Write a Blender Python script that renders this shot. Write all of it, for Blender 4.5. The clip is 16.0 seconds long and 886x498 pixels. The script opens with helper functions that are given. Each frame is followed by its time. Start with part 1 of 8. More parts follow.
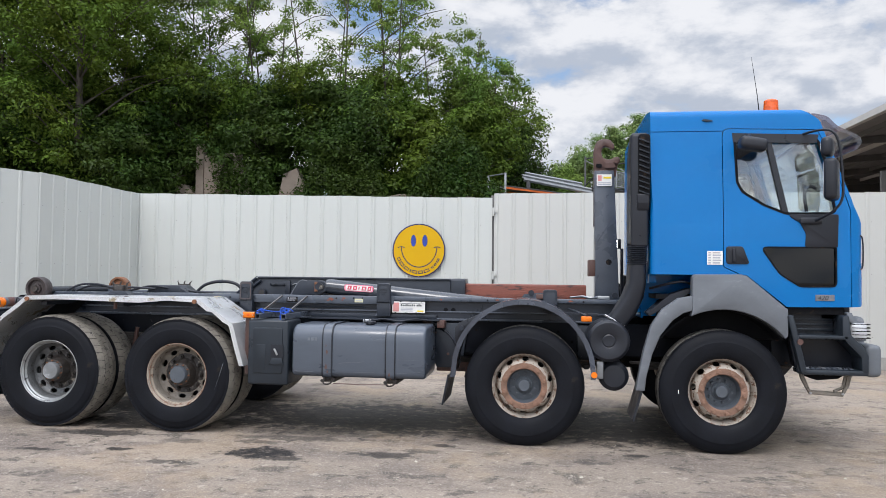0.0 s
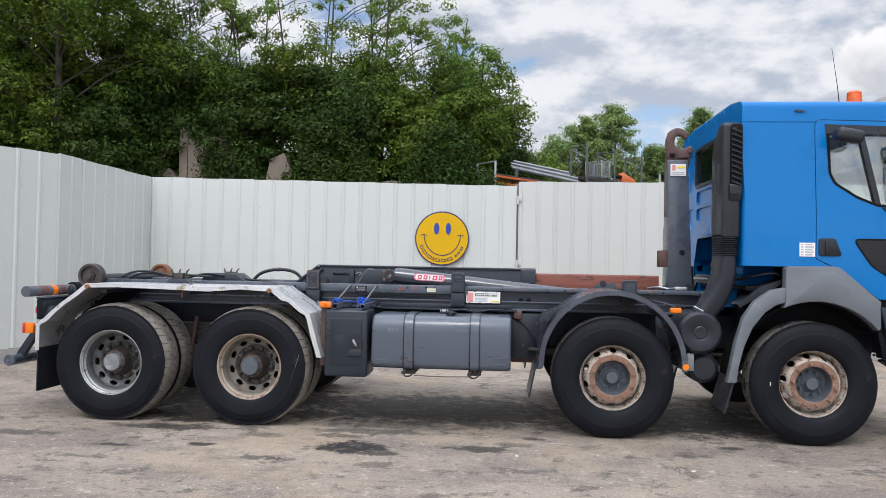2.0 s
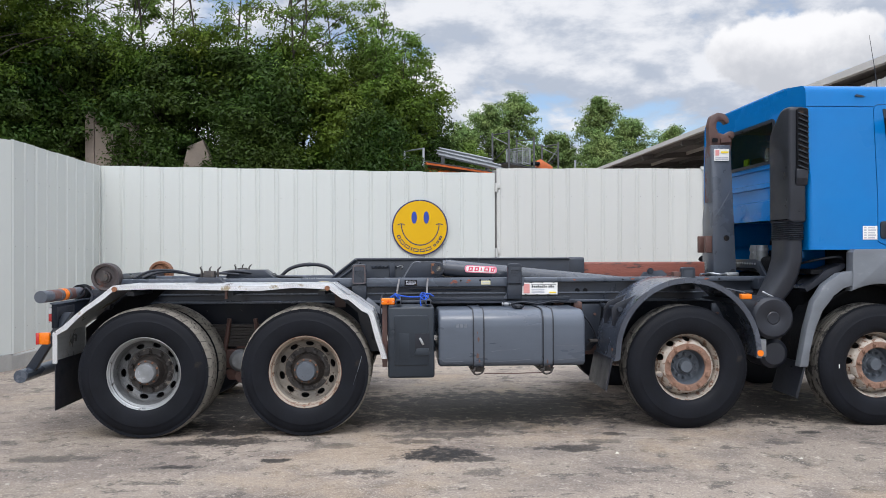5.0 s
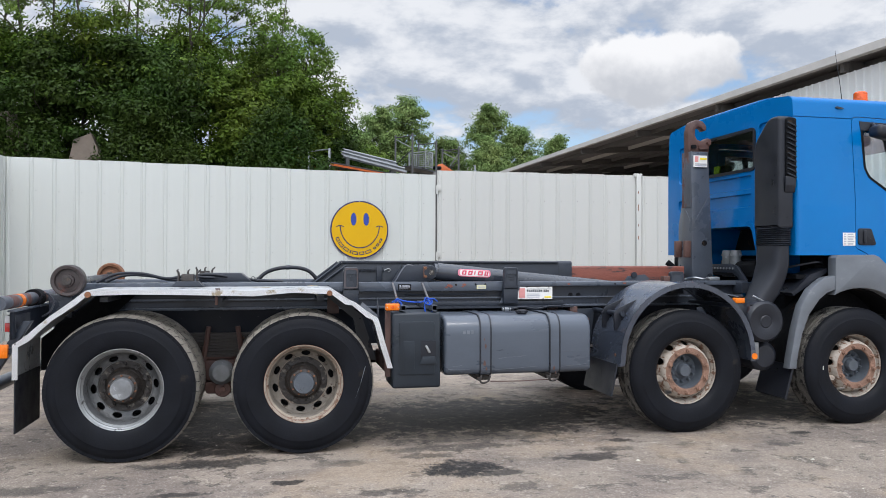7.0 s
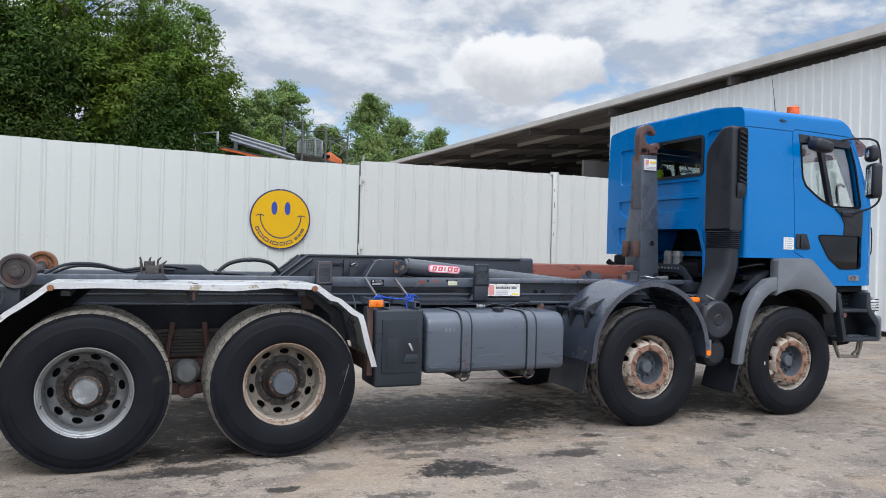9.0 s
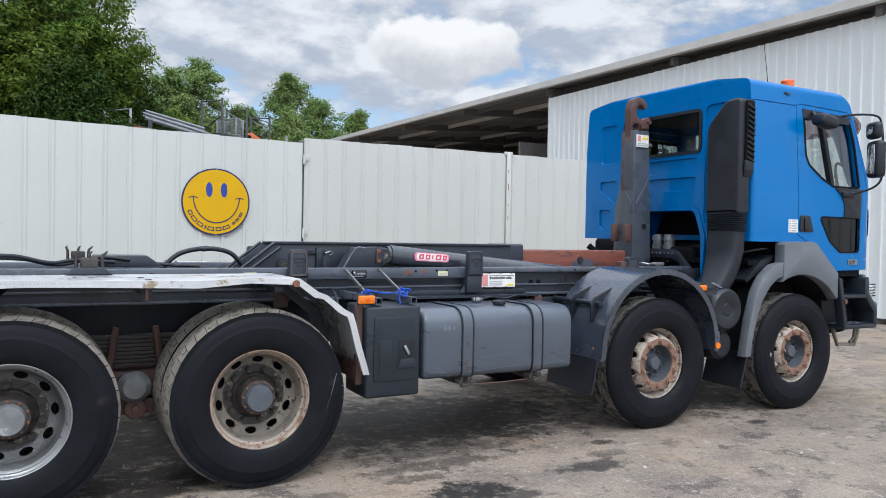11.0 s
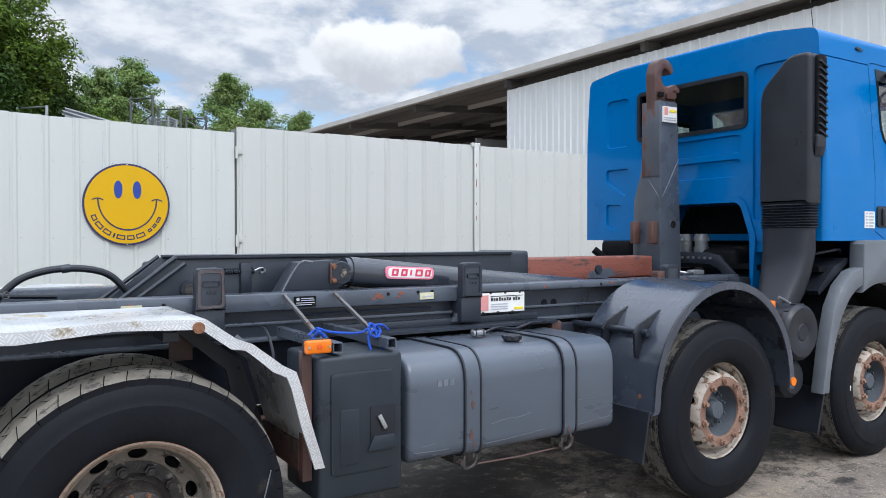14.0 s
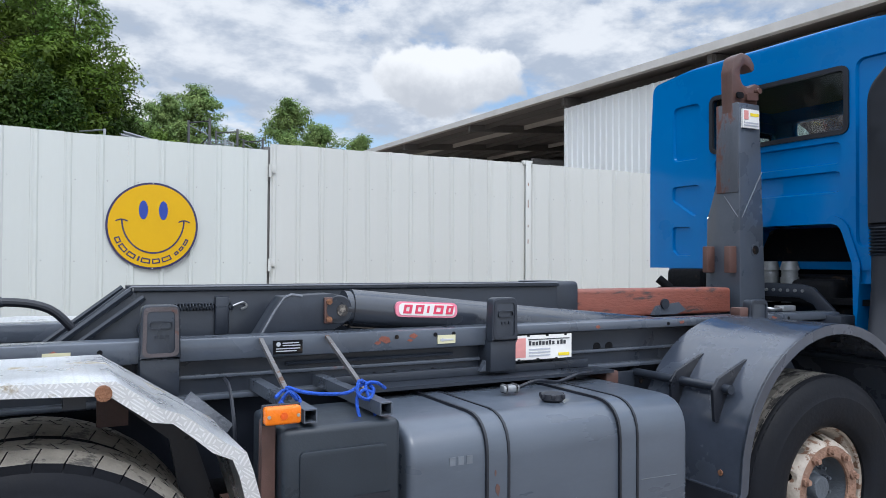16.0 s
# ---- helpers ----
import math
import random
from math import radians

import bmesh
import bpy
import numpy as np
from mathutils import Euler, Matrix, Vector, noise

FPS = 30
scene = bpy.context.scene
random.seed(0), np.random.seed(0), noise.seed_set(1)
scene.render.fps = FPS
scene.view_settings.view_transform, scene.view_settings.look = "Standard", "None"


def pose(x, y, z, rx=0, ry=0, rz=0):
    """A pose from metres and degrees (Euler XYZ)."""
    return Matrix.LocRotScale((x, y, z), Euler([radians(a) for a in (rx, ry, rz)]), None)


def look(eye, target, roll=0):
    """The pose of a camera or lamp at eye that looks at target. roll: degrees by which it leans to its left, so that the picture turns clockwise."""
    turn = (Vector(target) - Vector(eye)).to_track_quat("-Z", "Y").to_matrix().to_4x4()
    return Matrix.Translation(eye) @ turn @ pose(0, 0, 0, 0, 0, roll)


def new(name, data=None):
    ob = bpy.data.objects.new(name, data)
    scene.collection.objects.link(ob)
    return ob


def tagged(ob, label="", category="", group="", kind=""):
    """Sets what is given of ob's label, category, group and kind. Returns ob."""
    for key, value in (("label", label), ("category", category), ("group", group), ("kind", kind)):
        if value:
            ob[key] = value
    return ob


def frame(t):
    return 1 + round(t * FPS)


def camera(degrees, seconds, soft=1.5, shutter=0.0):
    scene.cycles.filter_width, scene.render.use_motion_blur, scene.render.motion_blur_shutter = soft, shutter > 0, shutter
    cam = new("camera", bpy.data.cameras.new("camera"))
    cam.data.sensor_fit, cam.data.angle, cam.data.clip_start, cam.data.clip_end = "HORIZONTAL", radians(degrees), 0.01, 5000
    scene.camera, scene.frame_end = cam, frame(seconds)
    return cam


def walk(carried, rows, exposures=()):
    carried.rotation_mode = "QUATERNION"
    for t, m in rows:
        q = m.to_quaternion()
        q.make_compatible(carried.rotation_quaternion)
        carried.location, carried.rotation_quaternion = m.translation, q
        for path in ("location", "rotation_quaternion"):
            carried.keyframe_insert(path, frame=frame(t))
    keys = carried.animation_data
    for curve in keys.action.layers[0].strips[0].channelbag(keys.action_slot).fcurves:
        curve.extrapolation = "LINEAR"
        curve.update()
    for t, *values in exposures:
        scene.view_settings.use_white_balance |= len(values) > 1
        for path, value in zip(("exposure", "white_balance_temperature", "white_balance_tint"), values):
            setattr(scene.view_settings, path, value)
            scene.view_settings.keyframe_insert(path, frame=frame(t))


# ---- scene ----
cam = camera(61.3, 16.0, soft=0.7)
PATH = [
    (0, (0.182, 0.217, 1.546), (-0.094, 2.197, 1.618), 0.7),
    (0.5, (-0.126, 0.131, 1.558), (-0.387, 2.113, 1.628), 0.6),
    (1, (-0.4, 0.149, 1.552), (-0.649, 2.132, 1.615), 0.5),
    (1.5, (-0.684, 0.246, 1.556), (-0.904, 2.233, 1.608), 0.8),
    (2, (-0.989, 0.266, 1.548), (-1.165, 2.258, 1.588), 1.1),
    (2.5, (-1.281, 0.274, 1.561), (-1.394, 2.271, 1.591), 1.2),
    (3, (-1.57, 0.391, 1.56), (-1.619, 2.39, 1.582), 1.3),
    (3.5, (-1.874, 0.426, 1.546), (-1.871, 2.426, 1.563), 1.1),
    (4, (-2.172, 0.455, 1.553), (-2.126, 2.454, 1.569), 0.8),
    (4.2, (-2.237, 0.489, 1.569), (-2.185, 2.488, 1.578), 0.5),
    (6.3, (-3.288, 0.989, 1.562), (-2.99, 2.967, 1.58), -0.2),
    (6.5, (-3.371, 1.049, 1.559), (-3.037, 3.021, 1.578), -0.1),
    (7, (-3.622, 1.108, 1.561), (-3.197, 3.062, 1.581), 0.2),
    (7.5, (-3.853, 1.152, 1.569), (-3.323, 3.08, 1.591), 0.4),
    (8, (-4.054, 1.295, 1.576), (-3.426, 3.194, 1.597), 0.7),
    (8.5, (-4.264, 1.399, 1.577), (-3.562, 3.272, 1.591), 0.8),
    (8.7, (-4.37, 1.425, 1.585), (-3.646, 3.289, 1.592), 1.1),
    (10.8, (-4.698, 2.462, 1.609), (-3.765, 4.23, 1.571), 1.2),
    (11, (-4.677, 2.567, 1.591), (-3.722, 4.323, 1.553), 1.1),
    (11.5, (-4.53, 2.861, 1.591), (-3.527, 4.591, 1.543), 1.0),
    (12, (-4.441, 3.168, 1.572), (-3.401, 4.876, 1.518), 1.0),
    (12.5, (-4.377, 3.492, 1.583), (-3.312, 5.184, 1.53), 1.0),
    (13, (-4.206, 3.763, 1.585), (-3.122, 5.444, 1.537), 0.6),
    (13.5, (-4.067, 4.005, 1.589), (-2.978, 5.682, 1.549), 0.3),
    (14, (-3.971, 4.287, 1.601), (-2.895, 5.972, 1.573), 0.0),
    (14.5, (-3.813, 4.478, 1.598), (-2.761, 6.179, 1.584), 0.0),
    (15, (-3.594, 4.612, 1.613), (-2.573, 6.331, 1.61), 0.1),
    (15.5, (-3.484, 4.775, 1.618), (-2.503, 6.518, 1.633), 0.2),
    (16, (-3.38, 4.921, 1.628), (-2.44, 6.686, 1.661), 0.3),
]
# the white balance cools a little along the way
TONE = [(0, 0.17, 6500, 12), (4, 0.17, 6470, 12), (8, 0.11, 6380, 11), (12, 0.13, 6260, 10), (14.5, 0.20, 6180, 10), (16, 0.14, 6150, 10)]
walk(cam, [(t, look(eye, target, roll)) for t, eye, target, roll in PATH], TONE)


# ---- world, sun, exposure ----
SUN_AZ, SUN_EL = radians(188), radians(52)


def make_world():
    w = bpy.data.worlds.new("sky")
    scene.world = w
    w.use_nodes = True
    nt = w.node_tree
    N, L = nt.nodes, nt.links
    N.clear()
    out, bg = N.new("ShaderNodeOutputWorld"), N.new("ShaderNodeBackground")
    L.new(bg.outputs[0], out.inputs[0])
    sky = N.new("ShaderNodeTexSky")
    sky.sky_type, sky.sun_disc = "NISHITA", False
    sky.sun_elevation, sky.sun_rotation = SUN_EL, SUN_AZ
    sky.air_density, sky.dust_density, sky.ozone_density = 1.0, 1.2, 1.5
    dim = N.new("ShaderNodeMix")
    dim.data_type, dim.blend_type = "RGBA", "MULTIPLY"
    dim.inputs[0].default_value = 1
    dim.inputs[7].default_value = (0.17, 0.17, 0.17, 1)
    L.new(sky.outputs[0], dim.inputs[6])
    co = N.new("ShaderNodeTexCoord")
    sep = N.new("ShaderNodeSeparateXYZ")
    L.new(co.outputs["Generated"], sep.inputs[0])

    def m(op, a, b=None, clamp=False):
        n = N.new("ShaderNodeMath")
        n.operation, n.use_clamp = op, clamp
        for k, v in ((0, a), (1, b)):
            if v is None:
                continue
            if isinstance(v, (int, float)):
                n.inputs[k].default_value = v
            else:
                L.new(v, n.inputs[k])
        return n.outputs[0]

    def ramp(v, a, b):
        n = N.new("ShaderNodeMapRange")
        n.interpolation_type = "SMOOTHSTEP"
        n.inputs[1].default_value, n.inputs[2].default_value = a, b
        L.new(v, n.inputs[0])
        return n.outputs[0]

    def mixc(f, a, b):
        n = N.new("ShaderNodeMix")
        n.data_type = "RGBA"
        for k, v in ((0, f), (6, a), (7, b)):
            if isinstance(v, tuple):
                n.inputs[k].default_value = (*v, 1)
            elif isinstance(v, float):
                n.inputs[k].default_value = v
            else:
                L.new(v, n.inputs[k])
        return n.outputs[2]

    # cloud layer seen in perspective
    h = m("ADD", m("MAXIMUM", sep.outputs[2], 0.0), 0.16)
    plan = N.new("ShaderNodeCombineXYZ")
    L.new(m("DIVIDE", sep.outputs[0], h), plan.inputs[0])
    L.new(m("DIVIDE", sep.outputs[1], h), plan.inputs[1])
    plan.inputs[2].default_value = CLOUD_SEED

    def fbm(vec, scale, detail, rough=0.55, dist=0.0):
        n = N.new("ShaderNodeTexNoise")
        n.inputs["Scale"].default_value, n.inputs["Detail"].default_value = scale, detail
        n.inputs["Roughness"].default_value, n.inputs["Distortion"].default_value = rough, dist
        L.new(vec, n.inputs["Vector"])
        return n.outputs[0]

    puffs = N.new("ShaderNodeVectorMath")
    puffs.operation = "MULTIPLY_ADD"
    puffs.inputs[1].default_value, puffs.inputs[2].default_value = (1.0, 1.0, 2.1), (CLOUD_SEED, 0.0, 0.0)
    L.new(co.outputs["Generated"], puffs.inputs[0])
    above = N.new("ShaderNodeVectorMath")
    above.inputs[1].default_value = (0.0, 0.0, 0.05)
    L.new(puffs.outputs[0], above.inputs[0])
    body, over = fbm(puffs.outputs[0], 5.8, 11, 0.57, 0.12), fbm(above.outputs[0], 5.8, 11, 0.57, 0.12)
    # thin veil high up, seen in perspective
    veil = fbm(plan.outputs[0], 1.5, 7, 0.5, 0.25)
    cover = ramp(m("ADD", body, m("MULTIPLY", m("SUBTRACT", veil, 0.5), 0.35)), 0.33, 0.47)
    lit_top = ramp(m("ADD", m("SUBTRACT", body, over), m("MULTIPLY", m("SUBTRACT", body, 0.5), 0.25)), -0.13, 0.13)
    cloud = mixc(lit_top, (0.55, 0.62, 0.73), (0.97, 1.00, 1.04))
    col = mixc(cover, dim.outputs[2], cloud)
    # one heaped cloud over the shed
    cen = N.new("ShaderNodeVectorMath")
    cen.operation = "SUBTRACT"
    cen.inputs[1].default_value = HEAP
    L.new(co.outputs["Generated"], cen.inputs[0])
    puff = fbm(co.outputs["Generated"], 13.0, 9, 0.56, 0.1)
    sc = N.new("ShaderNodeVectorMath")
    sc.operation = "MULTIPLY"
    sc.inputs[1].default_value = (1.0, 1.0, 1.9)
    L.new(cen.outputs[0], sc.inputs[0])
    ln = N.new("ShaderNodeVectorMath")
    ln.operation = "LENGTH"
    L.new(sc.outputs[0], ln.inputs[0])
    d = m("ADD", ln.outputs[1], m("MULTIPLY", m("SUBTRACT", puff, 0.5), 0.13))
    mask = ramp(d, 0.100, 0.080)
    s2 = N.new("ShaderNodeSeparateXYZ")
    L.new(cen.outputs[0], s2.inputs[0])
    lit = ramp(m("ADD", s2.outputs[2], m("MULTIPLY", m("SUBTRACT", puff, 0.5), 0.13)), -0.045, 0.02)
    col = mixc(mask, col, mixc(lit, (0.66, 0.69, 0.74), (1.10, 1.11, 1.12)))
    # the overcast is brighter overhead and round the veiled sun
    dot = N.new("ShaderNodeVectorMath")
    dot.operation = "DOT_PRODUCT"
    dot.inputs[1].default_value = (math.sin(SUN_AZ) * math.cos(SUN_EL), math.cos(SUN_AZ) * math.cos(SUN_EL), math.sin(SUN_EL))
    L.new(co.outputs["Generated"], dot.inputs[0])
    gain = m("ADD", 1.0, m("ADD", m("MULTIPLY", ramp(dot.outputs["Value"], 0.0, 1.0), 1.3), m("MULTIPLY", ramp(sep.outputs[2], 0.4, 1.0), 2.0)))
    glow = N.new("ShaderNodeVectorMath")
    glow.operation = "SCALE"
    L.new(col, glow.inputs[0])
    L.new(gain, glow.inputs["Scale"])
    L.new(glow.outputs[0], bg.inputs[0])
    bg.inputs[1].default_value = 0.79


CLOUD_SEED = 2.7
HEAP = (0.458, 0.856, 0.240)
make_world()
sun_data = bpy.data.lights.new("sun", "SUN")
sun_data.energy, sun_data.angle, sun_data.color = 1.15, radians(20), (1.0, 0.975, 0.94)
sun = new("sun", sun_data)
sun.matrix_world = look((math.sin(SUN_AZ) * math.cos(SUN_EL) * 60, math.cos(SUN_AZ) * math.cos(SUN_EL) * 60, math.sin(SUN_EL) * 60), (0, 0, 0))


# ---- materials ----
def surf(name, base, rough=0.5, metal=0.0, vary=0.15, scale=6.0, fine=60.0, bump=0.0, spots=None, spot_amt=0.55, spot_scale=5.0, stretch=(1, 1, 1), coat=0.0, spec=0.5, island=0.0, rough_var=0.15, obj=0.0):
    """A painted, plastic or metal surface: base colour with variation at two scales, fine relief, and patches of dirt or rust."""
    mt = bpy.data.materials.new(name)
    mt.use_nodes = True
    nt = mt.node_tree
    N, L = nt.nodes, nt.links
    b = N["Principled BSDF"]
    co = N.new("ShaderNodeTexCoord")
    mp = N.new("ShaderNodeMapping")
    mp.inputs["Scale"].default_value = stretch
    L.new(co.outputs["Object"], mp.inputs[0])

    def noise_tex(s, detail=5, r=0.6):
        n = N.new("ShaderNodeTexNoise")
        n.inputs["Scale"].default_value, n.inputs["Detail"].default_value, n.inputs["Roughness"].default_value = s, detail, r
        L.new(mp.outputs[0], n.inputs["Vector"])
        return n.outputs[0]

    def mixc(f, a, c, mode="MIX"):
        n = N.new("ShaderNodeMix")
        n.data_type, n.blend_type = "RGBA", mode
        for k, v in ((0, f), (6, a), (7, c)):
            if isinstance(v, tuple):
                n.inputs[k].default_value = (*v[:3], 1)
            elif isinstance(v, (int, float)):
                n.inputs[k].default_value = v
            else:
                L.new(v, n.inputs[k])
        return n.outputs[2]

    def rng(v, a, c, lo=0.0, hi=1.0):
        n = N.new("ShaderNodeMapRange")
        n.inputs[1].default_value, n.inputs[2].default_value, n.inputs[3].default_value, n.inputs[4].default_value = a, c, lo, hi
        L.new(v, n.inputs[0])
        return n.outputs[0]

    big, small = noise_tex(scale), noise_tex(fine, 3)
    col = mixc(rng(big, 0.3, 0.7), tuple(c * (1 - vary) for c in base), tuple(min(1, c * (1 + vary)) for c in base))
    col = mixc(rng(small, 0.35, 0.65, 0, 0.5 * vary + 0.02), col, tuple(c * 0.6 for c in base))
    if island or obj:
        src = N.new("ShaderNodeNewGeometry").outputs["Random Per Island"] if island else N.new("ShaderNodeObjectInfo").outputs["Random"]
        amt = island or obj
        hsv = N.new("ShaderNodeHueSaturation")
        L.new(rng(src, 0, 1, 1 - amt, 1 + amt), hsv.inputs["Value"])
        L.new(rng(src, 0, 1, 0.5 - 0.03 * min(1, amt * 2), 0.5 + 0.02 * min(1, amt * 2)), hsv.inputs["Hue"])
        L.new(col, hsv.inputs["Color"])
        col = hsv.outputs[0]
    if spots:
        mask = noise_tex(spot_scale, 9, 0.68)
        col = mixc(rng(mask, spot_amt, spot_amt + 0.06), col, spots)
        rn = rng(mask, spot_amt, spot_amt + 0.05, 0, 0.35)
        ad = N.new("ShaderNodeMath")
        L.new(rn, ad.inputs[0])
        L.new(rng(big, 0.3, 0.7, max(0.03, rough - rough_var), min(1, rough + rough_var)), ad.inputs[1])
        ad.use_clamp = True
        L.new(ad.outputs[0], b.inputs["Roughness"])
    else:
        L.new(rng(big, 0.3, 0.7, max(0.03, rough - rough_var), min(1, rough + rough_var)), b.inputs["Roughness"])
    L.new(col, b.inputs["Base Color"])
    b.inputs["Metallic"].default_value = metal
    b.inputs["Coat Weight"].default_value = coat
    b.inputs["Coat Roughness"].default_value = 0.06
    b.inputs["Specular IOR Level"].default_value = spec
    if bump:
        bn = N.new("ShaderNodeBump")
        bn.inputs["Strength"].default_value, bn.inputs["Distance"].default_value = min(1, bump * 2), 0.01 * max(1.0, bump)
        L.new(small, bn.inputs["Height"])
        L.new(bn.outputs[0], b.inputs["Normal"])
    return mt


def leaf_mat(name, base, vary=0.5):
    mt = bpy.data.materials.new(name)
    mt.use_nodes = True
    nt = mt.node_tree
    N, L = nt.nodes, nt.links
    N.clear()
    out = N.new("ShaderNodeOutputMaterial")
    dif, tra, gl, m1, m2 = (N.new("ShaderNode" + k) for k in ("BsdfDiffuse", "BsdfTranslucent", "BsdfGlossy", "MixShader", "MixShader"))
    geo = N.new("ShaderNodeNewGeometry")
    rmp = N.new("ShaderNodeMapRange")
    rmp.inputs[3].default_value, rmp.inputs[4].default_value = 1 - vary, 1 + vary
    L.new(geo.outputs["Random Per Island"], rmp.inputs[0])
    co = N.new("ShaderNodeTexCoord")
    no = N.new("ShaderNodeTexNoise")
    no.inputs["Scale"].default_value, no.inputs["Detail"].default_value = 0.45, 3
    L.new(co.outputs["Object"], no.inputs["Vector"])
    hr = N.new("ShaderNodeMapRange")
    hr.inputs[1].default_value, hr.inputs[2].default_value = 0.3, 0.7
    hr.inputs[3].default_value, hr.inputs[4].default_value = 0.515, 0.475
    L.new(no.outputs[0], hr.inputs[0])
    hsv = N.new("ShaderNodeHueSaturation")
    hsv.inputs["Color"].default_value = (*base, 1)
    L.new(rmp.outputs[0], hsv.inputs["Value"])
    L.new(hr.outputs[0], hsv.inputs["Hue"])
    L.new(hsv.outputs[0], dif.inputs[0])
    L.new(hsv.outputs[0], tra.inputs[0])
    gl.inputs["Roughness"].default_value = 0.45
    gl.inputs[0].default_value = (0.6, 0.65, 0.6, 1)
    m1.inputs[0].default_value, m2.inputs[0].default_value = 0.20, 0.015
    L.new(dif.outputs[0], m1.inputs[1])
    L.new(tra.outputs[0], m1.inputs[2])
    L.new(m1.outputs[0], m2.inputs[1])
    L.new(gl.outputs[0], m2.inputs[2])
    L.new(m2.outputs[0], out.inputs[0])
    return mt


def glass_mat(name, tint, rough=0.02, gloss=0.10):
    """A thin pane: clear transmission by the tint, with gloss that grows at a slant."""
    mt = bpy.data.materials.new(name)
    mt.use_nodes = True
    N, L = mt.node_tree.nodes, mt.node_tree.links
    N.clear()
    out, tr, gl, mx, fr, pw, mr = (N.new("ShaderNode" + k) for k in ("OutputMaterial", "BsdfTransparent", "BsdfGlossy", "MixShader", "LayerWeight", "Math", "MapRange"))
    tr.inputs[0].default_value = (*tint, 1)
    gl.inputs["Roughness"].default_value = rough
    pw.operation = "POWER"
    pw.inputs[1].default_value = 3.5
    L.new(fr.outputs["Facing"], pw.inputs[0])
    mr.inputs[3].default_value, mr.inputs[4].default_value = gloss, 0.85
    L.new(pw.outputs[0], mr.inputs[0])
    L.new(mr.outputs[0], mx.inputs[0])
    L.new(tr.outputs[0], mx.inputs[1])
    L.new(gl.outputs[0], mx.inputs[2])
    L.new(mx.outputs[0], out.inputs[0])
    return mt


def emit_mat(name, col, power):
    mt = bpy.data.materials.new(name)
    mt.use_nodes = True
    b = mt.node_tree.nodes["Principled BSDF"]
    b.inputs["Base Color"].default_value = (*col, 1)
    b.inputs["Emission Color"].default_value = (*col, 1)
    b.inputs["Emission Strength"].default_value = power
    return mt


M_BLUE = surf("cab_blue_paint", (0.0004, 0.138, 0.405), 0.30, vary=0.05, scale=1.2, fine=9, coat=0.30, rough_var=0.05, spec=0.10)
M_FRAME = surf("chassis_grey_paint", (0.022, 0.027, 0.037), 0.36, coat=0.12, spec=0.35, vary=0.25, scale=3, fine=60, bump=0.035, spots=(0.13, 0.05, 0.03), spot_amt=0.70, spot_scale=7)
M_FRAME2 = surf("lift_grey_paint", (0.068, 0.080, 0.101), 0.31, coat=0.25, spec=0.4, vary=0.2, scale=3, fine=60, bump=0.03, spots=(0.17, 0.055, 0.03), spot_amt=0.715, spot_scale=6)
M_GLOSS = surf("gloss_dark_paint", (0.026, 0.031, 0.041), 0.24, coat=0.45, spec=0.5, vary=0.2, scale=3, fine=60, bump=0.02, spots=(0.05, 0.045, 0.045), spot_amt=0.68, spot_scale=6)
M_CHASSIS = surf("chassis_rail_navy", (0.009, 0.0115, 0.018), 0.5, spec=0.18, vary=0.3, scale=3, fine=60, bump=0.03, spots=(0.06, 0.032, 0.024), spot_amt=0.68, spot_scale=6)
M_DARK = surf("underbody_black", (0.005, 0.0055, 0.007), 0.75, spec=0.15, vary=0.4, scale=4, fine=30, bump=0.3, spots=(0.05, 0.035, 0.025), spot_amt=0.6)
M_TANK = surf("tank_grey_paint", (0.066, 0.080, 0.103), 0.33, coat=0.2, vary=0.14, scale=2.5, fine=60, bump=0.015, spots=(0.10, 0.115, 0.135), spot_amt=0.64, spot_scale=7, stretch=(0.5, 1, 1.6))
M_PLASTIC = surf("black_plastic", (0.0125, 0.0145, 0.0205), 0.40, spec=0.38, vary=0.25, scale=5, fine=140, bump=0.03, spots=(0.026, 0.027, 0.030), spot_amt=0.64, spot_scale=5)
M_BOXP = surf("toolbox_plastic", (0.017, 0.023, 0.031), 0.38, spec=0.4, vary=0.15, scale=4, fine=160, bump=0.04)
M_GREYP = surf("grey_fender_plastic", (0.118, 0.130, 0.146), 0.55, vary=0.16, scale=4, fine=90, bump=0.02, stretch=(0.8, 1, 1.4), spots=(0.20, 0.21, 0.225), spot_amt=0.60, spot_scale=4)
M_RUBBER = surf("tyre_rubber", (0.0072, 0.0082, 0.0112), 0.6, vary=0.35, scale=5, fine=45, bump=0.08, spots=(0.026, 0.023, 0.021), spot_amt=0.65, spot_scale=3.5, spec=0.14)
M_TREAD = surf("dusty_tread", (0.235, 0.215, 0.182), 0.85, vary=0.3, scale=9, fine=60, bump=0.3, spots=(0.085, 0.078, 0.070), spot_amt=0.565, spot_scale=16)
M_TREADF = surf("worn_dark_tread", (0.150, 0.140, 0.124), 0.85, vary=0.3, scale=9, fine=60, bump=0.25, spots=(0.028, 0.027, 0.026), spot_amt=0.52, spot_scale=9)
M_RUST = surf("rusty_steel", (0.205, 0.090, 0.045), 0.8, vary=0.35, scale=9, fine=60, bump=0.5, spots=(0.09, 0.035, 0.02), spot_amt=0.57, spot_scale=10)
M_BROWN = surf("rust_brown_paint", (0.090, 0.045, 0.036), 0.55, vary=0.3, scale=6, fine=90, bump=0.06, spots=(0.05, 0.035, 0.032), spot_amt=0.6)
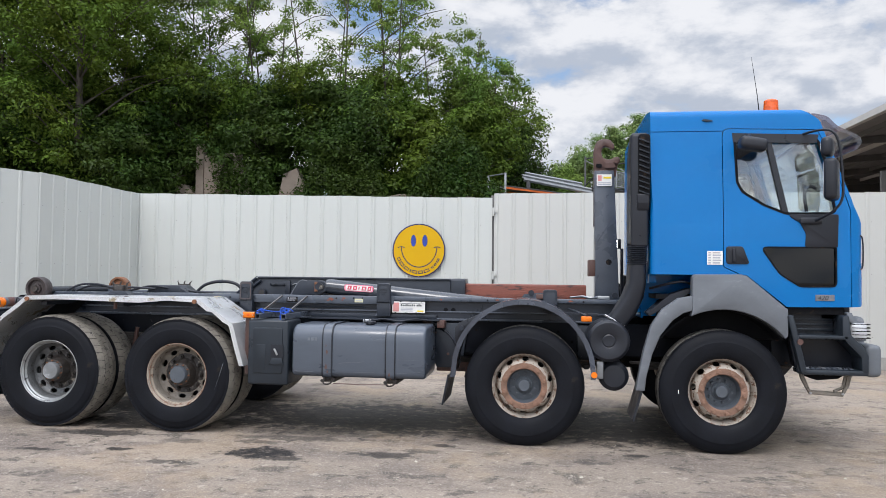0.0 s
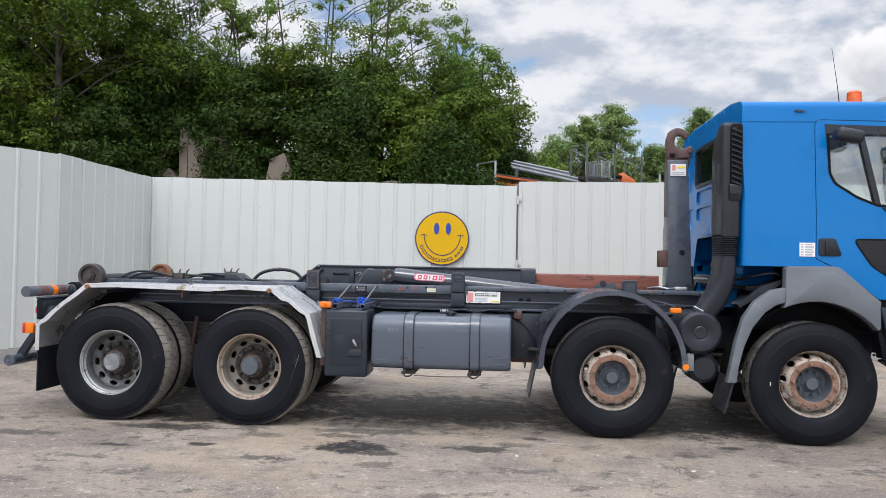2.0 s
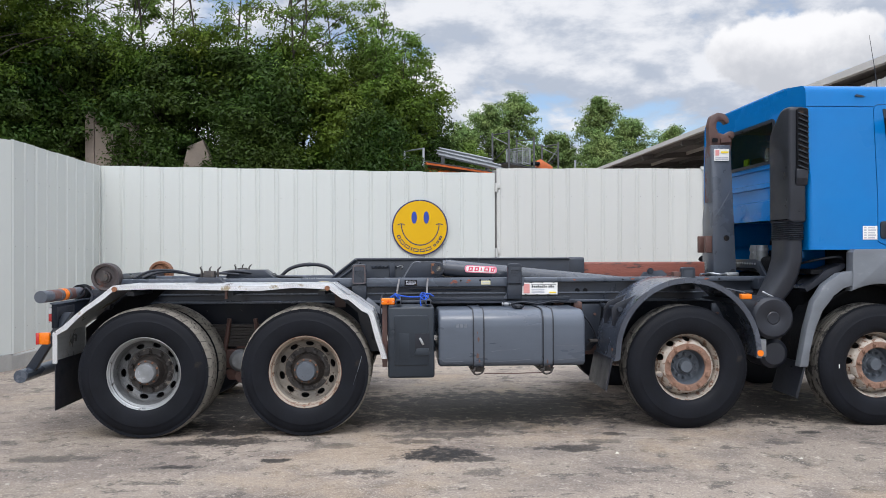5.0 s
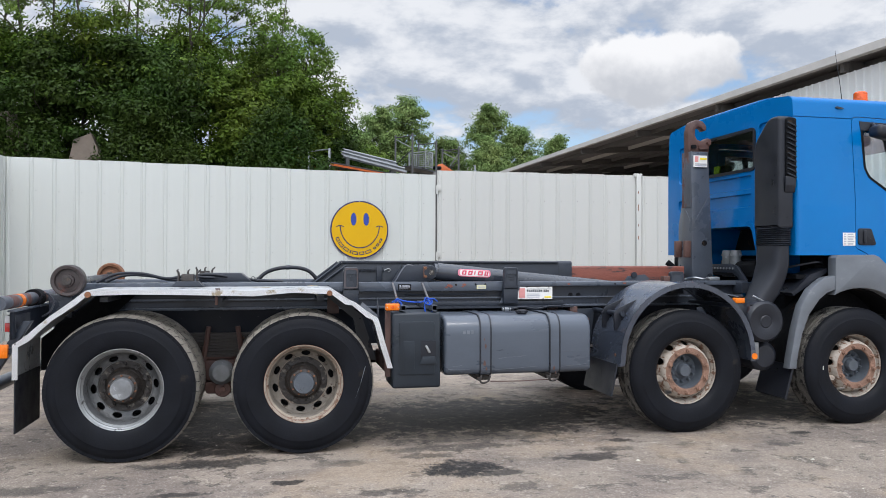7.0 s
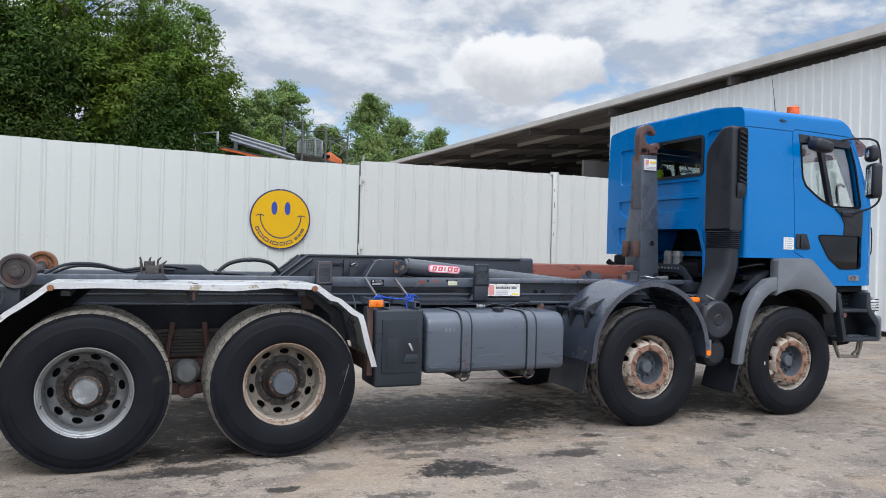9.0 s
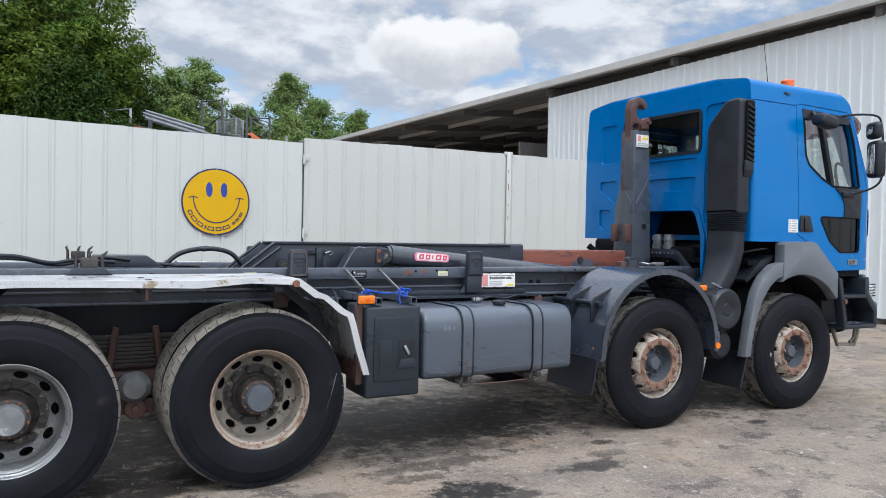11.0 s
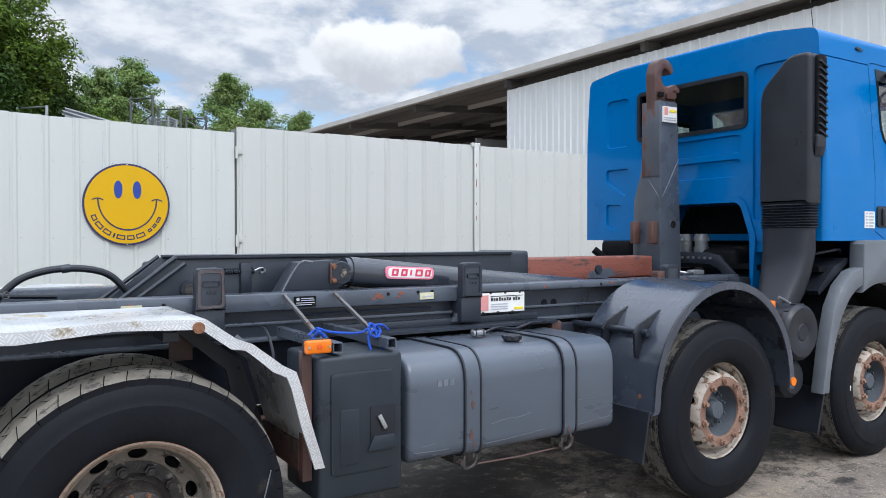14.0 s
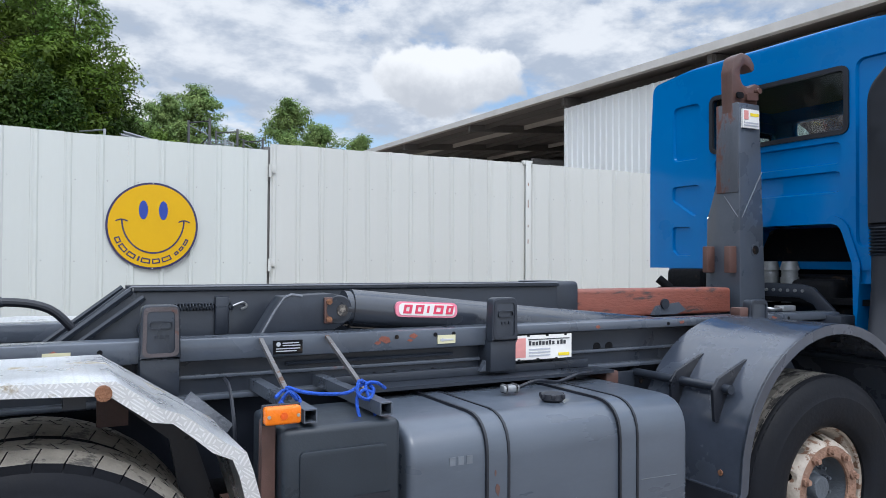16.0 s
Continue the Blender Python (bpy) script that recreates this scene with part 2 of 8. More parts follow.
M_PRIMER = surf("red_primer", (0.20, 0.062, 0.042), 0.6, vary=0.25, scale=4, fine=40, bump=0.2, spots=(0.06, 0.045, 0.045), spot_amt=0.56, spot_scale=6, stretch=(0.5, 1, 2))
M_RIMW = surf("rim_worn_white", (0.37, 0.325, 0.275), 0.6, vary=0.25, scale=8, fine=50, bump=0.25, spots=(0.165, 0.092, 0.060), spot_amt=0.525, spot_scale=19)
M_RIMR = surf("rim_rusted_ring", (0.225, 0.130, 0.090), 0.8, vary=0.3, scale=10, fine=60, bump=0.5, spots=(0.36, 0.28, 0.22), spot_amt=0.66, spot_scale=14)
M_RIMS = surf("rim_grey_silver", (0.36, 0.37, 0.37), 0.36, metal=0.65, vary=0.2, scale=8, fine=60, bump=0.15, spots=(0.06, 0.05, 0.045), spot_amt=0.60, spot_scale=10)
M_RIMC = surf("rim_cream_rusty", (0.30, 0.255, 0.205), 0.65, vary=0.25, scale=8, fine=50, bump=0.3, spots=(0.15, 0.082, 0.052), spot_amt=0.535, spot_scale=14)
M_RIMA = surf("rim_dirty_cream", (0.17, 0.15, 0.125), 0.6, vary=0.3, scale=8, fine=50, bump=0.3, spots=(0.05, 0.036, 0.028), spot_amt=0.57, spot_scale=13)
M_RIMG = surf("rim_dirty_grey", (0.13, 0.135, 0.137), 0.5, metal=0.4, vary=0.3, scale=8, fine=50, bump=0.3, spots=(0.06, 0.05, 0.044), spot_amt=0.60, spot_scale=12)
M_HUBG = surf("hub_grey", (0.072, 0.084, 0.100), 0.55, vary=0.2, scale=10, fine=50, bump=0.2, spots=(0.05, 0.04, 0.035), spot_amt=0.62, spot_scale=18)
M_GREASE = surf("greasy_hub", (0.034, 0.029, 0.026), 0.5, vary=0.4, scale=14, fine=60, bump=0.4, spots=(0.105, 0.070, 0.050), spot_amt=0.58, spot_scale=22)
M_NUTRING = surf("greasy_disc_centre", (0.036, 0.031, 0.028), 0.5, vary=0.4, scale=12, fine=60, bump=0.4, spots=(0.24, 0.215, 0.18), spot_amt=0.545, spot_scale=13)
M_SCUFF = surf("pale_scratch", (0.115, 0.127, 0.145), 0.7, vary=0.3, scale=20, fine=90)
M_ALUC = surf("cast_aluminium", (0.21, 0.218, 0.225), 0.5, metal=0.4, vary=0.25, scale=12, fine=60, bump=0.06, spots=(0.42, 0.44, 0.45), spot_amt=0.585, spot_scale=16)
M_ARMWEAR = surf("rust_worn_arm_paint", (0.075, 0.085, 0.105), 0.5, vary=0.25, scale=5, fine=50, bump=0.15, spots=(0.115, 0.052, 0.040), spot_amt=0.49, spot_scale=5, stretch=(1, 1, 0.45))
M_STEEL = surf("zinc_steel", (0.42, 0.43, 0.44), 0.42, metal=0.9, vary=0.2, scale=10, fine=60, bump=0.1)
M_SPRING = surf("leaf_spring_steel", (0.046, 0.040, 0.036), 0.75, vary=0.3, scale=6, fine=40, bump=0.3, spots=(0.13, 0.065, 0.04), spot_amt=0.58)
M_ORANGE = surf("orange_lens", (0.74, 0.165, 0.004), 0.3, vary=0.12, scale=8, fine=90, coat=0.2, spec=0.3, bump=0.1)
M_BEACON = surf("beacon_lens", (0.66, 0.085, 0.003), 0.25, vary=0.35, scale=14, fine=80, coat=0.25)
M_REDL = surf("red_lens", (0.42, 0.015, 0.012), 0.25, vary=0.1, coat=0.5)
M_CLEARL = surf("clear_lens", (0.62, 0.63, 0.64), 0.15, vary=0.1, coat=0.8, spots=(0.5, 0.2, 0.12), spot_amt=0.68)
M_ROPE = surf("blue_rope", (0.012, 0.085, 0.50), 0.7, vary=0.25, scale=30, fine=200, bump=0.6)
M_PAPER = surf("white_label", (0.74, 0.73, 0.70), 0.5, vary=0.06, scale=9, fine=60)
M_PINK = surf("pink_print", (0.66, 0.28, 0.26), 0.5, vary=0.15, scale=9, fine=60)
M_PALE = surf("pale_yellow_label", (0.58, 0.55, 0.36), 0.5, vary=0.1)
M_INK = surf("dark_print", (0.035, 0.035, 0.04), 0.6, vary=0.1)
M_GREYINK = surf("grey_print", (0.42, 0.43, 0.47), 0.6, vary=0.1)
M_LOGO = surf("crimson_print", (0.60, 0.045, 0.10), 0.45, vary=0.1)
M_PINKRIM = surf("pink_rim", (0.72, 0.22, 0.30), 0.45, vary=0.1)
M_YINK = surf("yellow_print", (0.80, 0.62, 0.03), 0.5, vary=0.05)
M_LIME = surf("lime_vest", (0.52, 0.72, 0.02), 0.7, vary=0.1)
M_CHROME = surf("mirror_glass", (0.75, 0.77, 0.79), 0.05, metal=1.0, vary=0.03, rough_var=0.02)
M_SEAT = surf("seat_fabric", (0.035, 0.036, 0.042), 0.9, vary=0.2, scale=12, fine=120, bump=0.4)
M_TRIMIN = surf("cab_interior_trim", (0.10, 0.10, 0.105), 0.7, vary=0.15, scale=5, fine=60, bump=0.1)
M_SMOKE = glass_mat("smoked_visor", (0.52, 0.43, 0.46))
M_GLASS = glass_mat("cab_glass", (0.93, 0.96, 0.95))
M_DGLASS = glass_mat("dark_door_glass", (0.07, 0.07, 0.075), gloss=0.035)
M_RGLASS = glass_mat("rear_glass", (0.60, 0.66, 0.65), gloss=0.025)
M_SIGNN = surf("sign_navy", (0.022, 0.018, 0.075), 0.4, vary=0.08)
M_SIGNY = surf("sign_yellow", (0.60, 0.345, 0.0), 0.5, spec=0.25, vary=0.03, scale=3, fine=40)
M_SIGNB = surf("sign_blue", (0.012, 0.040, 0.27), 0.4, vary=0.06)
M_FENCE = surf("white_sheet_metal", (0.505, 0.523, 0.497), 0.5, vary=0.035, scale=1.4, fine=30, stretch=(1.6, 1.6, 0.22), spots=(0.56, 0.55, 0.51), spot_amt=0.70, spot_scale=5, obj=0.02)
M_GATE = surf("white_gate_sheet", (0.488, 0.492, 0.466), 0.5, vary=0.03, scale=1.4, fine=30, stretch=(1.6, 1.6, 0.22), spots=(0.50, 0.45, 0.38), spot_amt=0.71, spot_scale=6, obj=0.02)
M_SCREW = surf("dull_screw_head", (0.26, 0.26, 0.25), 0.6, vary=0.3)
M_SHEDW = surf("shed_cladding", (0.70, 0.72, 0.715), 0.5, vary=0.04, scale=1.0, fine=20, stretch=(1, 1, 0.2), obj=0.02)
M_SHEDR = surf("shed_roof_sheet", (0.20, 0.19, 0.185), 0.6, vary=0.12, scale=1.5, fine=20)
M_GUTTER = surf("pale_gutter", (0.55, 0.53, 0.50), 0.5, vary=0.08, scale=2, fine=20)
M_SHEDS = surf("shed_steel", (0.13, 0.125, 0.12), 0.6, vary=0.15, scale=3, fine=20)
M_PLINTH = surf("plinth_concrete", (0.33, 0.32, 0.30), 0.85, vary=0.2, scale=2, fine=30, bump=0.3)
M_RUIN = surf("old_render", (0.20, 0.165, 0.135), 0.9, vary=0.25, scale=0.9, fine=8, bump=0.5, spots=(0.16, 0.13, 0.11), spot_amt=0.58, spot_scale=1.5)
M_GALV = surf("galvanised_beam", (0.42, 0.45, 0.48), 0.45, metal=0.6, vary=0.12, scale=2, fine=20)
M_ORSTEEL = surf("orange_racking", (0.58, 0.13, 0.03), 0.55, vary=0.2, scale=3, fine=20)
M_GALVD = surf("weathered_zinc", (0.24, 0.255, 0.265), 0.5, metal=0.25, vary=0.25, scale=3, fine=20)
M_SCAFF = surf("old_scaffold_steel", (0.05, 0.052, 0.055), 0.6, vary=0.3, scale=3, fine=20)
M_BARK = surf("bark", (0.052, 0.044, 0.034), 0.9, vary=0.3, scale=2, fine=14, bump=0.6)
M_LEAF_D = leaf_mat("dark_ivy_leaves", (0.030, 0.057, 0.010), 0.5)
M_LEAF_M = leaf_mat("ash_leaves", (0.068, 0.112, 0.014), 0.45)
M_LEAF_L = leaf_mat("light_ash_leaves", (0.115, 0.185, 0.036), 0.35)
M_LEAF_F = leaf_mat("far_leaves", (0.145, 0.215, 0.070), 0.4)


# ---- shaping helpers ----
def thing(name, at, label, category, group="", kind=""):
    ob = new(name)
    ob.empty_display_size = 0.2
    ob.location = at
    return tagged(ob, label, category, group, kind)


def finish(name, bm, material, smooth=32, recalc=True):
    if isinstance(bm, bpy.types.Mesh):
        return bm
    if recalc:
        bmesh.ops.recalc_face_normals(bm, faces=bm.faces)
    me = bpy.data.meshes.new(name)
    bm.to_mesh(me)
    bm.free()
    for mt in material if isinstance(material, (list, tuple)) else [material]:
        me.materials.append(mt)
    if smooth:
        me.polygons.foreach_set("use_smooth", [True] * len(me.polygons))
        me.set_sharp_from_angle(angle=radians(smooth))
    return me


def part(name, bm, material, parent, label="", m=None, smooth=32):
    """Links a bmesh, or a mesh that is already made, as one part of a thing or of a part."""
    ob = new(name, finish(name, bm, material, smooth))
    ob.parent = parent
    if parent.parent is None:
        ob.matrix_parent_inverse = Matrix.Translation(parent.location).inverted()
    if m is not None:
        ob.matrix_basis = m
    return tagged(ob, label)


def single(name, bm, material, label, category="", group="", kind="", smooth=32):
    return tagged(new(name, finish(name, bm, material, smooth)), label, category, group, kind)


def add_box(bm, x0, x1, y0, y1, z0, z1, bevel=0.0, seg=2, m=None, mi=0):
    vs = [bm.verts.new(c) for c in ((x0, y0, z0), (x1, y0, z0), (x1, y1, z0), (x0, y1, z0), (x0, y0, z1), (x1, y0, z1), (x1, y1, z1), (x0, y1, z1))]
    fs = [bm.faces.new([vs[i] for i in f]) for f in ((3, 2, 1, 0), (4, 5, 6, 7), (0, 1, 5, 4), (1, 2, 6, 5), (2, 3, 7, 6), (3, 0, 4, 7))]
    for f in fs:
        f.material_index = mi
    if m is not None:
        bmesh.ops.transform(bm, matrix=m, verts=vs)
    if bevel:
        es = list({e for f in fs for e in f.edges})
        bmesh.ops.bevel(bm, geom=es, offset=bevel, segments=seg, affect="EDGES", profile=0.5)
    return bm


def box(*a, **k):
    return add_box(bmesh.new(), *a, **k)


def place(axis, u, v, a):
    return (u, a, v) if axis == "y" else (a, u, v) if axis == "x" else (u, v, a)


def rounded(pts, r, seg=4):
    """A polygon with its corners rounded; r is one radius or one for each corner."""
    out = []
    n = len(pts)
    for i, p in enumerate(pts):
        rr = r[i] if isinstance(r, (list, tuple)) else r
        p, a, b = Vector(p), Vector(pts[i - 1]), Vector(pts[(i + 1) % n])
        da, db = (a - p), (b - p)
        if rr <= 1e-5:
            out.append(tuple(p))
            continue
        ang = da.angle(db)
        t = min(rr / math.tan(ang / 2), 0.49 * da.length, 0.49 * db.length)
        pa, pb = p + da.normalized() * t, p + db.normalized() * t
        for k in range(seg + 1):
            s = k / seg
            out.append(tuple((1 - s) ** 2 * pa + 2 * s * (1 - s) * p + s * s * pb))
    return out


def add_prism(bm, pts, axis, a0, a1, bevel=0.0, seg=2, mi=0):
    lo = [bm.verts.new(place(axis, u, v, a0)) for u, v in pts]
    hi = [bm.verts.new(place(axis, u, v, a1)) for u, v in pts]
    f0, f1 = bm.faces.new(lo), bm.faces.new(hi)
    fs = [f0, f1]
    n = len(pts)
    for i in range(n):
        fs.append(bm.faces.new((lo[i], lo[(i + 1) % n], hi[(i + 1) % n], hi[i])))
    for f in fs:
        f.material_index = mi
    if bevel:
        es = list(set(f0.edges) | set(f1.edges))
        bmesh.ops.recalc_face_normals(bm, faces=fs)
        bmesh.ops.bevel(bm, geom=es, offset=bevel, segments=seg, affect="EDGES", profile=0.5)
    return bm


def prism(pts, axis, a0, a1, **k):
    return add_prism(bmesh.new(), pts, axis, a0, a1, **k)


def add_ring(bm, outer, inner, axis, a0, a1, mi=0):
    """A frame between two outlines with the same number of points."""
    n = len(outer)
    g = [[bm.verts.new(place(axis, u, v, a)) for u, v in poly] for a in (a0, a1) for poly in (outer, inner)]
    for i in range(n):
        j = (i + 1) % n
        for a, b in ((g[0], g[1]), (g[1], g[3]), (g[3], g[2]), (g[2], g[0])):
            bm.faces.new((a[i], a[j], b[j], b[i])).material_index = mi
    return bm


def offset_poly(pts, d):
    """Moves an outline inwards (d > 0) by about d."""
    n = len(pts)
    area = sum(pts[i][0] * pts[(i + 1) % n][1] - pts[(i + 1) % n][0] * pts[i][1] for i in range(n))
    sgn = 1 if area > 0 else -1
    out = []
    for i in range(n):
        a, p, b = Vector(pts[i - 1]), Vector(pts[i]), Vector(pts[(i + 1) % n])
        t = (b - a)
        if t.length < 1e-9:
            t = b - p
        t.normalize()
        out.append((p.x - sgn * t.y * d, p.y + sgn * t.x * d))
    return out


def add_cyl(bm, p0, p1, r0, r1=None, seg=20, mi=0, caps=True):
    r1 = r0 if r1 is None else r1
    p0, p1 = Vector(p0), Vector(p1)
    d = (p1 - p0).normalized()
    u = d.orthogonal().normalized()
    w = d.cross(u)
    rings = []
    for p, r in ((p0, r0), (p1, r1)):
        rings.append([bm.verts.new(p + (u * math.cos(k * 2 * math.pi / seg) + w * math.sin(k * 2 * math.pi / seg)) * r) for k in range(seg)])
    for k in range(seg):
        j = (k + 1) % seg
        bm.faces.new((rings[0][k], rings[0][j], rings[1][j], rings[1][k])).material_index = mi
    if caps:
        for rg in rings:
            bm.faces.new(rg).material_index = mi
    return bm


def cyl(*a, **k):
    return add_cyl(bmesh.new(), *a, **k)


def add_tube(bm, pts, r, seg=8, mi=0, taper=None):
    """A tube along points, with radius r or radii by taper."""
    pts = [Vector(p) for p in pts]
    rings, u = [], None
    for i, p in enumerate(pts):
        d = (pts[min(i + 1, len(pts) - 1)] - pts[max(i - 1, 0)]).normalized()
        u = d.orthogonal().normalized() if u is None else (u - d * u.dot(d)).normalized()
        w = d.cross(u)
        rr = taper[i] if taper else r
        rings.append([bm.verts.new(p + (u * math.cos(k * 2 * math.pi / seg) + w * math.sin(k * 2 * math.pi / seg)) * rr) for k in range(seg)])
    for a, b in zip(rings, rings[1:]):
        for k in range(seg):
            j = (k + 1) % seg
            bm.faces.new((a[k], a[j], b[j], b[k])).material_index = mi
    bm.faces.new(rings[0]).material_index = mi
    bm.faces.new(rings[-1]).material_index = mi
    return bm


def tube(*a, **k):
    return add_tube(bmesh.new(), *a, **k)


def smooth_path(pts, n=6):
    """Catmull-Rom points through pts."""
    pts = [Vector(p) for p in pts]
    out = []
    for i in range(len(pts) - 1):
        p0, p1, p2, p3 = pts[max(i - 1, 0)], pts[i], pts[i + 1], pts[min(i + 2, len(pts) - 1)]
        for k in range(n):
            t = k / n
            out.append(0.5 * ((2 * p1) + (p2 - p0) * t + (2 * p0 - 5 * p1 + 4 * p2 - p3) * t * t + (3 * p1 - p0 - 3 * p2 + p3) * t ** 3))
    out.append(pts[-1])
    return out


def add_lathe(bm, prof, seg=48, closed=False, mi=0):
    """Turns a profile of (radius, y) about the y axis."""
    rings = []
    for r, y in prof:
        if r < 1e-4:
            rings.append([bm.verts.new((0, y, 0))])
        else:
            rings.append([bm.verts.new((r * math.cos(2 * math.pi * k / seg), y, r * math.sin(2 * math.pi * k / seg))) for k in range(seg)])
    pairs = list(zip(rings, rings[1:])) + ([(rings[-1], rings[0])] if closed else [])
    for a, b in pairs:
        for k in range(seg):
            j = (k + 1) % seg
            if len(a) == 1 and len(b) == 1:
                continue
            if len(a) == 1:
                f = bm.faces.new((a[0], b[j], b[k]))
            elif len(b) == 1:
                f = bm.faces.new((a[k], a[j], b[0]))
            else:
                f = bm.faces.new((a[k], a[j], b[j], b[k]))
            f.material_index = mi
    return bm


def lathe(*a, **k):
    return add_lathe(bmesh.new(), *a, **k)


def cut(me, cutters, op="DIFFERENCE"):
    """Mesh me with each cutter (a bmesh) taken away, joined or kept in common."""
    for c in cutters:
        if not isinstance(c, bpy.types.Mesh):
            c = finish("cutter", c, M_DARK, 0)
        a, b = new("work", me), new("work", c)
        md = a.modifiers.new("cut", "BOOLEAN")
        md.operation, md.object, md.solver = op, b, "EXACT"
        bpy.context.view_layer.update()
        res = bpy.data.meshes.new_from_object(a.evaluated_get(bpy.context.evaluated_depsgraph_get()))
        bpy.data.objects.remove(a)
        bpy.data.objects.remove(b)
        me = res
    return me


def paint(me, material, smooth=32):
    me.materials.clear()
    for mt in material if isinstance(material, (list, tuple)) else [material]:
        me.materials.append(mt)
    me.polygons.foreach_set("material_index", [0] * len(me.polygons))
    me.polygons.foreach_set("use_smooth", [True] * len(me.polygons))
    me.set_sharp_from_angle(angle=radians(smooth))
    return me


# ---- ground ----
def ground_mat():
    mt = bpy.data.materials.new("dirty_concrete_yard")
    mt.use_nodes = True
    nt = mt.node_tree
    N, L = nt.nodes, nt.links
    b = N["Principled BSDF"]
    co = N.new("ShaderNodeTexCoord")

    def noise_tex(s, detail=6, r=0.6, stretch=(1, 1, 1), rot=0.0):
        mp = N.new("ShaderNodeMapping")
        mp.inputs["Scale"].default_value, mp.inputs["Rotation"].default_value = stretch, (0, 0, rot)
        L.new(co.outputs["Object"], mp.inputs[0])
        n = N.new("ShaderNodeTexNoise")
        n.inputs["Scale"].default_value, n.inputs["Detail"].default_value, n.inputs["Roughness"].default_value = s, detail, r
        L.new(mp.outputs[0], n.inputs["Vector"])
        return n.outputs[0]

    def rng(v, a, c, lo=0.0, hi=1.0):
        n = N.new("ShaderNodeMapRange")
        n.interpolation_type = "SMOOTHSTEP"
        n.inputs[1].default_value, n.inputs[2].default_value, n.inputs[3].default_value, n.inputs[4].default_value = a, c, lo, hi
        L.new(v, n.inputs[0])
        return n.outputs[0]

    def mixc(f, a, c):
        n = N.new("ShaderNodeMix")
        n.data_type = "RGBA"
        for k, v in ((0, f), (6, a), (7, c)):
            if isinstance(v, tuple):
                n.inputs[k].default_value = (*v[:3], 1)
            else:
                L.new(v, n.inputs[k])
        return n.outputs[2]

    def m(op, a, c):
        n = N.new("ShaderNodeMath")
        n.operation = op
        for k, v in ((0, a), (1, c)):
            if isinstance(v, (int, float)):
                n.inputs[k].default_value = v
            else:
                L.new(v, n.inputs[k])
        return n.outputs[0]

    big = noise_tex(0.35, 5)
    crumbs = noise_tex(150, 2)
    col = mixc(rng(big, 0.35, 0.65), (0.225, 0.187, 0.151), (0.300, 0.249, 0.203))
    grime = noise_tex(0.9, 10, 0.70, (0.8, 1.5, 1), 0.10)
    col = mixc(rng(grime, 0.46, 0.57), col, (0.185, 0.152, 0.129))
    streak = noise_tex(2.6, 9, 0.72, (0.9, 1.15, 1), 0.12)
    col = mixc(rng(streak, 0.55, 0.60, 0, 0.85), col, (0.092, 0.078, 0.067))
    patch = noise_tex(9.0, 9, 0.76, (1, 1, 1), -0.2)
    col = mixc(rng(patch, 0.565, 0.615, 0, 0.8), col, (0.090, 0.079, 0.069))
    col = mixc(rng(patch, 0.43, 0.35, 0, 0.7), col, (0.44, 0.385, 0.32))
    grit = noise_tex(34, 7, 0.82)
    col = mixc(rng(grit, 0.60, 0.68, 0, 0.75), col, (0.085, 0.074, 0.063))
    col = mixc(rng(grit, 0.42, 0.33, 0, 0.65), col, (0.49, 0.44, 0.37))
    col = mixc(rng(crumbs, 0.68, 0.75, 0, 0.7), col, (0.50, 0.47, 0.42))
    dust = noise_tex(0.55, 6, 0.65)
    col = mixc(rng(dust, 0.50, 0.62, 0, 0.6), col, (0.325, 0.250, 0.176))
    speck = noise_tex(80, 3, 0.65)
    col = mixc(rng(speck, 0.57, 0.64, 0, 0.4), col, (0.075, 0.066, 0.057))
    col = mixc(rng(speck, 0.44, 0.36, 0, 0.4), col, (0.50, 0.45, 0.38))
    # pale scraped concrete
    scrape = noise_tex(1.6, 8, 0.7, (0.30, 2.2, 1), 0.08)
    col = mixc(rng(scrape, 0.665, 0.70, 0, 0.7), col, (0.56, 0.52, 0.46))
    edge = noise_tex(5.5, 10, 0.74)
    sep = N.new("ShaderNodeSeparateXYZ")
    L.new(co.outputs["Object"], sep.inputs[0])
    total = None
    for x, y, rx, ry, soft in STAINS_AND_SHADE:
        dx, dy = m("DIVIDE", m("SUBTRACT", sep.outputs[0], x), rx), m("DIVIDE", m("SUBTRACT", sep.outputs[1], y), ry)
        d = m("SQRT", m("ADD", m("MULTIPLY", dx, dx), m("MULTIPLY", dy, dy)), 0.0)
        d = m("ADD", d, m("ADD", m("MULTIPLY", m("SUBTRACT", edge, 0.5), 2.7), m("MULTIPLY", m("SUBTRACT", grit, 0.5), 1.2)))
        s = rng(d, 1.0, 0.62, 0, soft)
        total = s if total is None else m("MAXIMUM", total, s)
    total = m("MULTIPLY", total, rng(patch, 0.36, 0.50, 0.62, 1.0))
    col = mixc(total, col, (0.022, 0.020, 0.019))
    L.new(col, b.inputs["Base Color"])
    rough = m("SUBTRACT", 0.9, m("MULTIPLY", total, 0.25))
    L.new(rough, b.inputs["Roughness"])
    b.inputs["Specular IOR Level"].default_value = 0.3
    bn = N.new("ShaderNodeBump")
    bn.inputs["Strength"].default_value, bn.inputs["Distance"].default_value = 0.8, 0.022
    L.new(m("ADD", m("MULTIPLY", patch, 0.7), m("ADD", m("MULTIPLY", grit, 0.5), m("MULTIPLY", streak, 0.4))), bn.inputs["Height"])
    L.new(bn.outputs[0], b.inputs["Normal"])
    return mt


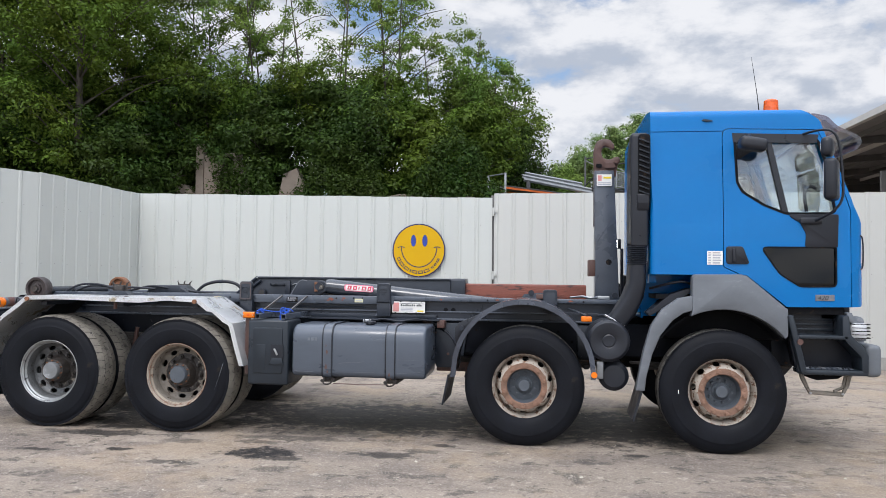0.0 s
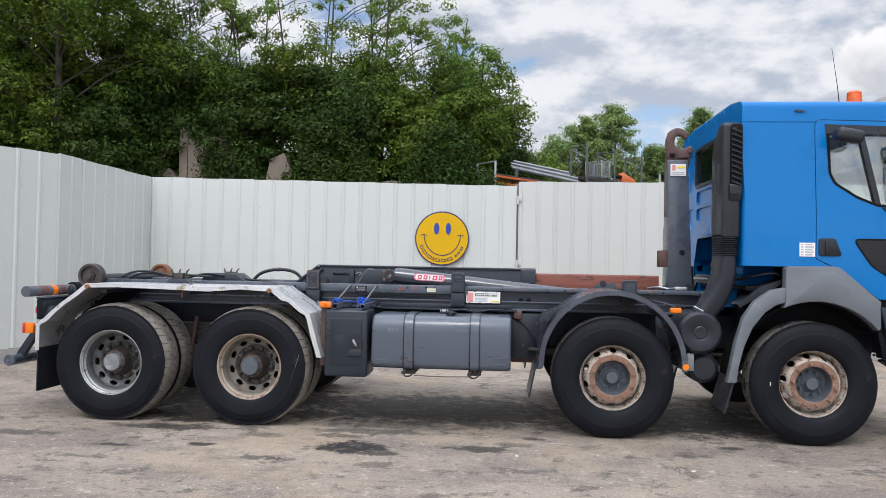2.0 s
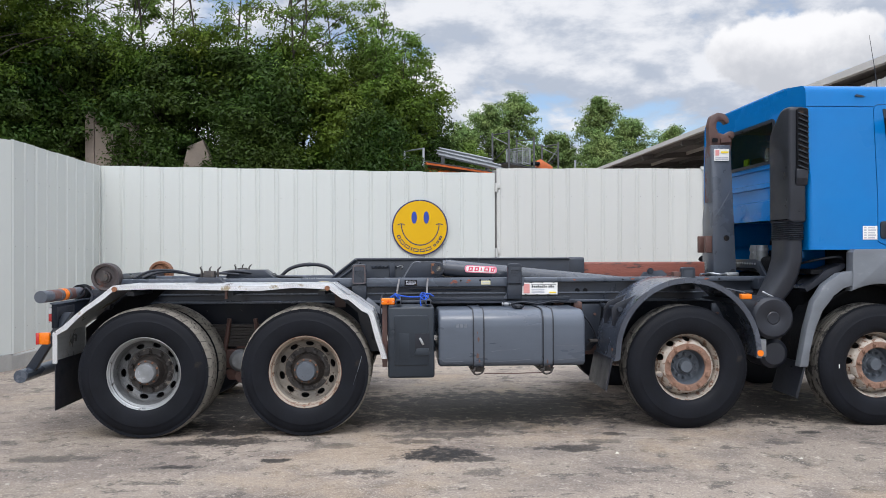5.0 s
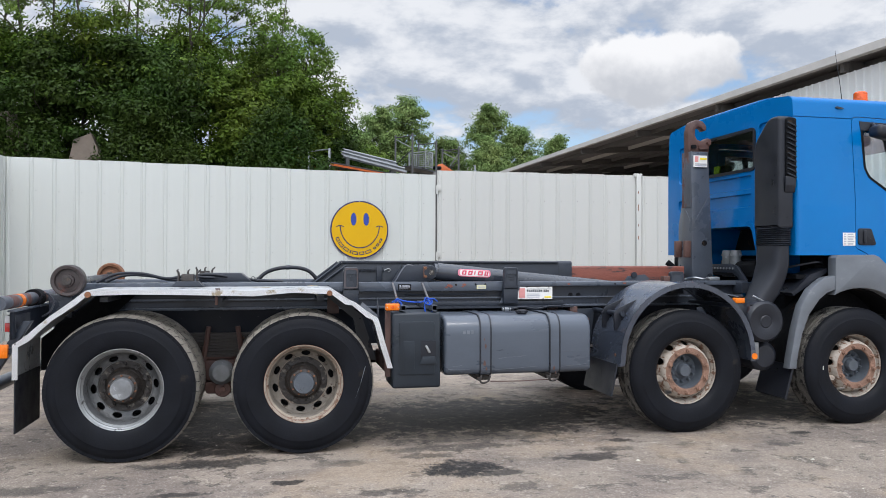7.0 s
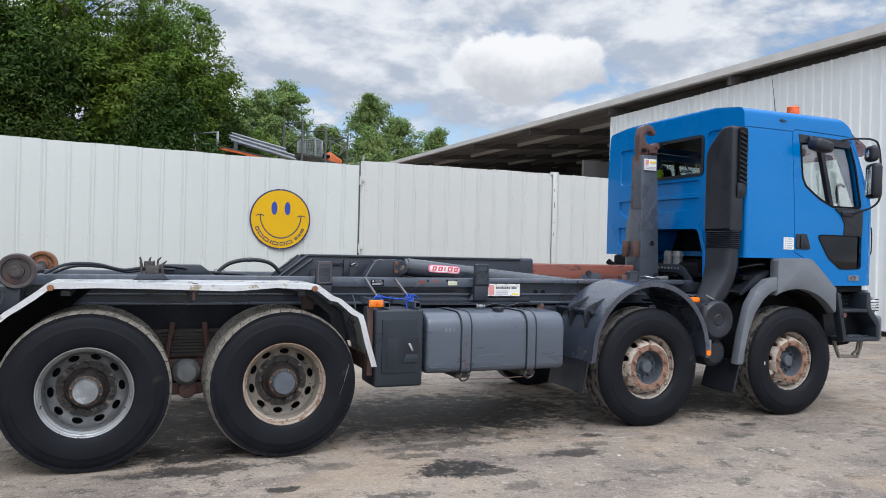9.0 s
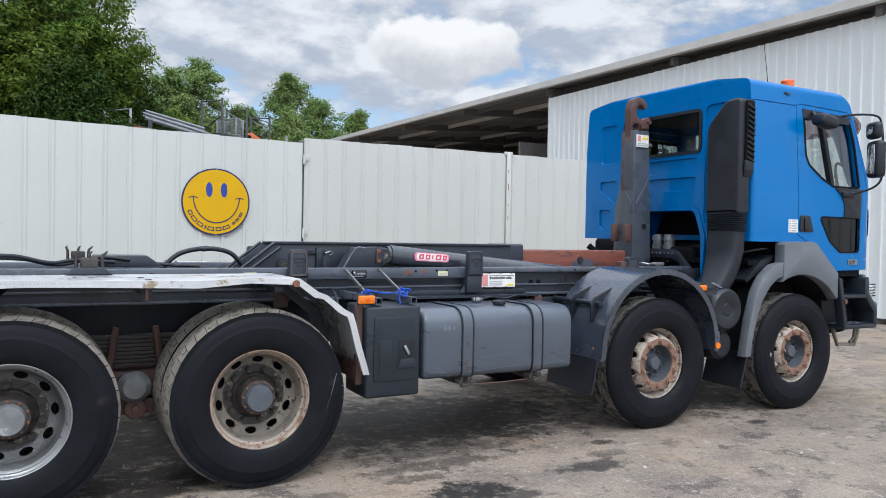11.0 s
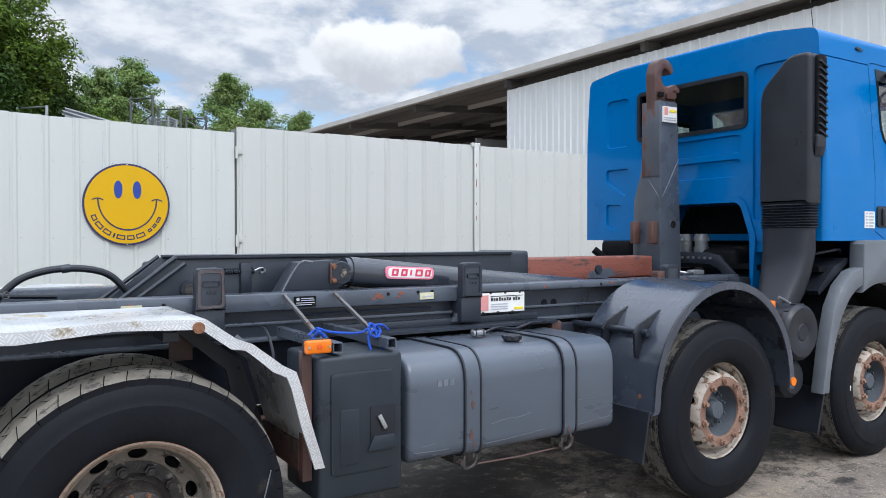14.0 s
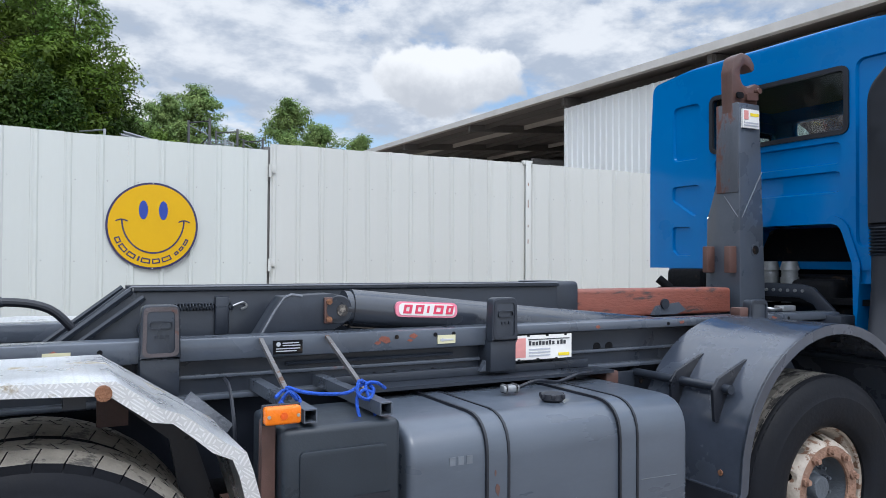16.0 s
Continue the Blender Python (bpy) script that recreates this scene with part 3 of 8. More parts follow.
# oil stains on the yard, and broad ovals that paint in the truck's shade: x, y, half width, half depth, darkness
STAINS_AND_SHADE = ((-2.28, 6.55, 0.40, 0.24, 1.0), (-2.05, 6.38, 0.22, 0.10, 0.8), (-2.45, 6.95, 0.25, 0.10, 0.6), (-3.59, 6.45, 0.16, 0.07, 0.9), (-1.19, 6.66, 0.33, 0.13, 0.8), (-0.78, 7.12, 0.16, 0.07, 0.85),
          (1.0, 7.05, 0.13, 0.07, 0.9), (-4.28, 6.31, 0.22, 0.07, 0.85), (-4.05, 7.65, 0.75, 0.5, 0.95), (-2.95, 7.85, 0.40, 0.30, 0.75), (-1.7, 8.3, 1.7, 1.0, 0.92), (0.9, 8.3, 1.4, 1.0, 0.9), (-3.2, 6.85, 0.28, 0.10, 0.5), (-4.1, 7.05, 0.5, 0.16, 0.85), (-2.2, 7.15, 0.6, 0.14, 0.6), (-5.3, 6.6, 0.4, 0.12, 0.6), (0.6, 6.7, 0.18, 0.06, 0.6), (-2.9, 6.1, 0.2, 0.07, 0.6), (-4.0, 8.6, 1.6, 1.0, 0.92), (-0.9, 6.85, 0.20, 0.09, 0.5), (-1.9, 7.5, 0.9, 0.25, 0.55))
gbm = bmesh.new()
bmesh.ops.create_grid(gbm, x_segments=60, y_segments=60, size=400)
for v in gbm.verts:
    v.co.z = -0.02
single("ground", gbm, ground_mat(), "dirty worn concrete yard with dark oil stains and painted shade under the truck", "ground", kind="structure", smooth=0)

# small stones and crumbs on the yard
rng = np.random.default_rng(11)
count = 3200
px, py = rng.uniform(-9, 6, count), rng.uniform(3.2, 12.5, count)
size = 0.0025 + 0.006 * rng.random(count) ** 3 + 0.010 * (rng.random(count) > 0.985)
turn = rng.uniform(0, 6.283, count)
verts, faces = [], []
for k in range(count):
    s, c_, s_ = size[k], math.cos(turn[k]), math.sin(turn[k])
    base = len(verts)
    for u, v, w in ((-1, -0.7, 0), (1, -0.6, 0), (0.8, 0.7, 0), (-0.9, 0.6, 0), (-0.5, -0.3, 0.7), (0.5, -0.2, 0.8), (0.3, 0.4, 0.6)):
        verts.append((px[k] + s * (u * c_ - v * s_), py[k] + s * (u * s_ + v * c_), -0.0205 + s * w))
    faces += [tuple(base + j for j in f) for f in ((4, 5, 6), (0, 1, 5, 4), (1, 2, 6, 5), (2, 3, 6), (3, 0, 4, 6))]
pebble_me = bpy.data.meshes.new("loose_stones")
pebble_me.from_pydata(verts, [], faces)
pebble_me.materials.append(surf("crumbled_stone", (0.30, 0.275, 0.235), 0.9, vary=0.2, scale=8, fine=90, island=0.6))
tagged(new("loose_stones", pebble_me), "scattered small stones and crumbs on the concrete", "gravel", kind="stuff")


# ---- sheet-metal fence and gate ----
def sheet(width, z0, z1, ribs, depth=0.035, screws=True, half=0.020, foot=0.022):
    """A ribbed sheet that runs along +x from 0, with its face at y = 0 and its ribs towards -y; a rib at each place given."""
    prof = [(0.0, 0.0)]
    for r in ribs:
        prof += [(r - half - foot, 0.0), (r - half, -depth), (r + half, -depth), (r + half + foot, 0.0)]
    prof.append((width, 0.0))
    prof = sorted(set(prof))
    bm = bmesh.new()
    rows = [[bm.verts.new((x, y + t, z)) for x, y in prof] for t in (0.0, 0.003) for z in (z0, z1)]
    for a, b in ((rows[0], rows[1]), (rows[2], rows[3]), (rows[0], rows[2]), (rows[1], rows[3])):
        for k in range(len(prof) - 1):
            bm.faces.new((a[k], a[k + 1], b[k + 1], b[k]))
    for k in (0, -1):
        bm.faces.new((rows[0][k], rows[1][k], rows[3][k], rows[2][k]))
    if screws:
        for z in (z0 + 0.35, 0.5 * (z0 + z1), z1 - 0.53):
            for r in ribs:
                add_cyl(bm, (r + half + foot + 0.03, -0.005, z), (r + half + foot + 0.03, 0.0, z), 0.0065, seg=6, mi=1)
    return finish("sheet", bm, [M_FENCE, M_SCREW], 20)


def fence_run(name, p0, p1, z0, z1, label, material, pitch=0.328, plinth=True, fall=0.0):
    """A straight run of sheets from p0 to p1, with posts and rails behind; its top falls by fall towards p1."""
    p0, p1 = Vector(p0), Vector(p1)
    d = p1 - p0
    n = max(1, round(d.length / pitch))
    w = d.length / n
    me = sheet(w - 0.001, z0, z1, (0.050,), 0.016, half=0.014, foot=0.020)
    me.materials[0] = material
    run = thing(name, (*(0.5 * (p0 + p1)), 0), label, "fence")
    ang = math.atan2(d.y, d.x)
    base = Matrix.Translation((*p0, 0)) @ Matrix.Rotation(ang, 4, "Z")
    for k in range(n):
        part("sheet", me, material, run, m=base @ Matrix.Translation((k * w, 0.002 * math.sin(k * 2.3), 0.005 * math.sin(k * 1.7) - fall * k / n)))
    for k in range(int(d.length // 2.6) + 1):
        x = min(0.1 + 2.6 * k, d.length - 0.1)
        part("post", box(x - 0.04, x + 0.04, 0.05, 0.13, -0.05, z1 - fall - 0.06), M_SHEDS, run, m=base)
    for z in (z0 + 0.35, 0.5 * (z0 + z1), z1 - fall - 0.47):
        part("rail", box(0.0, d.length, 0.010, 0.048, z - 0.03, z + 0.03), M_SHEDS, run, m=base)
    if plinth:
        part("plinth", box(0, d.length, -0.015, 0.10, -0.05, z0 - 0.004 - fall), M_PLINTH, run, m=base)
    return run


FZ0, FZ1 = 0.20, 3.115
fence_run("fence", (-7.885, 14.10), (-0.860, 14.46), FZ0, FZ1, "white ribbed sheet-metal fence at the back of the yard", M_FENCE, fall=0.07)
fence_run("fence", (-7.925, 11.18), (-7.885, 14.10), FZ0, 3.14, "white ribbed sheet-metal fence at the yard's side", M_FENCE, fall=0.03)
fence_run("fence", (-9.30, 8.10), (-7.925, 11.18), FZ0, 3.125, "white ribbed sheet-metal fence with a slight bend", M_FENCE)
fence_run("fence", (3.16, 14.37), (10.0, 14.42), FZ0, 3.125, "white ribbed sheet-metal fence beside the gate", M_GATE)
part("corner_strip", box(-7.905, -7.872, 14.06, 14.10, 0.2, 3.11, bevel=0.004), M_FENCE, fence_run("fence", (-9.30, 3.0), (-9.30, 8.10), FZ0, 3.12, "white ribbed sheet-metal fence along the yard", M_FENCE))
gate = fence_run("sheet_metal_gate", (-0.825, 14.48), (3.05, 14.37), 0.13, 3.135, "closed white sheet-metal gate with worn rusty edges", M_GATE, 0.323, False)
tagged(gate, category="gate")
for z in (0.5, 1.60, 2.81):
    part("hinge", cyl((-0.838, 14.43, z - 0.11), (-0.838, 14.43, z + 0.05), 0.020, seg=10), M_GATE, gate, "white painted hinge pin")
    part("hinge_plate", box(-0.828, -0.755, 14.436, 14.450, z - 0.05, z + 0.05, bevel=0.003), M_GATE, gate, "white painted hinge plate")
for x, y in ((-0.845, 14.53), (3.10, 14.41)):
    part("gate_post", box(x - 0.045, x + 0.045, y - 0.02, y + 0.06, -0.05, 3.10, bevel=0.004), M_SHEDS if x < 0 else M_GATE, gate)
part("latch_plate", box(3.055, 3.145, 14.33, 14.352, 0.2, 3.155, bevel=0.003), M_GATE, gate, "chipped white latch strip")
for z0_, h in ((2.78, 0.05), (2.45, 0.12), (1.9, 0.07), (2.15, 0.04)):
    part("rust_chip", box(3.085, 3.100, 14.3285, 14.332, z0_, z0_ + h), M_RUST, gate)
for x in (3.04, 3.10, 3.16):
    part("post_cap", box(x - 0.028, x + 0.022, 14.34, 14.40, 3.10, 3.17, bevel=0.01), M_GATE, gate)


# ---- round sign on the fence ----
def disc(cx, cz, rx, rz, y0, y1, seg=72):
    return prism([(cx + rx * math.cos(2 * math.pi * k / seg), cz + rz * math.sin(2 * math.pi * k / seg)) for k in range(seg)], "y", y0, y1)


def arc_band(cx, cz, r, w, a0, a1, y0, y1, n=40, taper=True):
    out, inn = [], []
    for k in range(n + 1):
        s = k / n
        a = radians(a0 + (a1 - a0) * s)
        ww = w * (0.35 + 0.65 * math.sin(math.pi * s)) if taper else w
        out.append((cx + (r + ww / 2) * math.cos(a), cz + (r + ww / 2) * math.sin(a)))
        inn.append((cx + (r - ww / 2) * math.cos(a), cz + (r - ww / 2) * math.sin(a)))
    return prism(out + inn[::-1], "y", y0, y1)


SX, SZ, SR, SY = -2.256, 2.029, 0.514, 14.345
sign = thing("round_sign", (SX, SY, SZ), "round yellow smiling-face sign with blue rim on the fence", "sign")
part("rim", disc(SX, SZ, SR, SR, SY, SY + 0.012), M_SIGNN, sign, "dark blue rim")
part("face", disc(SX, SZ, SR - 0.024, SR - 0.024, SY - 0.003, SY + 0.006), M_SIGNY, sign)
for ex in (-0.105, 0.117):
    part("eye", disc(SX + ex, SZ + 0.185, 0.050, 0.112, SY - 0.006, SY, 32), M_SIGNB, sign)
mouth = arc_band(SX + 0.006, SZ + 0.07, 0.345, 0.017, 180, 360, SY - 0.006, SY, taper=False)
for v in mouth.verts:
    v.co.z = SZ + 0.07 + (v.co.z - SZ - 0.07) * 1.13
part("mouth", mouth, M_SIGNN, sign)
for s in (-1, 1):
    part("mouth_corner", arc_band(SX + 0.006 + s * 0.348, SZ - 0.035, 0.105, 0.015, 52, 128, SY - 0.006, SY, 10, False), M_SIGNN, sign)
for x, z in ((SX, SZ + SR - 0.012), (SX, SZ - SR + 0.012)):
    part("sign_screw", cyl((x, SY - 0.006, z), (x, SY, z), 0.008, seg=8), M_GALV, sign)
part("mount_batten", box(SX - 0.4, SX + 0.4, SY + 0.012, SY + 0.06, SZ - 0.03, SZ + 0.03), M_SHEDS, sign)


def hollow_bar(r0, r1, a0, a1, w):
    """A curved bar, open in the middle, that stands for a letter."""
    def rim(ra, rb, b0, b1):
        return [(SX + r * math.cos(radians(a)), SZ + r * math.sin(radians(a))) for r, a in [(rb, b0 + (b1 - b0) * k / 4) for k in range(5)] + [(ra, b1 + (b0 - b1) * k / 4) for k in range(5)]]
    da = math.degrees(w / (0.5 * (r0 + r1)))
    return add_ring(bmesh.new(), rim(r0, r1, a0, a1), rim(r0 + w, r1 - w, a0 + da, a1 - da), "y", SY - 0.006, SY)


# the lettering along the lower rim, as plain hollow bars
ang = 199.0
for k, wd in enumerate((13, 17, 16.5, 7, 17, 15, 18, 4, 10, 11, 14)):
    h = 0.060 if k < 7 else 0.040
    if k in (3, 7):
        part("letter_bar", arc_band(SX, SZ, 0.418 if k == 3 else 0.396, h if k == 3 else 0.012, ang + 1.2, ang + wd - 3.0, SY - 0.006, SY, 5, False), M_SIGNN, sign)
    else:
        part("letter_bar", hollow_bar(0.418 - h / 2, 0.418 + h / 2, ang, ang + wd - 3.0, 0.014), M_SIGNN, sign)
    ang += wd

# ---- open shed beside the yard ----
shed = thing("open_shed", (16, 30, 0), "large open-sided shed with white cladding and grey roof", "shed")


def roof_z(x, y):
    return 6.345 + 0.0105 * (y - 13) + 0.075 * (x - 9.85)


bm = bmesh.new()
vs = [bm.verts.new((x, y, roof_z(x, y) + t)) for t in (0.0, 0.06) for x, y in ((9.85, 2), (24, 2), (24, 48), (9.85, 48))]
for f in ((0, 1, 2, 3), (7, 6, 5, 4), (0, 4, 5, 1), (1, 5, 6, 2), (2, 6, 7, 3), (3, 7, 4, 0)):
    bm.faces.new([vs[j] for j in f])
part("roof", bm, M_SHEDR, shed, smooth=0)
bm = bmesh.new()
vs = [bm.verts.new((x, y, roof_z(9.85, y) + z)) for y in (2, 48) for x, z in ((9.70, -0.02), (9.88, -0.02), (9.88, 0.17), (9.70, 0.17))]
for f in ((0, 1, 2, 3), (7, 6, 5, 4), (0, 4, 5, 1), (1, 5, 6, 2), (2, 6, 7, 3), (3, 7, 4, 0)):
    bm.faces.new([vs[j] for j in f])
part("gutter", bm, M_GUTTER, shed, "pale metal gutter edge", smooth=0)
for k in range(9):
    y = 0.62 + 5.48 * k
    if y < 2:
        continue
    if y < 23:
        part("column", box(10.06, 10.22, y - 0.08, y + 0.08, -0.05, roof_z(10, y) - 0.02, bevel=0.004), M_SHEDS, shed)
    rb = bmesh.new()
    vs = [rb.verts.new((x, yy, roof_z(x, y) + z)) for yy in (y - 0.07, y + 0.07) for x, z in ((9.95, -0.24), (23.8, -0.34), (23.8, -0.01), (9.95, -0.01))]
    for f in ((0, 1, 2, 3), (7, 6, 5, 4), (0, 4, 5, 1), (1, 5, 6, 2), (2, 6, 7, 3), (3, 7, 4, 0)):
        rb.faces.new([vs[j] for j in f])
    part("rafter", rb, M_SHEDS, shed, smooth=0)
for k in range(8):
    x = 10.6 + 1.7 * k
    pb = bmesh.new()
    vs = [pb.verts.new((xx, y, roof_z(x, y) + z)) for y in (2.2, 47.8) for xx, z in ((x - 0.04, -0.16), (x + 0.04, -0.16), (x + 0.04, -0.005), (x - 0.04, -0.005))]
    for f in ((0, 1, 2, 3), (7, 6, 5, 4), (0, 4, 5, 1), (1, 5, 6, 2), (2, 6, 7, 3), (3, 7, 4, 0)):
        pb.faces.new([vs[j] for j in f])
    part("purlin", pb, M_GUTTER if k % 3 == 1 else M_SHEDS, shed, smooth=0)
cl = sheet(1.0, 0.1, 6.12, (0.125, 0.37, 0.615, 0.86), 0.04, False)
cl.materials[0] = M_SHEDW
for k in range(21):
    part("cladding_sheet", cl, M_SHEDW, shed, m=Matrix.Translation((10.04, 22.58 - k, 0)) @ Matrix.Rotation(radians(-90), 4, "Z"))
part("back_wall", box(23.6, 23.8, 2, 48, 0, 7.9), M_SHEDS, shed)
part("partition", prism([(10.2, 0), (10.2, 4.9), (14.5, 4.9), (14.5, 6.75), (23.6, 7.45), (23.6, 0)], "y", 24.4, 24.5), M_SHEDS, shed)
part("end_wall", prism([(9.95, 0), (9.95, 6.91), (23.6, 7.93), (23.6, 0)], "y", 47.6, 47.75), M_SHEDS, shed)

# ---- ruined wall and stored steel behind the fence ----
ruin = thing("ruined_wall", (-11, 31.5, 0), "crumbling rendered wall overgrown with ivy", "wall")
for pts in ([(-15.2, 0), (-15.25, 7.2), (-15.05, 7.32), (-14.88, 7.25), (-14.85, 0)],
            [(-14.85, 0), (-14.85, 6.78), (-14.3, 6.66), (-14.02, 6.62), (-14.02, 0)],
            [(-14.02, 0), (-14.02, 6.04), (-13.9, 6.0), (-13.62, 5.55), (-13.5, 5.50), (-13.5, 0)],
            [(-14.02, 6.64), (-14.02, 6.80), (-13.3, 6.85), (-13.3, 6.64)],
            [(-13.5, 0), (-13.5, 6.64), (-13.38, 6.62), (-13.05, 5.9), (-12.75, 5.3), (-12.7, 0)],
            [(-12.7, 0), (-12.7, 4.4), (-11.4, 5.0), (-11.2, 5.9), (-10.6, 6.15), (-10.25, 5.3), (-10.0, 5.0), (-9.0, 4.9), (-9.0, 0)],
            [(-26, 0), (-26, 6.3), (-22, 6.8), (-18, 5.2), (-16.3, 5.0), (-16.1, 5.5), (-15.7, 5.45), (-15.2, 5.0), (-15.2, 0)],
            [(-9.0, 0), (-9.0, 4.6), (-6, 5.0), (-3, 4.9), (-1.5, 4.6), (-1.2, 0)]):
    part("wall_piece", prism(pts, "y", 31.3, 31.9, bevel=0.03), M_RUIN, ruin, smooth=20)

rack = thing("steel_rack", (-2.0, 33.2, 0), "old dark steel storage rack with orange beams", "rack")
# frames across the rack: back foot, front foot, top height, material
RACK = (((-2.45, 33.6), (-1.64, 32.7), 6.07, M_GALVD), ((2.08, 38.8), (2.80, 37.9), 7.72, M_SCAFF), ((3.66, 40.9), (4.45, 40.0), 7.72, M_SCAFF), ((5.50, 43.3), (6.25, 42.4), 7.78, M_SCAFF))
for k, (p, q, h, mat) in enumerate(RACK):
    for (x, y) in (p, q):
        part("upright", box(x - 0.045, x + 0.045, y - 0.045, y + 0.045, -0.05, h, bevel=0.008), mat, rack)
    part("rail", tube([(*p, h - 0.12 if k else h - 0.03), (*q, h - 0.12 if k else h - 0.03)], 0.03, 6), mat, rack)
    part("brace", tube([(*p, h - 0.2), (*q, h - 0.75)], 0.024, 6), M_GALVD, rack)
    part("brace", tube([(*q, h - 0.8), (*p, h - 1.5)], 0.03, 6), mat, rack)
for side in (0, 1):
    for z in (5.12, 5.42):
        a, b_ = RACK[0][side], RACK[1][side]
        part("orange_beam", tube([(*a, z), (*b_, z)], 0.06, 4), M_ORSTEEL, rack, "orange steel beam")
    for k in (1, 2):
        a, b_ = RACK[k][side], RACK[k + 1][side]
        part("rail", tube([(*a, 6.02), (*b_, 6.02)], 0.04, 6), M_SCAFF, rack)
part("brace", tube([(5.45, 41.2, 6.5), (6.25, 42.38, 7.42)], 0.03, 6), M_SCAFF, rack)
part("rail", tube([(4.45, 40.0, 7.3), (6.25, 42.4, 7.42)], 0.022, 6), M_SCAFF, rack)
for k, z in ((0, 5.48), (1, 6.06)):
    top = [RACK[k][0], RACK[k][1], RACK[k + 1 + k][1], RACK[k + 1 + k][0]]
    part("shelf", prism(top, "z", z, z + 0.05), M_SCAFF, rack)
post = thing("fence_post", (7.34, 42.9, 0), "thin blue-grey steel post beyond the yard", "post")
part("shaft", box(7.29, 7.39, 42.85, 42.95, -0.05, 6.8, bevel=0.01), M_GALVD, post)
part("cap", box(7.28, 7.40, 42.84, 42.96, 6.8, 6.83, bevel=0.01), M_GALVD, post)

cage = thing("mesh_cage", (3.3, 39.2, 6.11), "grey wire-mesh box pallet standing on the rack", "box pallet")
CAGE = [Vector((2.93, 39.63, 0)), Vector((3.62, 38.72, 0)), Vector((4.10, 39.30, 0)), Vector((3.42, 40.20, 0))]
for k in range(4):
    a, b_ = CAGE[k], CAGE[(k + 1) % 4]
    part("post", box(a.x - 0.035, a.x + 0.035, a.y - 0.035, a.y + 0.035, 6.11, 6.98, bevel=0.006), M_GALVD, cage)
    for z in (6.18, 6.94):
        part("rail", tube([a + Vector((0, 0, z)), b_ + Vector((0, 0, z))], 0.025, 6), M_GALVD, cage)
    mesh = bmesh.new()
    for j in range(1, 9):
        c = a.lerp(b_, j / 9)
        add_tube(mesh, [c + Vector((0, 0, 6.18)), c + Vector((0, 0, 6.94))], 0.008, 4)
    for j in range(1, 7):
        z = Vector((0, 0, 6.18 + 0.76 * j / 7))
        add_tube(mesh, [a + z, b_ + z], 0.008, 4)
    part("wire_panel", mesh, M_GALVD, cage, "welded wire mesh")

chute = thing("machine_hood", (5.3, 42.0, 6.11), "orange steel machine hood lying on the rack", "hood")
part("hood", prism(rounded([(4.95, 6.11), (4.90, 6.66), (5.15, 6.74), (5.80, 6.34), (5.80, 6.11)], 0.04), "y", 41.75, 42.35, bevel=0.02), M_ORSTEEL, chute)
part("tyre", lathe([(0.10, 0.0), (0.24, 0.0), (0.27, 0.03), (0.27, 0.13), (0.24, 0.16), (0.10, 0.16)], 20), M_RUBBER, chute, "small black rubber wheel", m=Matrix.Translation((4.80, 41.55, 6.38)) @ Matrix.Rotation(radians(90), 4, "X"))

beam = thing("steel_beam", (-0.9, 34.8, 5.53), "galvanised crash-barrier beams lying aslant on the rack", "beam")
WAVE = [(-0.18, 0.0), (-0.155, 0.08), (-0.07, 0.10), (-0.035, 0.02), (0.035, 0.02), (0.07, 0.10), (0.155, 0.08), (0.18, 0.0)]
prof = WAVE + [(u, v - 0.014) for u, v in reversed(WAVE)]
face, tall = Vector((0.50, -0.69, 0.52)), Vector((-0.30, 0.42, 0.855))
for start, end in (((-0.86, 35.1, 6.28), (1.84, 37.0, 6.00)), ((-0.98, 34.75, 6.12), (2.30, 37.2, 5.74))):
    bm = bmesh.new()
    a = [bm.verts.new(Vector(start) + tall * u + face * v) for u, v in prof]
    b_ = [bm.verts.new(Vector(end) + tall * u + face * v) for u, v in prof]
    for k in range(len(prof)):
        j = (k + 1) % len(prof)
        bm.faces.new((a[k], a[j], b_[j], b_[k]))
    bm.faces.new(a), bm.faces.new(b_)
    part("beam", bm, M_GALVD, beam, smooth=20)
for x, y, z in ((-0.70, 34.95, 5.98), (1.6, 36.85, 5.72)):
    part("packing", box(x - 0.08, x + 0.08, y - 0.25, y + 0.35, 5.53, z), M_SCAFF, beam)


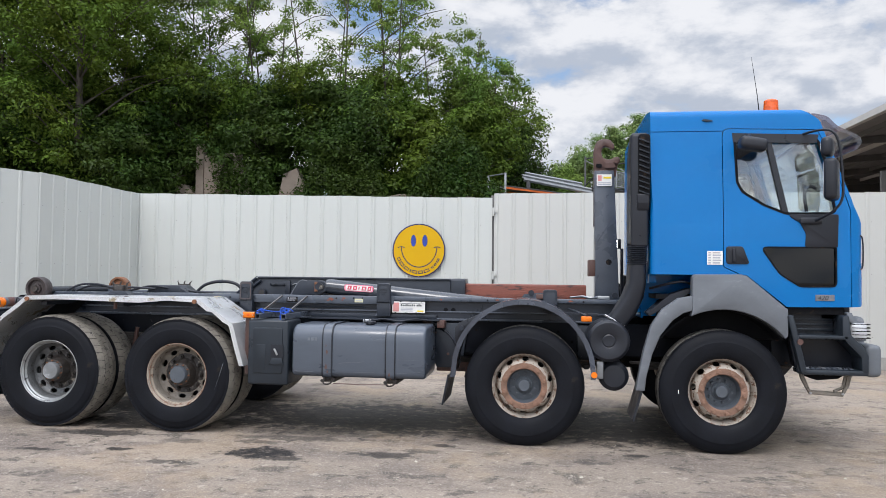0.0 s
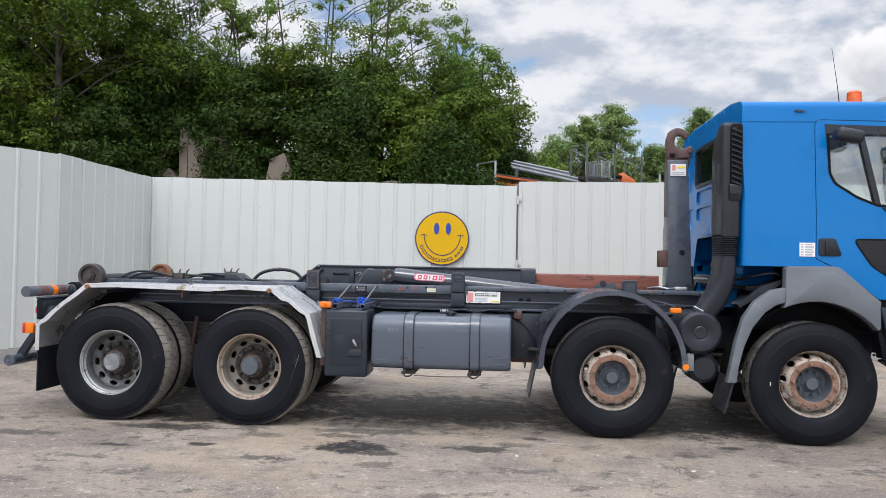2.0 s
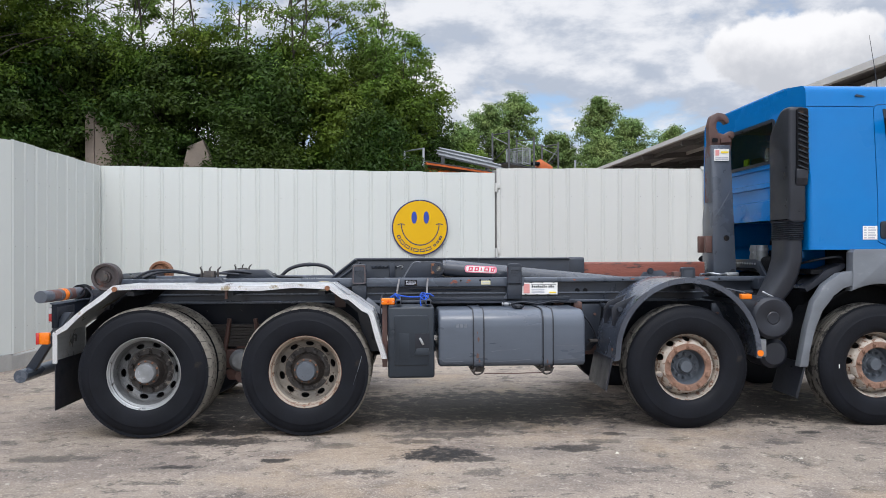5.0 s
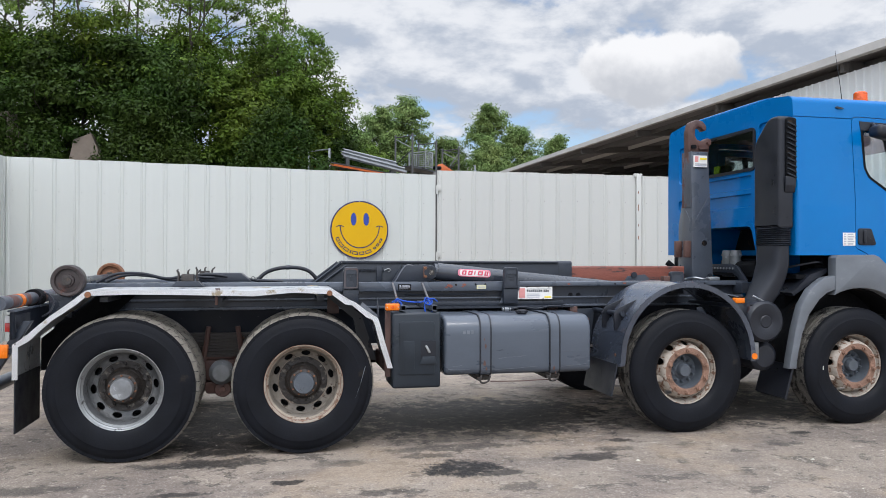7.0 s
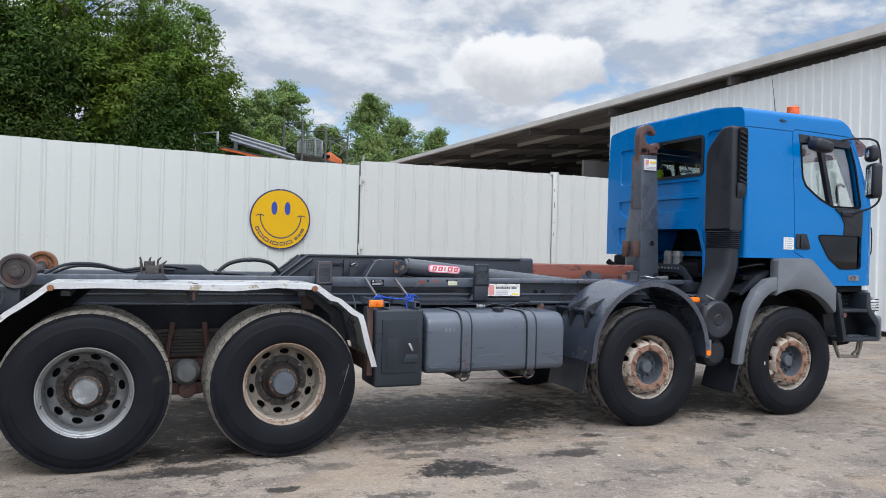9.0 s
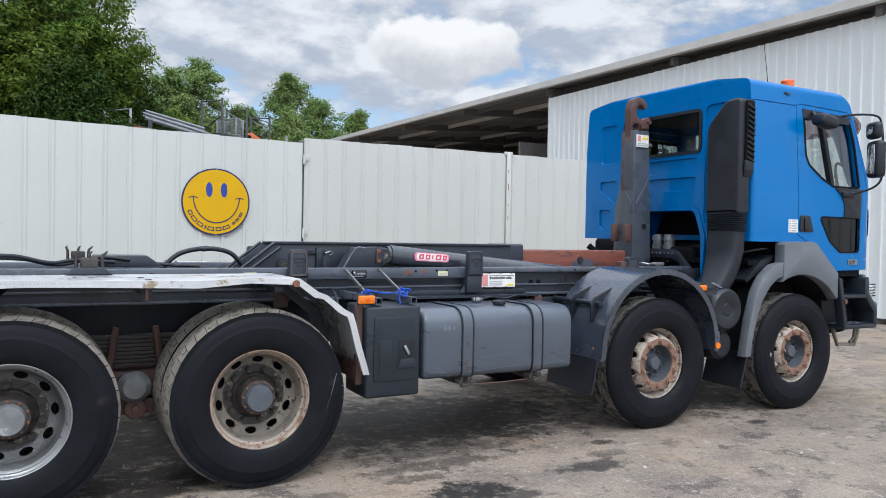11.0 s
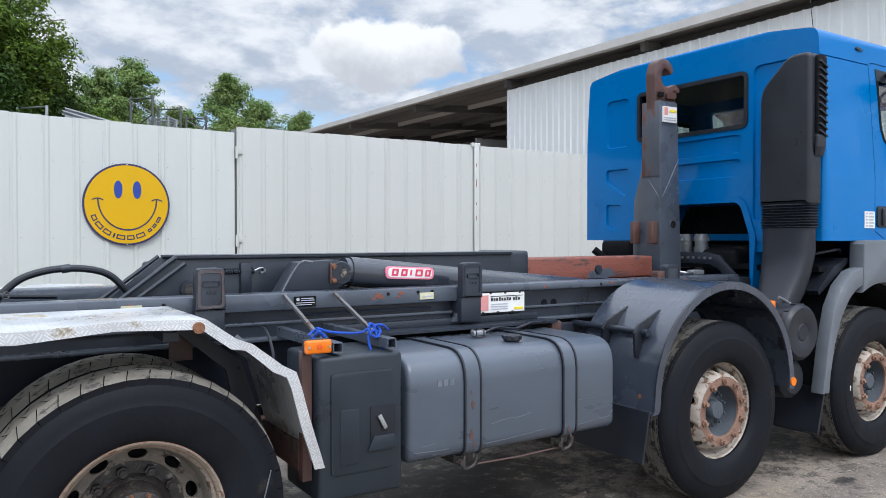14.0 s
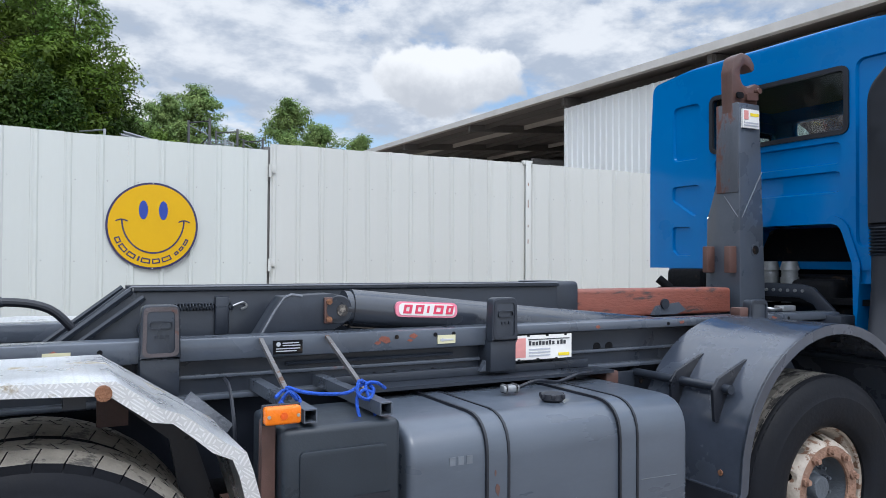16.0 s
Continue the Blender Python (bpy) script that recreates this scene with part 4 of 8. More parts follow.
# ---- trees ----
def leaf_mesh(name, centres, radii, per, size, material, rng, flat=0.6, hang=0.25):
    """Many small folded leaves scattered in clumps about the centres."""
    cs = np.repeat(np.array(centres), per, axis=0)
    rr = np.repeat(np.array(radii), per, axis=0)[:, None]
    n = len(cs)
    d = rng.normal(size=(n, 3))
    d /= np.linalg.norm(d, axis=1)[:, None]
    p = cs + d * rr * (rng.random((n, 1)) ** 0.45) * np.array((1, 1, flat))
    nrm = rng.normal(size=(n, 3)) * 0.36 + d * 0.85 + np.array((0, -0.1, 0.6))
    nrm /= np.linalg.norm(nrm, axis=1)[:, None]
    t = rng.normal(size=(n, 3))
    t -= nrm * (t * nrm).sum(1)[:, None]
    t /= np.linalg.norm(t, axis=1)[:, None]
    bt = np.cross(nrm, t)
    s = size * (0.6 + 0.8 * rng.random((n, 1)))
    mid = -np.array((0, 0, 1.0)) * s * hang
    v = np.stack([p - t * s, p - bt * s * 0.42 + mid * 0.3, p + t * s + mid, p + bt * s * 0.42 + mid * 0.3], axis=1).reshape(-1, 3)
    me = bpy.data.meshes.new(name)
    me.vertices.add(4 * n)
    me.vertices.foreach_set("co", v.ravel())
    me.loops.add(4 * n)
    me.loops.foreach_set("vertex_index", np.arange(4 * n))
    me.polygons.add(n)
    me.polygons.foreach_set("loop_start", np.arange(n) * 4)
    me.update()
    me.validate()
    me.materials.append(material)
    return me


def tree(name, x, y, h, spread, crown_lo, material, seed, label, stems=1, clumps=150, per=90, size=0.15, clump_r=0.8, dense=1.0, group="", girth=0.018):
    rng = np.random.default_rng(seed)
    tr = thing(name, (x, y, 0), label, "tree", group)
    bm = bmesh.new()
    tips = []
    for s in range(stems):
        bx, by = (rng.normal(0, 0.35, 2) if stems > 1 else (0, 0))
        lean = rng.normal(0, 0.05 + 0.035 * (stems > 1), 2)
        top = h * (0.92 + 0.1 * rng.random())
        pts = []
        for k in range(9):
            f = k / 8
            pts.append((x + bx + lean[0] * f * h + 0.12 * math.sin(3 * f + s), y + by + lean[1] * f * h, -0.2 + f * top))
        r0 = girth * h / math.sqrt(stems)
        add_tube(bm, pts, 0, 8, taper=[r0 * (1 - 0.9 * k / 8) + 0.012 for k in range(9)])
        nb = int(clumps / stems / 6)
        for b in range(nb):
            f = crown_lo + (0.99 - crown_lo) * (b + rng.random()) / nb
            i = min(7, int(f * 8))
            base = Vector(pts[i]).lerp(Vector(pts[i + 1]), f * 8 - i)
            a = rng.random() * 2 * math.pi
            prof = math.sin(math.pi * min(1, max(0.06, (f - crown_lo) / (1 - crown_lo) * 0.88 + 0.1))) ** 0.7
            ln = spread * prof * (0.55 + 0.6 * rng.random())
            rise = ln * (0.25 + 0.6 * rng.random())
            end = base + Vector((math.cos(a) * ln, math.sin(a) * ln, rise))
            mid = base.lerp(end, 0.5) + Vector((0, 0, 0.12 * ln))
            add_tube(bm, smooth_path((base, mid, end), 3), 0, 5, taper=[0.010 * ln * (1 - 0.8 * q / 6) + 0.007 for q in range(7)])
            for q in range(6):
                u = 0.35 + 0.7 * q / 5
                c = base.lerp(end, min(u, 1.0)) + Vector(rng.normal(0, 0.30 * clump_r + 0.06 * ln, 3))
                tips.append((c, clump_r * (0.5 + 0.7 * rng.random())))
                if q in (2, 4):
                    add_tube(bm, [base.lerp(end, min(u, 1) * 0.8), c], 0.012, 4)
    part("trunk", bm, M_BARK, tr, smooth=60)
    keep = [t for t in tips if rng.random() < dense]
    me = leaf_mesh("crown", [tuple(c) for c, r in keep], [r for c, r in keep], per, size, material, rng)
    part("crown", me, material, tr, smooth=0)
    return tr


tree("ash_tree", -24.5, 31.0, 18, 5.2, 0.16, M_LEAF_M, 1, "tall dense green ash tree behind the fence", clumps=520, per=160, size=0.09, clump_r=1.05)
tree("ash_tree", -19.6, 29.3, 15, 4.0, 0.18, M_LEAF_M, 2, "broad dense green ash tree in front of the ruin", clumps=310, per=160, size=0.088, clump_r=0.95)
tree("ash_tree", -20.5, 35.0, 19, 4.2, 0.3, M_LEAF_M, 4, "tall green ash tree behind the fence", clumps=480, per=150, size=0.09, clump_r=1.0)
tree("ash_tree", -29.5, 33.5, 19, 5.0, 0.2, M_LEAF_D, 3, "tall dark green tree at the wood's edge", clumps=250, per=130, size=0.13, clump_r=1.2)
for k, (x, y, h, st) in enumerate(((-17.0, 36.5, 18.0, 3), (-13.6, 36.0, 17.5, 3), (-10.4, 37.0, 18.5, 4), (-7.6, 36.0, 17.0, 3), (-5.4, 38.5, 14.5, 3), (-3.4, 39.5, 13.0, 2))):
    tree("young_ash_tree", x, y, h, 2.6, 0.45, M_LEAF_L, 20 + k, "slender airy ash tree with thin stems", stems=st, clumps=230, per=80, size=0.085, clump_r=0.60, dense=(0.9, 0.58, 0.52, 0.52, 0.72, 0.75)[k], group="young trees behind the ruin", girth=0.009)
for k, (x, y, h) in enumerate(((-15.2, 33.6, 10.2), (-12.2, 33.2, 10.6), (-9.2, 33.2, 9.8), (-6.3, 33.5, 10.2), (-4.3, 34.4, 9.6), (-17.5, 33.2, 10.5), (-21.0, 33.4, 11.0), (-24.5, 33.6, 11.5), (-28.0, 32.5, 11.0), (-22.3, 28.6, 9.5), (-26.2, 29.0, 10.5), (-17.9, 30.0, 8.4))):
    tree("hedgerow_tree", x, y, h, 2.4, 0.28, M_LEAF_M if k in (3, 4) else M_LEAF_D, 40 + k, "dense dark green shrubby tree over the ruined wall", clumps=230, per=185, size=0.092, clump_r=0.85, group="hedgerow")
for k, (x, y, h) in enumerate(((-18.6, 34.6, 12.6), (-15.0, 34.8, 11.8), (-11.6, 34.8, 11.6), (-8.4, 34.9, 11.4))):
    tree("ash_tree", x, y, h, 2.7, 0.42, M_LEAF_M, 70 + k, "green ash tree with layered sprays behind the ruin", stems=2, clumps=260, per=110, size=0.095, clump_r=0.8, dense=0.75, girth=0.010, group="ash trees behind the ruin")
tree("ash_tree", -4.1, 41.5, 12.6, 3.0, 0.2, M_LEAF_M, 60, "leaning green tree at the end of the row", stems=3, clumps=260, per=120, size=0.09, clump_r=0.8)
tree("ash_tree", -2.6, 45.0, 12.4, 2.5, 0.2, M_LEAF_M, 61, "green tree at the end of the row", stems=2, clumps=200, per=100, size=0.11, clump_r=0.9)
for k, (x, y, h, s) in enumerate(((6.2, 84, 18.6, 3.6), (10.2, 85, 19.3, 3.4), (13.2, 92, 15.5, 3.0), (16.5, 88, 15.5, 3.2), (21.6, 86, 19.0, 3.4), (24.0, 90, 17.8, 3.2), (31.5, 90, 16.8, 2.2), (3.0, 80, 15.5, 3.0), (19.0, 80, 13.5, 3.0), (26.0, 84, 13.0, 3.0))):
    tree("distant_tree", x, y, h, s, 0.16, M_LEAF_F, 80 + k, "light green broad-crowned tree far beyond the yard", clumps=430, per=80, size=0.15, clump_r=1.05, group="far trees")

tree("hedgerow_tree", -1.5, 37.6, 9.4, 2.0, 0.2, M_LEAF_D, 48, "dense dark green shrubby tree beside the storage rack", clumps=230, per=150, size=0.092, clump_r=0.8, group="hedgerow")
tree("shrub", 0.6, 42.0, 7.6, 1.4, 0.12, M_LEAF_L, 49, "light green shrub behind the storage rack", stems=3, clumps=170, per=120, size=0.10, clump_r=0.7)

# ivy over the ruined wall
rng = np.random.default_rng(7)
cs, rs = [], []
for k in range(900):
    x = -26 + 25.2 * rng.random()
    z = 3.6 + 4.2 * rng.random() * (0.6 + 0.4 * math.sin(x * 1.3))
    if -15.2 < x < -14.0 and z > 3 or -14.05 < x < -13.45 and z > 6.0 or -13.4 + 0.5 * (6.6 - z) < x < -13.05 + 0.5 * (6.6 - z) and z > 4.8 or -11.15 < x < -10.3 and z < 6.2 or -16.2 < x < -15.75 and 4.6 < z < 5.5:
        continue
    cs.append((x, 31.1 - 0.35 * rng.random() - 0.08 * max(0, 6.5 - z), z))
    rs.append(0.35 + 0.3 * rng.random())
ivy = new("ivy", leaf_mesh("ivy", cs, rs, 130, 0.07, M_LEAF_D, rng, 1.0, 0.5))
tagged(ivy, "thick dark ivy hanging over the ruined wall", "ivy", kind="stuff")


# ---- hook-lift truck ----
CY = 8.48  # middle line of the truck


def far(y):
    return 2 * CY - y


truck = thing("hook_lift_truck", (-1.0, CY, 0), "blue four-axle hook-lift truck with grey chassis, parked on the yard", "truck")


# wheels: built about their hub, the outer sidewall at y = 0 and the axle along +y
def tyre_mesh(drive):
    bm = bmesh.new()
    R = 0.553 if drive else 0.556
    ground = 0.556 if drive else 0.551
    prof = [(0.300, 0.035), (0.318, 0.014), (0.338, 0.004), (0.365, -0.003), (0.40, -0.008), (0.43, -0.010), (0.452, -0.010), (0.456, -0.0075), (0.48, -0.004), (0.505, 0.003), (0.53, 0.018), (R - 0.006, 0.036), (R, 0.052)]
    if not drive:
        for g in (0.098, 0.148, 0.198, 0.248):
            prof += [(R, g - 0.014), (R - 0.012, g - 0.010), (R - 0.012, g - 0.002), (R, g + 0.002)]
    else:
        prof += [(R, 0.16)]
    prof += [(R, 0.278), (R - 0.006, 0.294), (0.53, 0.312), (0.505, 0.328), (0.43, 0.338), (0.36, 0.33), (0.318, 0.318), (0.300, 0.295)]
    add_lathe(bm, prof, 72, closed=True)
    for f in bm.faces:
        c = f.calc_center_median()
        if math.hypot(c.x, c.z) > R - 0.013 and 0.05 < c.y < 0.28:
            f.material_index = 1
    carcass, bm = bm, bmesh.new()
    if drive:
        n = 44
        for row, (y0, y1, off) in enumerate(((0.014, 0.098, 0.0), (0.100, 0.163, 0.5), (0.165, 0.229, 0.15), (0.231, 0.314, 0.6))):
            for k in range(n):
                a = 2 * math.pi * (k + off) / n
                da = 2 * math.pi / n * 0.474
                sk = 0.018 if row in (1, 3) else -0.018
                vs = []
                for rr in (R - 0.020, 0.569):
                    for aa, yy, s in ((a - da, y0, -sk), (a + da, y0, -sk), (a + da, y1, sk), (a - da, y1, sk)):
                        q = aa + s
                        r2 = rr - (0.020 if (yy < 0.035 or yy > 0.29) else 0)
                        vs.append(bm.verts.new((r2 * math.cos(q), yy, r2 * math.sin(q))))
                for n_f, f in enumerate(((4, 5, 6, 7), (0, 1, 5, 4), (1, 2, 6, 5), (2, 3, 7, 6), (3, 0, 4, 7))):
                    bm.faces.new([vs[i] for i in f]).material_index = 0 if n_f else 1
    else:
        # worn shoulder nicks
        n = 64
        for k in range(n):
            a = 2 * math.pi * k / n
            for y0, y1 in ((0.030, 0.060), (0.272, 0.302)):
                vs = []
                for rr in (R - 0.016, R + 0.0012):
                    for aa, yy in ((a - 0.034, y0), (a + 0.034, y0), (a + 0.034, y1), (a - 0.034, y1)):
                        r2 = rr - (0.010 if (yy < 0.035 or yy > 0.295) else 0)
                        vs.append(bm.verts.new((r2 * math.cos(aa), yy, r2 * math.sin(aa))))
                for n_f, f in enumerate(((4, 5, 6, 7), (0, 1, 5, 4), (1, 2, 6, 5), (2, 3, 7, 6), (3, 0, 4, 7))):
                    bm.faces.new([vs[i] for i in f]).material_index = 0
    for v in (*bm.verts, *carcass.verts):
        if v.co.z < -ground:
            v.co.z = -ground
    top = M_TREAD if drive else M_TREADF
    return finish("tyre", carcass, [M_RUBBER, top], 28), finish("tread", bm, [M_RUBBER, top], 28)


def holes(n, r, rx, rz, y0, y1, phase=0.0):
    bm = bmesh.new()
    for k in range(n):
        a = 2 * math.pi * (k + phase) / n
        pts = []
        for q in range(14):
            b = 2 * math.pi * q / 14
            u, w = rx * math.cos(b), rz * math.sin(b)
            pts.append((r * math.cos(a) + u * -math.sin(a) + w * math.cos(a), r * math.sin(a) + u * math.cos(a) + w * math.sin(a)))
        add_prism(bm, pts, "y", y0, y1)
    return bm


def nut_mesh(y0, y1, size, name, material):
    bm = bmesh.new()
    add_cyl(bm, (0, y1, 0), (0, y0 + 0.006, 0), size, seg=6)
    add_cyl(bm, (0, y0 + 0.006, 0), (0, y0 - 0.010, 0), size * 0.6, seg=8)
    return finish(name, bm, material, 20)


rim_prof = [(0.300, 0.30), (0.312, 0.305), (0.30, 0.27), (0.272, 0.22), (0.272, 0.12), (0.288, 0.055), (0.300, 0.035), (0.310, 0.022), (0.315, 0.008), (0.311, 0.004), (0.306, 0.006), (0.300, 0.018), (0.296, 0.022), (0.292, 0.026), (0.290, 0.044), (0.283, 0.052), (0.278, 0.060), (0.262, 0.12), (0.262, 0.22), (0.29, 0.28)]
front_disc = finish("disc", lathe([(0.266, 0.110), (0.246, 0.040), (0.232, 0.004), (0.214, -0.010), (0.165, -0.010), (0.158, -0.004), (0.158, 0.008), (0.165, 0.006), (0.212, 0.006), (0.226, 0.016), (0.236, 0.046), (0.255, 0.115)], 60, True), M_RIMW)
front_disc = paint(cut(front_disc, [holes(10, 0.247, 0.033, 0.017, -0.05, 0.2)]), [M_RIMW, M_RIMR])
for p in front_disc.polygons:
    if math.hypot(p.center.x, p.center.z) < 0.222:
        p.material_index = 1
rear_disc = finish("disc", lathe([(0.268, 0.130), (0.256, 0.160), (0.232, 0.178), (0.204, 0.184), (0.198, 0.194), (0.15, 0.194), (0.10, 0.192), (0.10, 0.204), (0.200, 0.204), (0.228, 0.200), (0.262, 0.178), (0.272, 0.14)], 60, True), M_RIMS)
rear_disc = cut(rear_disc, [holes(10, 0.230, 0.037, 0.022, 0.1, 0.3, 0.5)])
rear_disc_a, rear_disc_b = paint(rear_disc.copy(), [M_RIMA, M_NUTRING, M_RIMC]), paint(rear_disc.copy(), [M_RIMG, M_NUTRING, M_RIMS])
for d_ in (rear_disc_a, rear_disc_b):
    for p in d_.polygons:
        r_ = math.hypot(p.center.x, p.center.z)
        p.material_index = 2 if 0.196 < r_ < 0.206 else 1 if r_ < 0.2 else 0
front_rim = finish("rim", lathe(rim_prof, 60, True), M_RIMW)
rear_rim_b = paint(finish("rim", lathe(rim_prof, 60, True), M_RIMS), [M_RIMS, M_RIMG])
rear_rim_a = paint(finish("rim", lathe(rim_prof, 60, True), M_RIMC), [M_RIMC, M_RIMA])
for d_ in (rear_rim_a, rear_rim_b):
    d_.materials.append(M_RIMR)
    for p in d_.polygons:
        r_ = math.hypot(p.center.x, p.center.z)
        p.material_index = 1 if r_ < 0.272 else 2 if d_ is rear_rim_a and (r_ > 0.3125 or 0.291 < r_ < 0.297) else 0
front_hub = finish("hub", lathe([(0.162, 0.0), (0.156, 0.065), (0.140, 0.095), (0.085, 0.092), (0.075, 0.080), (0.062, 0.075), (0.058, 0.035), (0.050, 0.024), (0.0, 0.022)], 40), M_HUBG)
rear_hub = finish("hub", lathe([(0.150, 0.192), (0.142, 0.180), (0.128, 0.165), (0.120, 0.120), (0.112, 0.095), (0.108, 0.075), (0.086, 0.070)], 40), M_GREASE)
rear_drum = finish("brake_drum", lathe([(0.0, 0.232), (0.235, 0.232), (0.245, 0.245), (0.245, 0.33), (0.0, 0.33)], 40), M_DARK)
rear_cap = finish("hub_cap", lathe([(0.086, 0.075), (0.086, 0.035), (0.078, 0.022), (0.030, 0.018), (0.0, 0.018)], 36), M_HUBG)
rear_cap_b = rear_cap.copy()
rear_cap_b.materials[0] = M_ALUC
nut_f = nut_mesh(-0.030, -0.008, 0.023, "wheel_nut", M_RIMR)
nut_h = nut_mesh(0.060, 0.094, 0.014, "hub_bolt", M_HUBG)
nut_r = nut_mesh(0.158, 0.192, 0.022, "wheel_nut", M_GREASE)
nut_c = nut_mesh(0.062, 0.076, 0.009, "hub_bolt", M_RUST)
(tyre_f, tread_f), (tyre_r, tread_r) = tyre_mesh(False), tyre_mesh(True)
AX = (1.752, -0.022, -3.432, -4.805)


def wheel(x, y, flip, kind, turn):
    m = Matrix.Translation((x, y + (-1 if flip else 1) * (0.032 if kind == "f" else 0.010), 0.531 if kind == "f" else 0.536)) @ Matrix.Rotation(math.pi if flip else 0, 4, "Z")
    spin = Matrix.Rotation(radians(turn), 4, "Y")
    w = part("wheel", front_rim if kind == "f" else rear_rim_a if kind == "a" else rear_rim_b, M_RIMW, truck, {"f": "black tyre on a rusty white rim", "a": "twin drive wheel on a rusty cream rim", "b": "twin drive wheel on a silver-grey rim"}[kind], m)
    back = Matrix.Translation((0, -0.032 if kind == "f" else -0.010, 0))
    part("tyre", tyre_f if kind == "f" else tyre_r, M_RUBBER, w, m=back)
    tagged(part("tread_pattern", tread_f if kind == "f" else tread_r, M_TREAD, w, m=back), kind="stuff")
    if kind == "a" and not flip:
        arc = [(0.320, -0.0105, -0.295), (0.395, -0.0165, -0.16), (0.452, -0.0175, 0.0), (0.49, -0.011, 0.134)]
        part("scratch", tube(smooth_path(arc, 5), 0.0028, 5), M_SCUFF, w, "long pale scratch across the sidewall")
    if kind == "f" and x > 1 and not flip:
        part("chalk_mark", box(-0.393, -0.386, -0.043, -0.030, -0.022, 0.016, bevel=0.003), M_PAPER, w, "small white chalk mark")
    if kind == "f":
        items, nuts = (("disc", front_disc), ("hub", front_hub)), (("wheel_nut", nut_f, 0.188), ("hub_bolt", nut_h, 0.105))
    else:
        items = (("brake_drum", rear_drum), ("disc", rear_disc_a if kind == "a" else rear_disc_b), ("hub", rear_hub), ("hub_cap", rear_cap if kind == "a" else rear_cap_b))
        nuts = (("wheel_nut", nut_r, 0.168), ("hub_bolt", nut_c, 0.098))
    for nm, me in items:
        part(nm, me, None, w, m=spin)
    for nm, me, r in nuts:
        for k in range(10):
            part(nm, me, None, w, m=spin @ Matrix.Rotation(2 * math.pi * k / 10, 4, "Y") @ Matrix.Translation((r, 0, 0)))
    if kind != "f":
        part("inner_tyre", tyre_r, M_RUBBER, w, m=Matrix.Translation((0, 0.345, 0)))
        tagged(part("inner_tread_pattern", tread_r, M_TREAD, w, m=Matrix.Translation((0, 0.345, 0))), kind="stuff")
    return w


for flip in (False, True):
    for i, kind in enumerate("ffab"):
        y = (7.225, 7.225, 7.185, 7.185)[i]
        wheel(AX[i], far(y) if flip else y, flip, kind, (8, 20, 5, 14)[i])

# axles, springs, chassis
for i, x in enumerate(AX):
    bm = cyl((x, 7.5, 0.53), (x, far(7.5), 0.53), 0.075, seg=14)
    part("axle", bm, M_DARK, truck)
for x in AX[2:]:
    part("differential", finish("differential", lathe([(0.0, -0.26), (0.15, -0.22), (0.25, -0.08), (0.25, 0.08), (0.15, 0.22), (0.0, 0.26)], 20), M_DARK), M_DARK, truck, m=Matrix.Translation((x, CY, 0.53)))
for y0 in (7.98, far(7.98)):
    s = 1 if y0 < CY else -1
    bm = bmesh.new()
    a, b = sorted((y0, y0 + s * 0.085))
    add_box(bm, -5.45, 2.75, a if s > 0 else b - 0.01, a + 0.01 if s > 0 else b, 0.77, 1.07)
    add_box(bm, -5.45, 2.75, a, b, 0.76, 0.77)
    add_box(bm, -5.45, 2.75, a, b, 1.07, 1.08)
    if s > 0:
        for k in range(46):
            add_cyl(bm, (-5.3 + k * 0.165, y0 - 0.008, 0.86 + 0.15 * (k % 2)), (-5.3 + k * 0.165, y0, 0.86 + 0.15 * (k % 2)), 0.012, seg=6)
    part("chassis_rail", bm, M_CHASSIS, truck, smooth=20)
for x in (-5.35, -4.1, -2.6, -1.2, 0.6, 2.2):
    part("cross_member", box(x - 0.05, x + 0.05, 8.06, far(8.06), 0.84, 1.02, bevel=0.01), M_DARK, truck)
for y0 in (7.86, far(8.0)):
    bm = bmesh.new()
    for k in range(8):
        ln = 1.15 - 0.10 * k
        add_box(bm, -4.12 - ln / 2, -4.12 + ln / 2, y0, y0 + 0.10, 0.865 - 0.026 * k, 0.888 - 0.026 * k, bevel=0.003)
    part("leaf_spring", bm, M_SPRING, truck, "rusty leaf spring pack")
    for x in (-4.22, -3.98):
        part("spring_clamp", tube([(x - 0.05 if x < -4.1 else x + 0.05, y0 - 0.03, 0.62), (x, y0 - 0.03, 0.95)], 0.022, 8), M_BROWN, truck, "rusty spring clamp")
    part("bogie_pivot", box(-4.40, -3.84, y0 - 0.02, y0 + 0.10, 0.48, 0.66, bevel=0.02), M_BROWN, truck)
    part("pivot_eye", finish("pivot_eye", lathe([(0.0, -0.02), (0.022, -0.02), (0.026, -0.004), (0.062, -0.004), (0.07, 0.006), (0.07, 0.06)], 24), M_BROWN), M_BROWN, truck, m=Matrix.Translation((-4.10, y0 - 0.06 if y0 < CY else y0 + 0.14, 0.415)) @ Matrix.Rotation(0 if y0 < CY else math.pi, 4, "Z"))
    part("pivot_plate", prism(rounded([(-4.27, 0.47), (-4.24, 0.37), (-3.98, 0.37), (-3.93, 0.47)], 0.03), "y", y0 - 0.02, y0 + 0.10, bevel=0.01), M_BROWN, truck)
    part("trunnion_cap", finish("trunnion_cap", lathe([(0.0, -0.10), (0.07, -0.096), (0.085, -0.085), (0.098, -0.06), (0.105, -0.055), (0.105, 0.0)], 32), M_ALUC), M_ALUC, truck, "round cast aluminium cap", m=Matrix.Translation((-4.11, y0 - 0.02 if y0 < CY else y0 + 0.12, 0.56)) @ Matrix.Rotation(0 if y0 < CY else math.pi, 4, "Z"))
